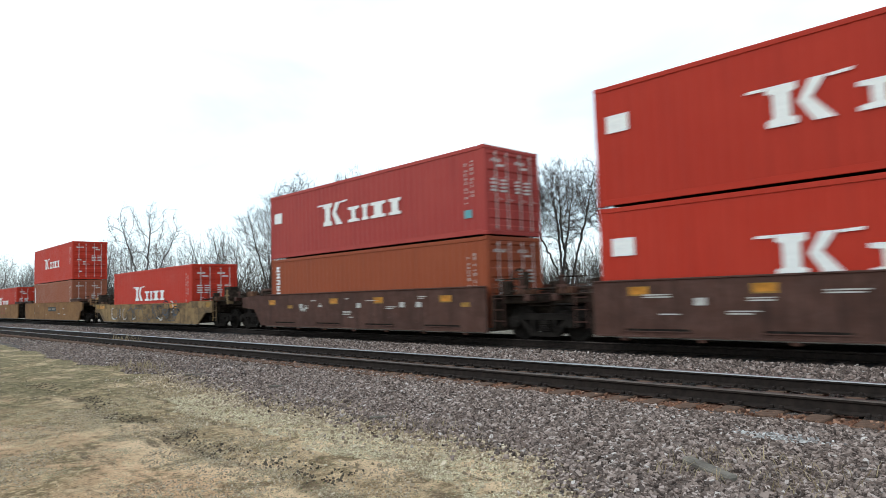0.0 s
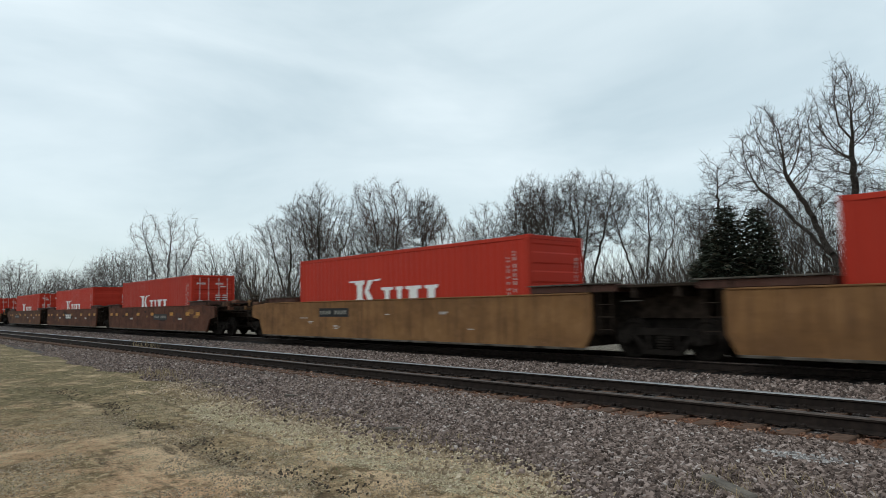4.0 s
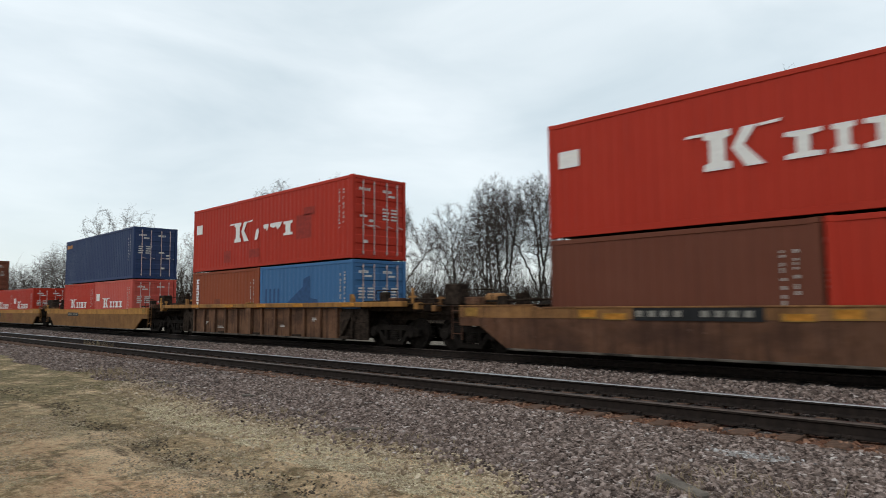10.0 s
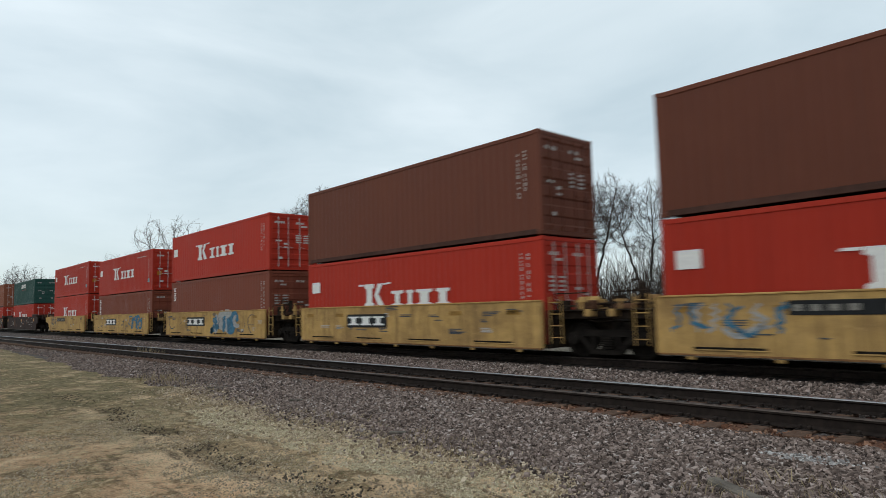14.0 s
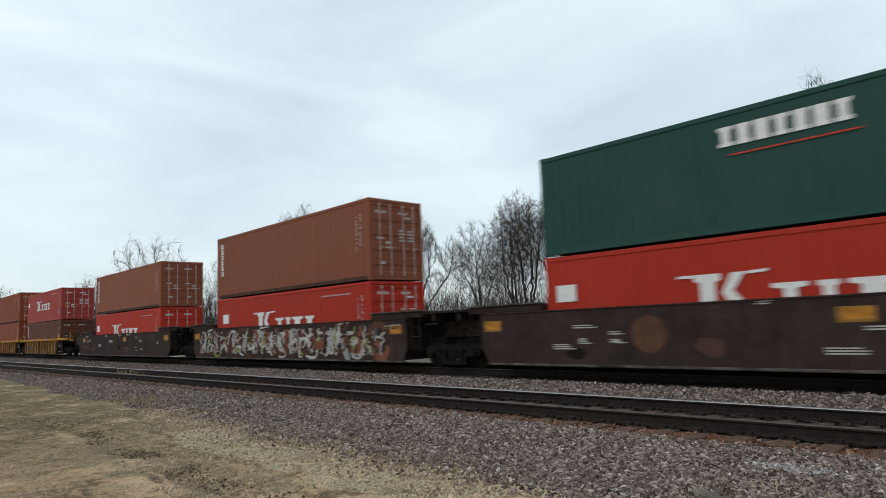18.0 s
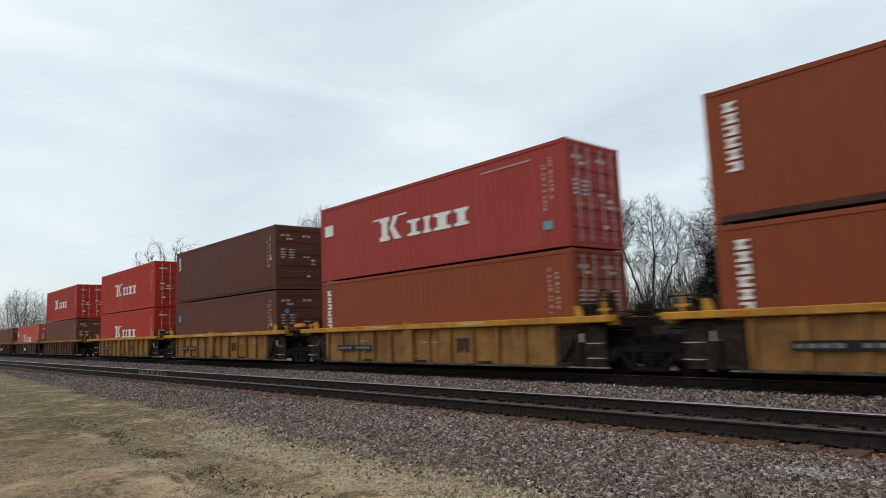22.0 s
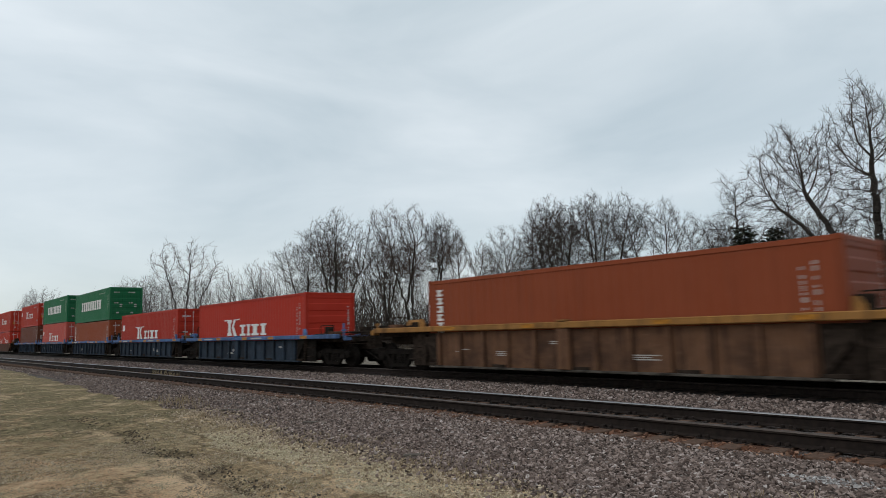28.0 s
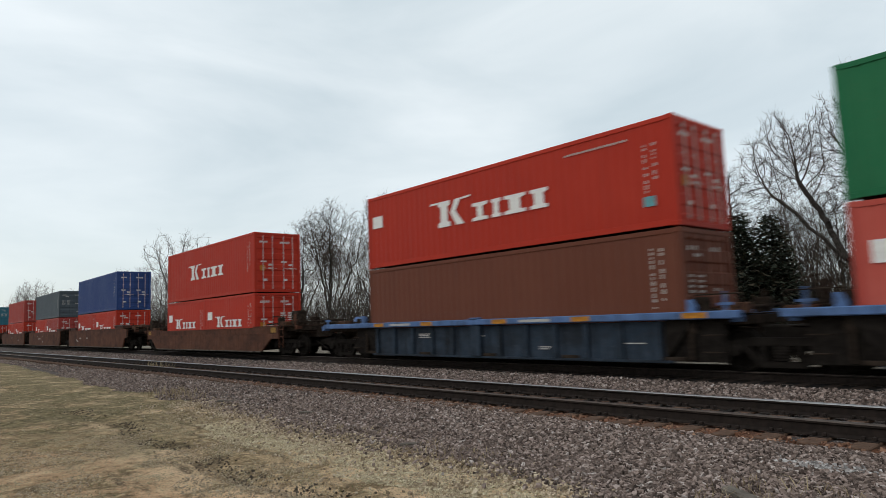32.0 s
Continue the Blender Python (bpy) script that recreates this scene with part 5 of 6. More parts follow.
            for a, b, z in ((6.46, 9.0, 1.662), (-9.0, -6.46, 1.662), (-6.2, 6.2, 1.602)):
                part("top_flange", shared(("top_b", y0, a), lambda: Shape().cbox(a, b, y0 - 0.03, y1 + 0.03, z, z + 0.04, 0.01)), PAINT[chord or paint], car)
        inside(car, 6.9, mat)
        for sgn in (-1, 1):
            part("bulkhead", shared(("end_plate_b",), lambda: Shape().cbox(-0.03, 0.03, -1.39, 1.39, 1.15, 1.64, 0.01)), M_GRIME, car, at=(sgn * 8.9, 0, 0))
            truck(car, sgn * 9.0)
            platform(car, sgn * 6.7, sgn * 10.35, 1.72, PAINT[chord or paint], sgn, kit + (sgn > 0))
            reflectors(car, (sgn * 8.55,), 1.52, M_OLDSHEET, 0.46, 0.22, -1.496)
            part("brake_housing", shared(("brake_housing",), lambda: Shape().cbox(-0.30, 0.30, -0.22, 0.22, 0, 0.62, 0.03)), M_GRIME, car, "sooty brake housing", at=(sgn * 9.7, -0.85, 1.70))
            ladder(car, sgn * 9.15 - 0.18, -1.42, 0.75, 1.7, mat)
            coupler(car, sgn * 10.2, sgn)
    elif kind == "C":  # short wells with deep flush sides
        xl, xr = (-6.2 if left == "j" else -7.0), (6.2 if right == "j" else 7.0)
        line = [(xl, 0.62)] if left == "j" else [(-8.2, 1.78), (-8.2, 1.36), (-7.10, 1.26), (-6.60, 0.62)]
        line += [(xr, 0.62)] if right == "j" else [(6.60, 0.62), (7.10, 1.26), (8.2, 1.36), (8.2, 1.78)]
        line += [(xr, 1.83)] if right == "j" else [(7.0, 1.86), (6.5, 1.83)]
        line += [(xl, 1.83)] if left == "j" else [(-6.5, 1.83), (-7.0, 1.86)]
        for y0, y1 in ((-1.48, -1.40), (1.40, 1.48)):
            part("side_sill", shared(("sill_c", y0, left, right), lambda: Shape().prism(line, y0, y1)), mat, car)
            part("bottom_flange", shared(("flange_c", y0), lambda: Shape().cbox(-6.15, 6.15, y0 - 0.03, y1 + 0.03, 0.57, 0.625, 0.01)), PAINT["carmud"] if paint == "carpale" else mat, car)
            part("flange_edge", shared(("edge_c", y0), lambda: Shape().box(-6.1, 6.1, y0 - 0.036, y0 - 0.031, 0.572, 0.590)), M_EDGE, car, "dusty worn flange edge")
            part("top_flange", shared(("top_c", y0), lambda: Shape().cbox(-6.15, 6.15, y0 - 0.025, y1 + 0.03, 1.83, 1.875, 0.01)), mat, car)
        for i in range(7):
            part("drain_block", shared(("drain_block",), lambda: Shape().cbox(-0.07, 0.07, -1.52, -1.44, 0.50, 0.58, 0.01)), mat, car, at=(-5.4 + i * 1.8, 0, 0))
        for i in range(4):
            s = part("side_slot", shared(("side_slot",), lambda: Shape().box(-0.75, 0.75, -1.486, -1.47, 0.73, 0.775)), M_DARK, car, "dark drain slot", at=(-4.6 + i * 3.0, 0, 0))
            part("slot_lip", shared(("slot_lip",), lambda: Shape().cbox(-0.80, 0.80, -1.505, -1.482, 0.700, 0.728, 0.005)), mat, s)
        inside(car, 6.3, mat)
        for sgn, end in ((-1, left), (1, right)):
            platform(car, sgn * 6.35, sgn * (7.6 if end == "j" else 9.4), 1.62 if end == "j" else 1.84, mat, sgn, kit + (sgn > 0))
            ladder(car, sgn * 6.6 - 0.18, -1.40, 0.75, 1.95, mat)
            if end == "e":
                truck(car, sgn * 8.15)
                coupler(car, sgn * 9.2, sgn)
            else:
                part("drawbar", shared(("drawbar",), lambda: Shape().cbox(-0.6, 0.6, -0.3, 0.3, 1.0, 1.32, 0.03)), M_DARK, car, at=(sgn * 7.2, 0, 0))
        if right == "j":
            truck(car, 7.83)
    else:  # D: a shallow top chord over ribbed, set-back panels
        z0, z1 = (1.66, 1.83) if chord != "chordblue" else (1.50, 1.67)
        xl, xr = (-7.35 if left == "j" else -8.9), (7.35 if right == "j" else 8.9)
        for y0, y1 in ((-1.50, -1.26), (1.26, 1.50)):
            part("top_chord", shared(("chord_d", y0, xl, xr, z0), lambda: Shape().cbox(xl, xr, y0, y1, z0, z1, 0.02)), PAINT[chord], car)
        for y0, y1 in ((-1.32, -1.26), (1.26, 1.32)):
            p = part("side_panel", shared(("panel_d", y0, z0), lambda: Shape().box(-5.55, 5.55, y0, y1, 0.60, z0 - 0.03)), mat, car)
            for i in range(12):
                x = -5.45 + i * 10.9 / 11
                ya, yb = (y0 - 0.10, y0 - 0.004) if y0 < 0 else (y1 + 0.004, y1 + 0.10)
                part("rib", shared(("rib_d", y0, z0), lambda: Shape().cbox(-0.055, 0.055, ya, yb, 0.62, z0 - 0.02, 0.008)), mat, p, at=(x, 0, 0))
            part("bottom_flange", shared(("flange_d", y0), lambda: Shape().cbox(-5.75, 5.75, y0 - 0.06, y1 + 0.06, 0.545, 0.605, 0.01)), M_EDGE if chord != "chordblue" else mat, car, "worn lower flange")
        part("mid_post", shared(("mid_post", z0), lambda: Shape().cbox(-0.20, 0.20, -1.47, -1.33, 0.61, z0 - 0.004, 0.012)), mat, car, at=(-0.45, 0, 0))
        part("chord_block", shared(("chord_block",), lambda: Shape().cbox(-0.16, 0.16, -1.52, -1.28, 0.0, 0.05, 0.01)), PAINT[chord], car, at=(-0.45, 0, z1 + 0.002))
        inside(car, 6.2, mat)
        for sgn, end in ((-1, left), (1, right)):
            part("end_skirt", shared(("end_skirt", z0), lambda: Shape().cbox(-0.80, 0.68, -1.24, -1.18, 0.58, z0 - 0.05, 0.01)), M_DARK if chord == "chordblue" else M_GRIME, car, "grimy recessed steel skirt", at=pose(sgn * 6.28, 0, 0) if sgn > 0 else pose(-6.28, 0, 0) @ Matrix.Diagonal((-1, 1, 1, 1)))
            # small plain box fixed to the skirt, not a lamp
            part("lamp_box", shared(("lamp_box",), lambda: Shape().cbox(-0.10, 0.10, -1.30, -1.245, 0, 0.22, 0.01)), M_OFFWHITE if chord == "chordyellow" else M_GRIME, car, "dented steel box", at=(sgn * 6.22, 0, 1.18))
            for z in (0.80, 1.16):
                part("grab_iron", shared(("grab_iron",), lambda: Shape().tube((-0.20, -1.40, 0), (0.20, -1.40, 0), 0.014, 6).tube((-0.20, -1.40, 0), (-0.20, -1.245, 0), 0.012, 5).tube((0.20, -1.40, 0), (0.20, -1.245, 0), 0.012, 5)), M_OFFWHITE if chord == "chordyellow" else M_GRIME, car, "white painted grab iron" if chord == "chordyellow" else "grimy grab iron", at=(sgn * 6.72, 0, z))
            part("side_bracket", shared(("bracket_d",), lambda: Shape().prism([(-0.3, 0.62), (0.25, 1.30), (0.3, 1.5), (-0.3, 1.5)], -1.36, -1.28)), M_DARK if chord == "chordblue" else M_GRIME, car, at=pose(sgn * 5.9, 0, 0) if sgn > 0 else pose(-5.9, 0, 0) @ Matrix.Diagonal((-1, 1, 1, 1)))
            platform(car, sgn * 6.3, sgn * (7.3 if end == "j" else 9.4), z1 - 0.05, PAINT[chord], sgn, kit + (sgn > 0))
            part("corner_guide", shared(("corner_guide",), lambda: Shape().prism([(-0.10, 0), (0.10, 0), (0.10, 0.10), (0.0, 0.26), (-0.10, 0.26)], -0.05, 0.05)), PAINT[chord], car, at=(sgn * 6.3, -1.36, z1))
            if end == "e":
                truck(car, sgn * 8.0)
                coupler(car, sgn * 9.2, sgn)
            else:
                part("drawbar", shared(("drawbar",), lambda: Shape().cbox(-0.6, 0.6, -0.3, 0.3, 1.0, 1.32, 0.03)), M_DARK, car, at=(sgn * 7.3, 0, 0))
        if right == "j":
            truck(car, 7.95)
    return car


# ---- the train, from its first wells to its last ----
FLOOR = 0.70


def load(u, lower, upper=None, floor=FLOOR):
    """The boxes of one well: lower and upper are (height, colour, style[, doors]); a pair of lower rows gives two short boxes."""
    z = floor
    if isinstance(lower[0], tuple):
        for k, row in enumerate(lower):
            container(u + k * (L40 - L20), z, L20, *row, seat="in a well")
        z += lower[0][0]
    else:
        container(u, z, L40, *lower, seat="in a well")
        z += lower[0]
    if upper:
        container(u, z + 0.035, L40, *upper, seat="stacked on top")


def train():
    half = L40 / 2
    # brown short wells
    load(319.3, (H9, "red", "Km"), (H9, "red", "Km"))
    c = well_car(319.3 + half, "C", "cardark", "j", "j", "dark brown short container well car", 1)
    reflectors(c, (-3.6, 1.8, 4.6), 1.36, M_OFFWHITE, 0.26, 0.16)
    reflectors(c, (-5.0, -2.3, 0.6, 3.6), 1.62)
    data_bars(c, 3, -5.6, 5.4, 1.0, 1.6, 8)
    load(303.45, (H8, "orange", "V"), (H8, "dullred", "Kms"))
    c = well_car(303.45 + half, "C", "cardark", "e", "j", "dark brown short container well car", 2)
    reflectors(c, (-3.4, 0.3, 2.6, 3.4), 1.38, M_OFFWHITE, 0.24, 0.16)
    reflectors(c, (-4.2, 5.4), 1.36, M_OLDSHEET, 0.34, 0.12)
    reflectors(c, (-5.6, -1.2, 1.4, 4.6), 1.55)
    data_bars(c, 4, -5.6, 5.4, 0.9, 1.6, 10)
    # faded yellow single car with graffiti
    load(283.15, (H9, "red", "K"))
    c = well_car(283.15 + half, "B", "carfaded", "e", "e", "faded yellow single well car with blue-grey graffiti", 0, "carfaded")
    reflectors(c, (-7.6, 4.4), 1.48, w=0.9, y=-1.497)
    graffiti(c, 7, -0.6, 5.2, 0.72, 1.5, 14, (M_SPRAYD, PAINT["carblue"], M_SPRAYD), -1.50, 0.032)
    graffiti(c, 18, 1.6, 5.0, 0.75, 1.75, 8, (M_SPRAYD, PAINT["carblue"], M_OFFWHITE), -1.50, 0.045)
    graffiti(c, 17, -5.5, -1.0, 0.75, 1.4, 8, (M_OFFWHITE, M_SPRAYD), -1.50, 0.05)
    # brown long wells in threes
    load(261.13, (H9, "tan", "V5"), (H9, "red", "K"))
    c = well_car(261.13 + half, "A", "carolive", "j", "e", "olive-yellow long container well car", 0)
    number_board(c, 0.2, 1.25, 2.4, 0.34)
    data_bars(c, 5, -6, 6, 0.9, 1.7, 7)
    load(241.6, (H9, "red", "K"))
    c = well_car(241.6 + half, "A", "carolive", "j", "j", "olive-yellow long container well car", 1)
    data_bars(c, 6, -6, 6, 0.9, 1.7, 6)
    for i in range(3):
        part("faded_mark", shared(("faded_mark",), lambda: flat(slab_serif(0.55, 0.62, 0.20))), M_FADED, c, "faded red painted block", at=(0.3 + i * 0.72, -1.484, 1.0))
    load(221.9, (H9, "red", "K", False))
    c = well_car(221.9 + half, "A", "carolive", "e", "j", "olive-yellow long container well car", 2)
    number_board(c, -4.2, 1.35, 2.0, 0.32)
    data_bars(c, 8, -6, 6, 0.9, 1.7, 6)
    for u, doors, k in ((198.1, True, 0), (178.45, False, 1), (158.9, True, 2)):
        load(u, (H9, "red", "K", doors))
        c = well_car(u + half, "A", "carochre" if k == 2 else "carbrown", "e" if k == 2 else "j", "e" if k == 0 else "j", "brown long container well car with yellow reflective patches", k)
        smears(c, 200 + k, -8.0, 8.0, 0.65, 1.85, 9, -1.4805, (PAINT["carmud"], PAINT["carblack"], PAINT["cardark"]))
        reflectors(c, (-7.6, -6.4, -4.2, -1.9, 0.7, 3.9, 6.3, 7.7), 1.50, w=0.44, h=0.15)
        reflectors(c, (-3.2, 2.2, 5.2), 1.22, M_OFFWHITE, 0.5, 0.10)
        if k == 1:
            number_board(c, -1.3, 1.12, 2.1, 0.46, chars=3)
        else:
            number_board(c, 1.0 if k == 0 else -4.8, 1.16, 2.2, 0.34)
    # single cars, brown below a yellow band
    load(134.95, (H9, "red", "K"))
    c = well_car(134.95 + half, "B", "cargrey", "e", "e", "grey-brown single well car with a worn yellow top band", 1, "carmud")
    reflectors(c, (-7.9, -5.6, 6.9), 1.49, y=-1.497)
    load(112.97, ((H8, "brown", ""), (H8, "red", "K")), (H9, "red", "Kms"))
    c = well_car(112.97 + half, "B", "carochre", "e", "e", "rusty brown single well car with a worn yellow top band", 2, "carmud")
    reflectors(c, (-4.9, 0.4, 2.6, 7.2), 1.48, y=-1.497)
    number_board(c, -3.75, 1.33, 2.75, 0.30, y=-1.50)
    reflectors(c, (-4.2, -0.4), 1.42, w=0.5, h=0.12, y=-1.497)
    # ribbed single car
    load(92.7, ((H8, "orange", "V"), (H8, "blue", "")), (H9, "red", "Kmw"))
    c = well_car(92.7 + half, "D", "cardirt", "e", "e", "grimy ribbed single well car with a dull yellow chord", 0, "chorddull")
    reflectors(c, (-5.2, -2.0, 0.6, 3.2, 6.2), 1.745, y=-1.505, w=0.7, h=0.11)
    data_bars(c, 9, -5, 5, 0.8, 1.2, 5, -1.325)
    # yellow single cars
    load(73.0, ((H8, "red", "K"), (H8, "pink", "Km")), (H9, "navy", "P"))
    c = well_car(73.0 + half, "B", "carlow", "e", "e", "dirty yellow single well car", 0, "caryellow")
    number_board(c, -4.2, 1.22, 2.15, 0.22, y=-1.50)
    load(52.9, ((H8, "red", "Km"), (H8, "red", "Km")))
    c = well_car(52.9 + half, "B", "carlow", "e", "e", "dirty yellow single well car", 1, "caryellow")
    reflectors(c, (-8.0, 4.8, 7.0), 1.49, w=0.7, h=0.2, y=-1.497)
    number_board(c, -5.15, 1.09, 2.45, 0.24, y=-1.50)
    for i in range(3):
        part("faded_mark", shared(("faded_mark",), lambda: flat(slab_serif(0.55, 0.62, 0.20))), M_FADED, c, "faded red painted block", at=(-0.6 + i * 0.72, -1.497, 0.72))
    # pale yellow short wells
    rows = ((33.15, (H9, "red", "Km"), (H9, "brown", "")), (17.5, (H9, "red", "Km"), (H9, "brown", "")), (1.9, (H9, "rust", "V3"), (H8, "red", "Km")),
            (-13.75, (H8, "rust", "V5"), (H8, "red", "Kmsu")), (-29.1, (H9, "red", "K"), (H8, "red", "Kmsu")))
    for k, (u, lo, hi) in enumerate(rows):
        load(u, lo, hi)
        c = well_car(u + half, "C", "carpale", "e" if k == 4 else "j", "e" if k == 0 else "j", "pale yellow short container well car with sprayed tags", k)
        data_bars(c, 10 + k, -5.8, 5.6, 0.85, 1.7, 5)
        data_bars(c, 110 + k, -5.9, 5.3, 0.85, 1.74, 12, mat=M_SPRAYD)
        reflectors(c, (-5.5, -3.4, 2.9, 5.2), 1.56, M_OLDSHEET, 0.5, 0.12)
        if k in (1, 2, 3):
            number_board(c, -2.9, 1.12, 2.4, 0.46, chars=3)
        else:
            number_board(c, -3.4, 1.42, 3.0, 0.28)
        if k == 0:
            graffiti(c, 21, -5.8, -3.6, 1.0, 1.75, 9, (M_SPRAYB, M_STEEL), thick=0.06)
            reflectors(c, (7.6,), 1.52, w=0.5, h=0.4)
        elif k == 2:
            graffiti(c, 22, 0.2, 3.4, 0.75, 1.72, 16, (M_SPRAYB, M_SPRAYB, M_SPRAYB, M_STEEL), thick=0.22)
            graffiti(c, 25, -5.6, 5.6, 0.85, 1.65, 12, (M_SPRAYD,), thick=0.03)
        elif k == 3:
            graffiti(c, 23, 2.6, 5.0, 0.85, 1.7, 9, (M_SPRAYB,), thick=0.10)
            graffiti(c, 26, -5.6, 2.0, 0.85, 1.65, 9, (M_SPRAYD,), thick=0.03)
        elif k == 4:
            graffiti(c, 24, -5.9, -3.7, 1.1, 1.75, 9, (M_SPRAYD,), thick=0.045)
    # blackened long wells
    rows = ((-51.05, (H8, "red", "Km"), (H8, "darkgreen", "C")), (-70.77, (H8, "red", "Kmux"), (H9, "tan", "V")), (-90.4, (H8, "red", "Kmu"), (H8, "tan", "V")))
    for k, (u, lo, hi) in enumerate(rows):
        load(u, lo, hi)
        c = well_car(u + half, "A", "carblack", "e" if k == 2 else "j", "e" if k == 0 else "j", "blackened brown long container well car" + (" covered in white graffiti" if k == 1 else ""), k)
        smears(c, 220 + k, -8.0, 8.0, 0.65, 1.85, 8, -1.4805, (PAINT["carbrown"], PAINT["cardark"], M_DARK))
        reflectors(c, (-7.8, 0.9, 7.7), 1.60, w=0.5, h=0.22)
        data_bars(c, 30 + k, -7.9, 7.5, 0.8, 1.84, 22)
        if k == 0:
            part("faded_emblem", shared(("faded_emblem",), lambda: Shape().lathe([(0.0, -0.003), (0.30, -0.003), (0.30, -0.005), (0.42, -0.005), (0.42, 0.0)], (0, 0, 0), 28)), PAINT["cargrey"], c, "faded round red-brown emblem", at=(-3.15, -1.482, 1.30))
        if k == 1:
            graffiti(c, 42, -7.6, 7.2, 0.70, 1.86, 46, (PAINT["carbrown"], M_FADED, PAINT["carbrown"], M_STEEL), thick=0.13)
            graffiti(c, 41, -7.4, 7.0, 0.66, 1.88, 120, (M_SPRAY, M_SPRAY, M_OFFWHITE, M_SPRAY, PAINT["carblack"], M_SPRAY, M_SPRAYG, M_SPRAY, PAINT["carbrown"]), thick=0.065)
    # yellow ribbed wells in a set of five
    rows = ((-112.2, (H8, "maroon", "V4"), (H8, "dullred", "Kmsu")), (-128.1, (H9, "orange", "V"), (H9, "orange", "V")), (-144.05, (H9, "orange", "V"), (H9, "dullred", "Kmsu")),
            (-160.1, (H9, "maroon", ""), (H9, "maroon", "V3")), (-176.12, (H9, "red", "K"), (H9, "red", "K")))
    for k, (u, lo, hi) in enumerate(rows):
        load(u, lo, hi)
        c = well_car(u + half, "D", "carmustard", "e" if k == 4 else "j", "e" if k == 0 else "j", "yellow ribbed container well car", k, "chordyellow")
        reflectors(c, (-5.6, -3.1, 1.2, 4.3), 1.745, y=-1.505, w=0.5, h=0.10)
        reflectors(c, (-1.9, 2.6), 1.76, M_OFFWHITE, 0.9, 0.05, -1.505)
        data_bars(c, 50 + k, -5, 5, 0.8, 1.3, 4, -1.325)
        number_board(c, -4.7, 0.98, 2.2, 0.20, y=-1.43)
        part("dark_mark", shared(("dark_mark",), lambda: bars([(0, 0, 0.16, 0.42), (0.2, 0.05, 0.12, 0.37), (0.36, 0, 0.16, 0.42)])), M_BLACK, c, "dark painted mark", at=(1.75, -1.326, 0.92), kind="stuff")
    # grimy ribbed wells in a set of five
    rows = ((-195.95, (H9, "brown", ""), (H9, "red", "K")), (-211.7, (H9, "pink", "Km"), None), (-227.6, (H9, "brown", ""), None), (-243.5, (H9, "red", "K"), None),
            (-259.25, (H8, "orange", "V", False), None))
    for k, (u, lo, hi) in enumerate(rows):
        load(u, lo, hi)
        c = well_car(u + half, "D", "cardirt", "e" if k == 4 else "j", "e" if k == 0 else "j", "grimy ochre ribbed container well car with a dull yellow chord", k, "chorddull")
        reflectors(c, (-4.8, -1.6, 2.4, 5.4), 1.745, y=-1.505, w=0.45, h=0.09)
        data_bars(c, 60 + k, -5, 5, 0.8, 1.3, 5, -1.325)
        if k in (1, 2, 3):
            number_board(c, -1.0, 0.86, 1.9, 0.36, y=-1.43, chars=3)
    # blue ribbed wells in a set of five
    rows = ((-279.65, (H9, "red", "Kh", False), None), (-295.43, (H9, "red", "Kmh"), None), (-311.25, (H8, "orange", "V"), (H8, "green", "G")),
            (-327.2, (H9, "pink", "Km"), (H8, "green", "G")), (-342.7, (H9, "brown", ""), (H8, "red", "Kmsu")))
    for k, (u, lo, hi) in enumerate(rows):
        load(u, lo, hi, FLOOR - (0.12 if k < 2 else 0.02))
        c = well_car(u + half, "D", "carblue", "e" if k == 4 else "j", "e" if k == 0 else "j", "weathered blue ribbed container well car", k, "chordblue")
        reflectors(c, (-5.2, -2.6, 0.6, 3.4, 6.4), 1.585, y=-1.505, w=0.55, h=0.12)
        reflectors(c, (-4.0, 1.9), 1.58, M_OFFWHITE, 1.1, 0.07, -1.505)
        data_bars(c, 70 + k, -5, 5, 0.8, 1.2, 4, -1.325)
    # the last wells in sight
    load(-364.45, ((H8, "red", "Km"), (H8, "red", "Km")), (H9, "red", "K"))
    well_car(-364.45 + half, "B", "carbrown", "e", "e", "dark brown single well car", 0)
    rows = ((-388.0, ((H8, "red", "Km"), (H8, "red", "Km")), (H9, "royal", "")), (-408.3, ((H8, "red", "Km"), (H8, "dullred", "Km")), (H8, "grey", "")),
            (-428.2, ((H8, "red", "Km"), (H8, "red", "Km")), (H8, "dullred", "")))
    for k, (u, lo, hi) in enumerate(rows):
        load(u, lo, hi)
        c = well_car(u + half, "A", "carbrown", "e" if k == 2 else "j", "e" if k == 0 else "j", "brown long container well car", k)
        data_bars(c, 80 + k, -6, 6, 0.9, 1.7, 5)
    load(-449.5, (H8, "red", "K"), (H8, "teal", "K"))
    well_car(-449.5 + half, "A", "carbrown", "e", "e", "brown long container well car", 1)


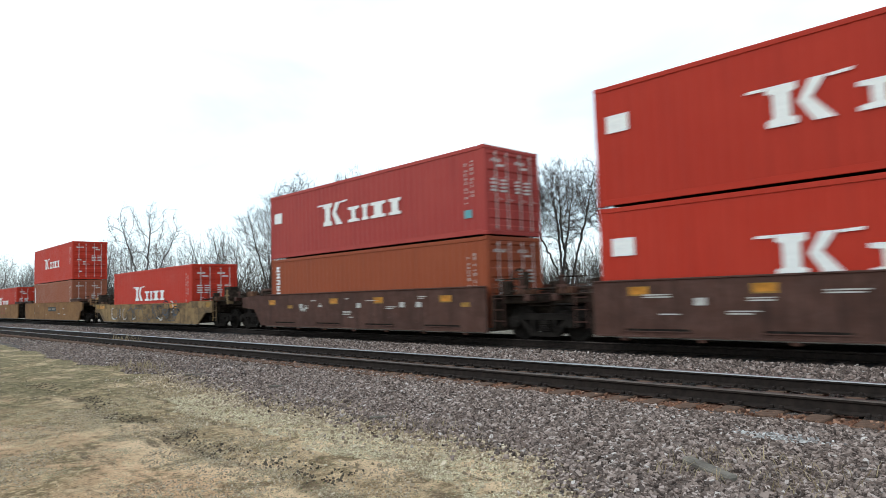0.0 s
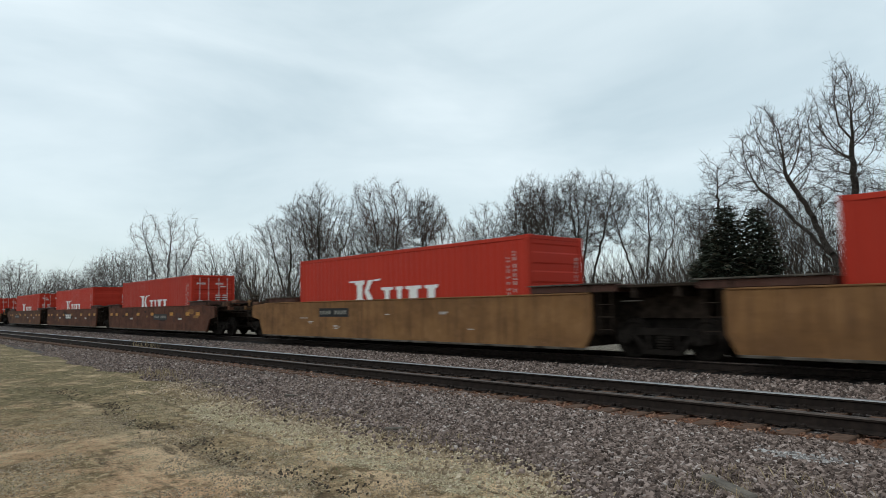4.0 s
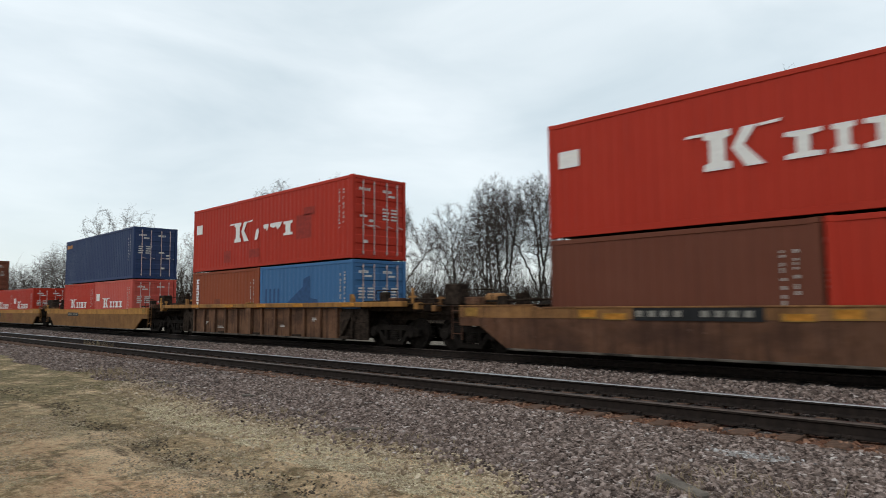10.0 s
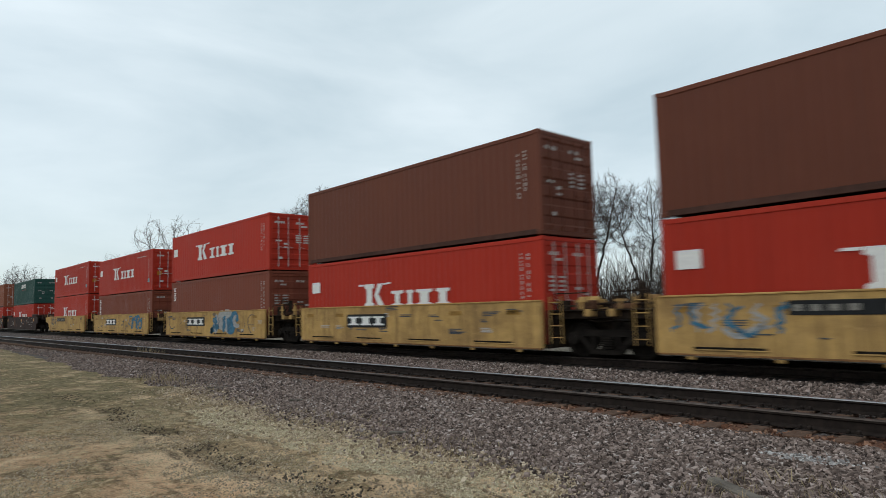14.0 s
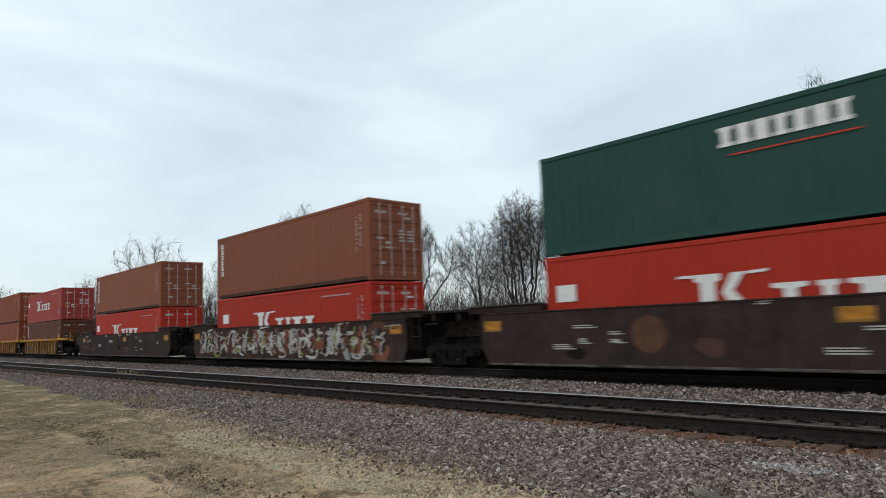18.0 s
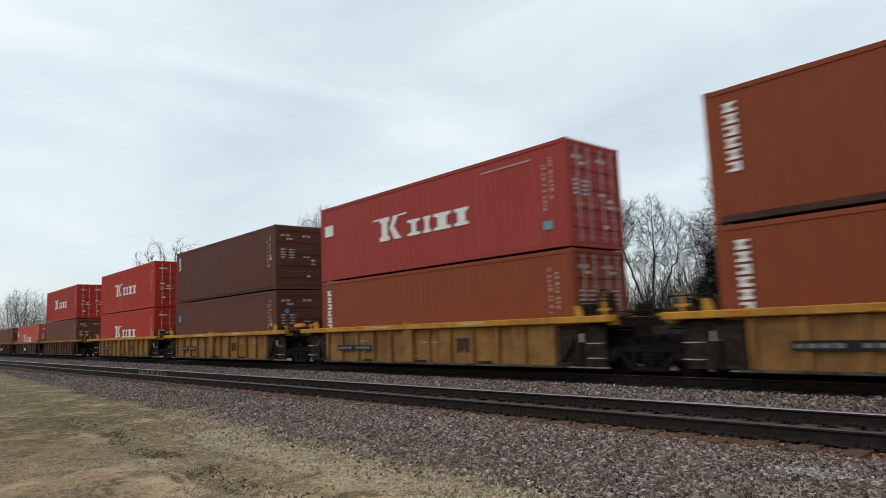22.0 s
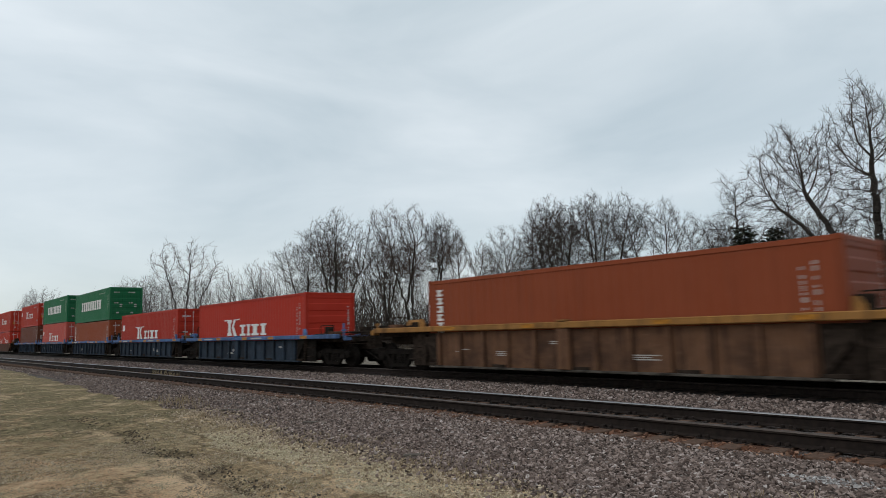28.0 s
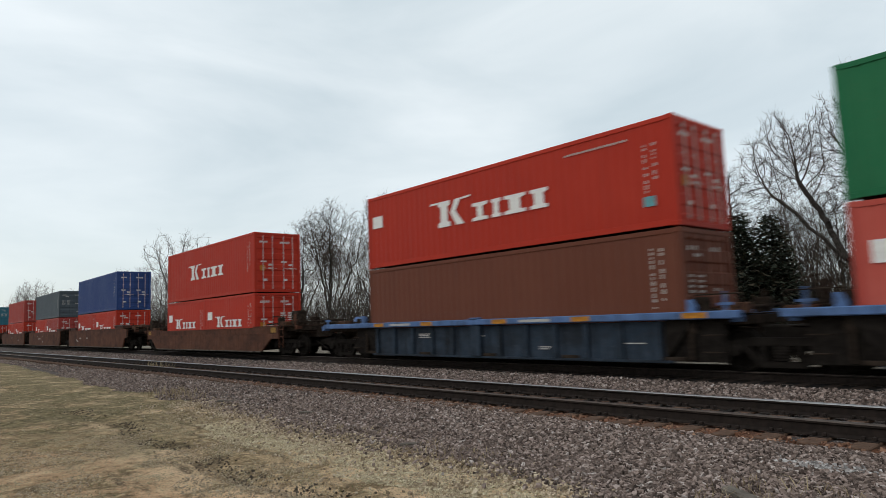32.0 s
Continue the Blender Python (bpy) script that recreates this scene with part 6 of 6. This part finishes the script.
# ---- woods behind the train ----
def tube_net(segs, sides):
    """All branch pieces as tapered tubes at once; rows of p, q, r0, r1."""
    a = np.array([(*p, *q, r0, r1) for p, q, r0, r1 in segs])
    p, q, r0, r1 = a[:, 0:3], a[:, 3:6], a[:, 6], a[:, 7]
    d = q - p
    d /= np.linalg.norm(d, axis=1, keepdims=True) + 1e-9
    ref = np.where(np.abs(d[:, 2:3]) > 0.8, np.array([[1.0, 0, 0]]), np.array([[0, 0, 1.0]]))
    e = np.cross(d, ref)
    e /= np.linalg.norm(e, axis=1, keepdims=True) + 1e-9
    g = np.cross(d, e)
    ang = np.arange(sides) * 2 * np.pi / sides
    ring = e[:, None, :] * np.cos(ang)[None, :, None] + g[:, None, :] * np.sin(ang)[None, :, None]
    v = np.concatenate([p[:, None] + ring * r0[:, None, None], q[:, None] + ring * r1[:, None, None]], 1)
    i = np.arange(sides)
    f = np.stack([i, (i + 1) % sides, (i + 1) % sides + sides, i + sides], 1)
    f = f[None] + (np.arange(len(a)) * 2 * sides)[:, None, None]
    return v.reshape(-1, 3).tolist(), f.reshape(-1, 4).tolist()


# kinds of bare tree: height, leading stems and the clouds of twigs they reach for, in parts of the height
WOODS = {
    "oak": (13.4, [[(0, 0, 0), (-0.01, 0, 0.2), (0.0, 0.01, 0.36), (0.005, 0, 0.64)], [(-0.02, 0, 0.03), (-0.08, 0.01, 0.26), (-0.17, 0.02, 0.47), (-0.23, 0.0, 0.60)], [(-0.08, 0.01, 0.26), (-0.22, -0.03, 0.44), (-0.33, -0.02, 0.56)],
                   [(0, 0, 0.36), (0.09, 0.02, 0.43), (0.165, 0, 0.53), (0.24, 0, 0.62)], [(0.09, 0.02, 0.43), (0.22, 0.03, 0.50)]],
            [(-0.27, 0, 0.71, 0.17, 0.17, 0.17), (-0.34, 0, 0.60, 0.11, 0.14, 0.11), (0.0, 0, 0.80, 0.145, 0.15, 0.20), (0.26, 0, 0.69, 0.15, 0.15, 0.16), (0.33, 0, 0.60, 0.09, 0.1, 0.08), (-0.06, 0, 0.56, 0.18, 0.16, 0.13), (-0.14, 0, 0.74, 0.10, 0.13, 0.13), (0.13, 0, 0.74, 0.10, 0.13, 0.13), (0.16, 0, 0.52, 0.16, 0.14, 0.08)]),
    "vase": (12.0, [[(0, 0, 0), (0, 0, 0.10), (-0.06, 0.02, 0.34), (-0.13, 0.03, 0.56)], [(0, 0, 0.10), (0.03, -0.03, 0.36), (0.06, -0.05, 0.60)], [(0, 0, 0.06), (0.10, 0.04, 0.34), (0.19, 0.07, 0.54)]],
             [(-0.17, 0.02, 0.75, 0.18, 0.17, 0.20), (0.05, -0.04, 0.80, 0.16, 0.16, 0.19), (0.21, 0.06, 0.70, 0.16, 0.16, 0.20), (0, 0, 0.55, 0.22, 0.2, 0.10)]),
    "round": (12.0, [[(0, 0, 0), (0.01, 0, 0.22), (0, 0.01, 0.52)], [(0.01, 0, 0.22), (-0.10, 0.02, 0.46)], [(0.01, 0, 0.22), (0.11, -0.03, 0.44)]], [(0, 0, 0.68, 0.26, 0.25, 0.31), (-0.12, 0, 0.56, 0.18, 0.2, 0.2), (0.15, 0, 0.54, 0.17, 0.2, 0.18)]),
    "tall": (12.0, [[(0, 0, 0), (0.01, 0, 0.25), (-0.015, 0.01, 0.66)], [(0.01, 0, 0.22), (0.07, 0.02, 0.50), (0.09, 0.02, 0.64)]], [(-0.03, 0, 0.74, 0.14, 0.15, 0.26), (0.10, 0, 0.68, 0.12, 0.13, 0.25), (0, 0, 0.46, 0.13, 0.13, 0.14)]),
    "slim": (11.0, [[(0, 0, 0), (0.005, 0, 0.3), (-0.005, 0, 0.80)], [(0, 0, 0.20), (-0.10, 0, 0.48)], [(0, 0, 0.26), (0.08, 0.02, 0.52)]], [(0, 0, 0.72, 0.12, 0.13, 0.28), (-0.11, 0, 0.55, 0.13, 0.13, 0.19), (0.09, 0, 0.56, 0.10, 0.12, 0.17)]),
    "twin": (12.0, [[(0, 0, 0), (-0.05, 0, 0.26), (-0.13, 0.02, 0.52)], [(0.02, 0, 0), (0.09, 0.02, 0.26), (0.17, 0, 0.46)], [(-0.05, 0, 0.26), (0.0, 0.0, 0.55)]], [(-0.18, 0, 0.78, 0.14, 0.15, 0.21), (-0.02, 0, 0.76, 0.14, 0.15, 0.20), (0.19, 0, 0.66, 0.17, 0.16, 0.18), (0, 0, 0.52, 0.22, 0.18, 0.10)]),
    "lean": (12.0, [[(0, 0, 0), (0.05, 0, 0.30), (0.13, 0, 0.56)], [(0, 0, 0.04), (0.14, 0.02, 0.33), (0.30, 0.02, 0.55)]], [(0.13, 0, 0.78, 0.15, 0.15, 0.21), (0.34, 0, 0.71, 0.16, 0.14, 0.18), (0.12, 0, 0.54, 0.2, 0.16, 0.1)]),
}


def colonise(seed, height, stems, clouds, count, step, cap):
    """A branching skeleton that grows towards scattered points in the crown: node places and each one's parent."""
    g = np.random.default_rng(seed)
    room = np.array([c[3] * c[4] * c[5] for c in clouds])
    aims = []
    for c, n in zip(clouds, (count * room / room.sum()).astype(int)):
        d = g.normal(size=(n, 3))
        d /= np.linalg.norm(d, axis=1, keepdims=True)
        d *= (g.random((n, 1)) ** 0.42) * (0.88 + 0.22 * np.sin(5 * d[:, :1] + seed + 3 * d[:, 2:]))
        aims.append(np.array(c[:3]) + d * np.array(c[3:]))
    aims = np.concatenate(aims) * height
    pts, parent = [np.array(stems[0][0], float) * height], [-1]
    for stem in stems:
        way = [np.array(p, float) * height for p in stem]
        at = int(np.argmin([np.linalg.norm(q - way[0]) for q in pts]))
        for a, b in zip(way, way[1:]):
            n = max(1, int(np.linalg.norm(b - a) / step))
            for i in range(n):
                pts.append(a + (b - a) * (i + 1) / n + g.normal(0, 0.16 * step, 3))
                parent.append(at)
                at = len(pts) - 1
    kids = np.bincount(np.array(parent[1:]), minlength=len(pts)).tolist()
    node = np.array(pts)
    gap = np.linalg.norm(aims[:, None] - node[None], axis=2)
    near, dist = gap.argmin(1), gap.min(1)
    for turn in range(160):
        if not len(aims) or len(node) > cap:
            break
        pull = np.zeros_like(node)
        np.add.at(pull, near, (aims - node[near]) / (dist[:, None] + 1e-6))
        who = np.array([i for i in np.unique(near) if kids[i] < 3])
        if not len(who):
            break
        d = pull[who]
        d /= np.linalg.norm(d, axis=1, keepdims=True) + 1e-6
        up = np.array([parent[i] if parent[i] >= 0 else i for i in who])
        back = node[who] - node[up]
        back /= np.linalg.norm(back, axis=1, keepdims=True) + 1e-6
        d = d + 0.85 * back + g.normal(0, 0.12, d.shape) + np.array([0, 0, 0.08])
        d /= np.linalg.norm(d, axis=1, keepdims=True)
        fresh = node[who] + d * step
        k0 = len(node)
        for i in who:
            kids[i] += 1
            kids.append(0)
            parent.append(int(i))
        node = np.concatenate([node, fresh])
        gap = np.linalg.norm(aims[:, None] - fresh[None], axis=2)
        best, far = gap.argmin(1), gap.min(1)
        closer = far < dist
        near, dist = np.where(closer, best + k0, near), np.where(closer, far, dist)
        keep = dist > 1.25 * step
        aims, near, dist = aims[keep], near[keep], dist[keep]
    return node, parent


def grow_tree(kind, far):
    """Branch pieces of a bare tree: stout ones and fine ones. Far trees have fewer, coarser twigs."""
    h, stems, clouds = WOODS[kind]
    seed = sorted(WOODS).index(kind) + 11
    g = random.Random(seed)
    node, parent = colonise(seed, h, stems, clouds, 900 if far else 5200 if kind == "oak" else 3000, 0.46 if far else 0.25, 1500 if far else 7000 if kind == "oak" else 3800)
    n, tip = len(node), 0.016 if far else 0.0088
    area, flow = [0.0] * n, 2.15 if kind == "oak" else 2.32
    for i in range(n - 1, -1, -1):
        area[i] = area[i] or tip ** flow
        if parent[i] >= 0:
            area[parent[i]] += area[i]
    rad = [a ** (1 / flow) for a in area]
    rad = [x * (1 + (0.9 if kind == "oak" else 0.15) * x / rad[0]) for x in rad]
    stout, fine = [], []
    for i in range(1, n):
        p, q = node[parent[i]], node[i]
        row = (tuple(p), tuple(q), rad[parent[i]] if rad[i] > 0.6 * rad[parent[i]] else rad[i] * 1.15, rad[i])
        (stout if rad[i] > 0.045 else fine).append(row)
        if rad[i] > tip * 3.6:
            continue
        d = Vector(q - p).normalized()
        for k in range(2 if far else 3):
            e = (d * 0.55 + Vector((g.gauss(0, 0.55), g.gauss(0, 0.55), g.gauss(0.12, 0.45)))).normalized()
            at = Vector(p).lerp(Vector(q), g.random())
            ln = g.uniform(0.16, 0.34) * (1.7 if far else 1.0)
            mid = at + e * ln
            end = mid + (e + Vector((g.gauss(0, 0.35), g.gauss(0, 0.35), g.gauss(0.12, 0.3)))).normalized() * ln
            t = tip * 0.66
            fine.append((tuple(at), tuple(mid), t, t * 0.9))
            fine.append((tuple(mid), tuple(end), t * 0.9, t * 0.6))
            if not far and k == 0:
                side = mid + (e + Vector((g.gauss(0, 0.8), g.gauss(0, 0.8), g.gauss(0.1, 0.6)))).normalized() * ln * 0.8
                fine.append((tuple(mid), tuple(side), t * 0.8, t * 0.55))
    return stout, fine, max(q[2] for q in node)


TREES = {}


def bare_tree(kind, x, y, height, turn, label, bark=None, twigs=None):
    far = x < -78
    if (kind, far) not in TREES:
        stout, fine, top = grow_tree(kind, far)
        TREES[kind, far] = (quick_mesh("trunk", *tube_net(stout, 6), True), quick_mesh("crown", *tube_net(fine, 3)), top)
    trunk, crown, top = TREES[kind, far]
    root = thing("bare_tree", label, "tree", "trees behind the track")
    root.matrix_basis = pose(x, y, 0.25, 0, 0, turn) @ Matrix.Scale((height - 0.25) / top, 4)
    part("trunk", trunk, bark or M_BARK, root, "dark grey trunk and limbs")
    part("crown", crown, twigs or M_TWIG, root, "fine bare twigs")


def conifer(x, y, height, width, seed):
    """A dark pointed evergreen: tiers of drooping boughs, each carrying flat sprays of needles."""
    r = random.Random(seed)
    root = thing("evergreen_tree", "dark green pointed evergreen with a ragged crown among bare trees", "tree", "evergreens behind the track", pose(x, y, 0.2))
    segs = [((0, 0, 0), (0.05, 0, height * 0.97), 0.05 + 0.02 * height, 0.015)]
    vs, fs = [], []
    tiers = int(height * 3.4)
    for k in range(tiers):
        h = k / (tiers - 1)
        z = height * (0.06 + 0.84 * h)
        boughs = max(4, int(15 * (1 - 0.65 * h)))
        for j in range(boughs):
            a = 6.283 * (j + 0.37 * k) / boughs + r.gauss(0, 0.2)
            reach = width / 2 * (1.02 - h) ** 0.62 * r.uniform(0.50, 1.10) + 0.1
            base = Vector((0, 0, z))
            lift = r.uniform(-0.05, 0.55) * reach * (1 - 0.6 * h)
            knee = Vector((math.cos(a) * reach * 0.55, math.sin(a) * reach * 0.55, z + 0.35 * lift))
            tip = Vector((math.cos(a) * reach, math.sin(a) * reach, z + lift))
            segs += [(tuple(base), tuple(knee), 0.026, 0.014), (tuple(knee), tuple(tip), 0.014, 0.005)]
            for i in range(int(12 + 20 * reach)):
                f = r.random() ** 0.65
                p = base.lerp(knee, f / 0.55) if f < 0.55 else knee.lerp(tip, (f - 0.55) / 0.45)
                p = p + Vector((r.gauss(0, 0.12), r.gauss(0, 0.12), r.gauss(0, 0.09)))
                b = a + r.choice((-1, 1)) * r.uniform(0.2, 1.3)
                w = r.uniform(0.14, 0.34)
                d = Vector((math.cos(b), math.sin(b), r.uniform(-0.5, 0.45))) * w
                o = Vector((-math.sin(b), math.cos(b), r.uniform(-0.9, 0.9))) * w * 0.22
                k0 = len(vs)
                vs += [tuple(p), tuple(p + d * 0.45 + o), tuple(p + d * 1.3), tuple(p + d * 0.45 - o)]
                fs.append((k0, k0 + 1, k0 + 2, k0 + 3))
    part("trunk", quick_mesh("trunk", *tube_net(segs, 5)), M_BARK, root)
    part("crown", quick_mesh("crown", vs, fs), M_NEEDLE, root, "dark needle sprays")


GREY = "leafless grey-brown tree behind the railway"
bare_tree("oak", -9.9, 36.5, 13.7, 0, "large spreading leafless oak with heavy limbs")
for kind, x, y, h, turn in (
        ("slim", -18.7, 41, 11.2, 10), ("slim", -14.0, 45, 8.8, 75), ("vase", -23.2, 39, 9.9, 30), ("tall", -21.4, 44, 9.0, 100), ("vase", -27.0, 38, 11.2, 200), ("tall", -30.6, 42, 11.9, 60),
        ("vase", -31.0, 38, 11.4, 310), ("tall", -33.4, 39, 11.4, 160), ("round", -36.6, 43, 10.4, 45), ("round", -40.8, 43, 10.9, 90), ("lean", -45.4, 39, 10.9, 45), ("tall", -48.0, 41, 13.0, 300),
        ("twin", -49.8, 39, 14.4, 50), ("tall", -56.5, 44, 12.0, 120), ("vase", -60.0, 43, 12.6, 200), ("vase", -66.2, 40, 16.2, 20), ("twin", -70.5, 43, 14.0, 130), ("tall", -63.5, 46, 12.8, 220),
        ("vase", -77.0, 42, 14.6, 40), ("round", -82.0, 45, 12.6, 340), ("round", -88.5, 43, 12.2, 60), ("tall", -92.5, 42, 13.0, 10), ("round", -99.0, 41, 12.4, 95), ("vase", -105.6, 36, 17.0, 60),
        ("round", -112.0, 40, 13.0, 30), ("tall", -117.0, 43, 13.4, 200), ("round", -123.0, 39, 13.4, 280), ("tall", -130.0, 42, 13.6, 330), ("round", -136.0, 40, 14.0, 110), ("vase", -143.0, 41, 14.6, 200),
        ("round", -149.0, 40, 15.0, 20), ("round", -156.0, 42, 14.8, 40), ("vase", -163.0, 41, 14.2, 150), ("round", -171.0, 42, 13.2, 260), ("tall", -179.0, 43, 13.0, 70), ("round", -187.0, 42, 12.8, 190),
        ("round", -196.0, 43, 13.2, 300), ("vase", -206.0, 42, 13.6, 10), ("round", -217.0, 43, 14.0, 100), ("round", -232.0, 44, 15.0, 210), ("round", -262.0, 44, 18.5, 330), ("vase", -290.0, 45, 22.0, 50),
        ("round", -312.0, 46, 22.6, 140), ("round", -338.0, 47, 22.0, 240), ("tall", -12.4, 47, 9.6, 15), ("vase", -16.2, 46, 9.2, 80), ("tall", -6.6, 47, 8.6, 140), ("slim", -10.8, 49, 9.0, 230), ("tall", -18.4, 48, 9.4, 290), ("vase", -7.8, 50, 8.4, 10), ("round", -4.4, 41, 8.5, 130), ("slim", 1.2, 42, 9.4, 300), ("slim", -1.6, 46, 8.4, 20)):
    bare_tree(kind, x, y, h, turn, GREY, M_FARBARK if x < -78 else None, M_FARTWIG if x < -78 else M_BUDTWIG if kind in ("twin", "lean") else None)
conifer(-15.7, 35.0, 7.1, 3.3, 1)
conifer(-14.3, 35.8, 6.9, 3.1, 5)
conifer(-16.9, 35.8, 5.6, 2.8, 6)
conifer(-18.0, 36.6, 4.2, 2.6, 2)
conifer(-6.9, 34.5, 4.9, 1.9, 3)
conifer(-1.6, 39.5, 6.3, 3.4, 4)

pole = thing("utility_pole", "slender grey wooden utility pole by the large oak", "pole", at=pose(-7.35, 33.2, 0.2))
part("post", Shape().tube((0, 0, 0), (0, 0, 6.3), 0.11, 10, 0.08), M_WOOD, pole)
part("insulator", Shape().tube((0, 0, 6.3), (0, 0, 6.46), 0.05, 8), M_STEEL, pole)


def brush(name, count, x0, x1, y0, y1, h0, h1, seed, label):
    """Thickets of bare stems as one joined mesh."""
    r = random.Random(seed)
    segs = []
    for i in range(count):
        x, y = r.uniform(x0, x1), r.uniform(y0, y1)
        h = r.uniform(h0, h1) * (0.75 + 0.5 * bumpy(x, y, 0.13))
        p = Vector((x, y, 0.1))
        d = Vector((r.gauss(0, 0.22), r.gauss(0, 0.22), 1)).normalized()
        rad = 0.009 + 0.0042 * h
        for k in range(3):
            q = p + d * (h / 3)
            segs.append((tuple(p), tuple(q), rad, rad * 0.7))
            for j in range(2):
                e = (d + Vector((r.gauss(0, 0.7), r.gauss(0, 0.7), r.gauss(0.1, 0.3)))).normalized()
                m = p + (q - p) * r.random()
                w = m + e * h * r.uniform(0.14, 0.30)
                segs.append((tuple(m), tuple(w), rad * 0.55, rad * 0.35))
                e2 = (e + Vector((r.gauss(0, 0.6), r.gauss(0, 0.6), 0.15))).normalized()
                segs.append((tuple(m + (w - m) * 0.6), tuple(w + e2 * h * 0.10), rad * 0.40, rad * 0.28))
            p, rad = q, rad * 0.7
            d = (d + Vector((r.gauss(0, 0.2), r.gauss(0, 0.2), 0.05))).normalized()
    ob = part(name, quick_mesh(name, *tube_net(segs, 3)), M_BRUSH)
    tagged(ob, label, "brush", kind="stuff")


brush("brush_thicket", 4200, -48, 6, 36, 50, 2.4, 7.0, 2, "tangled leafless brush under the trees")
brush("low_brush", 1800, -60, 6, 31, 37, 0.8, 2.8, 3, "low brown leafless brush beyond the train")
brush("far_thicket", 2600, -150, -48, 32, 50, 3.5, 9.5, 4, "tangled leafless brush under the far trees")
brush("distant_woods", 1700, -330, -140, 30, 60, 6.0, 13.0, 5, "distant line of bare woods")

train()


def along(t):
    """How far the train has come, easing off very slightly."""
    return 20.3476 * (t - 16) - 0.009213 * (t - 16) ** 2


def motions():
    for ob, u, y, z in MOVING:
        walk(ob, [(t, pose(u + along(t), y, z)) for t in (0, 4, 8, 12, 16, 20, 24, 28, 32)])


motions()
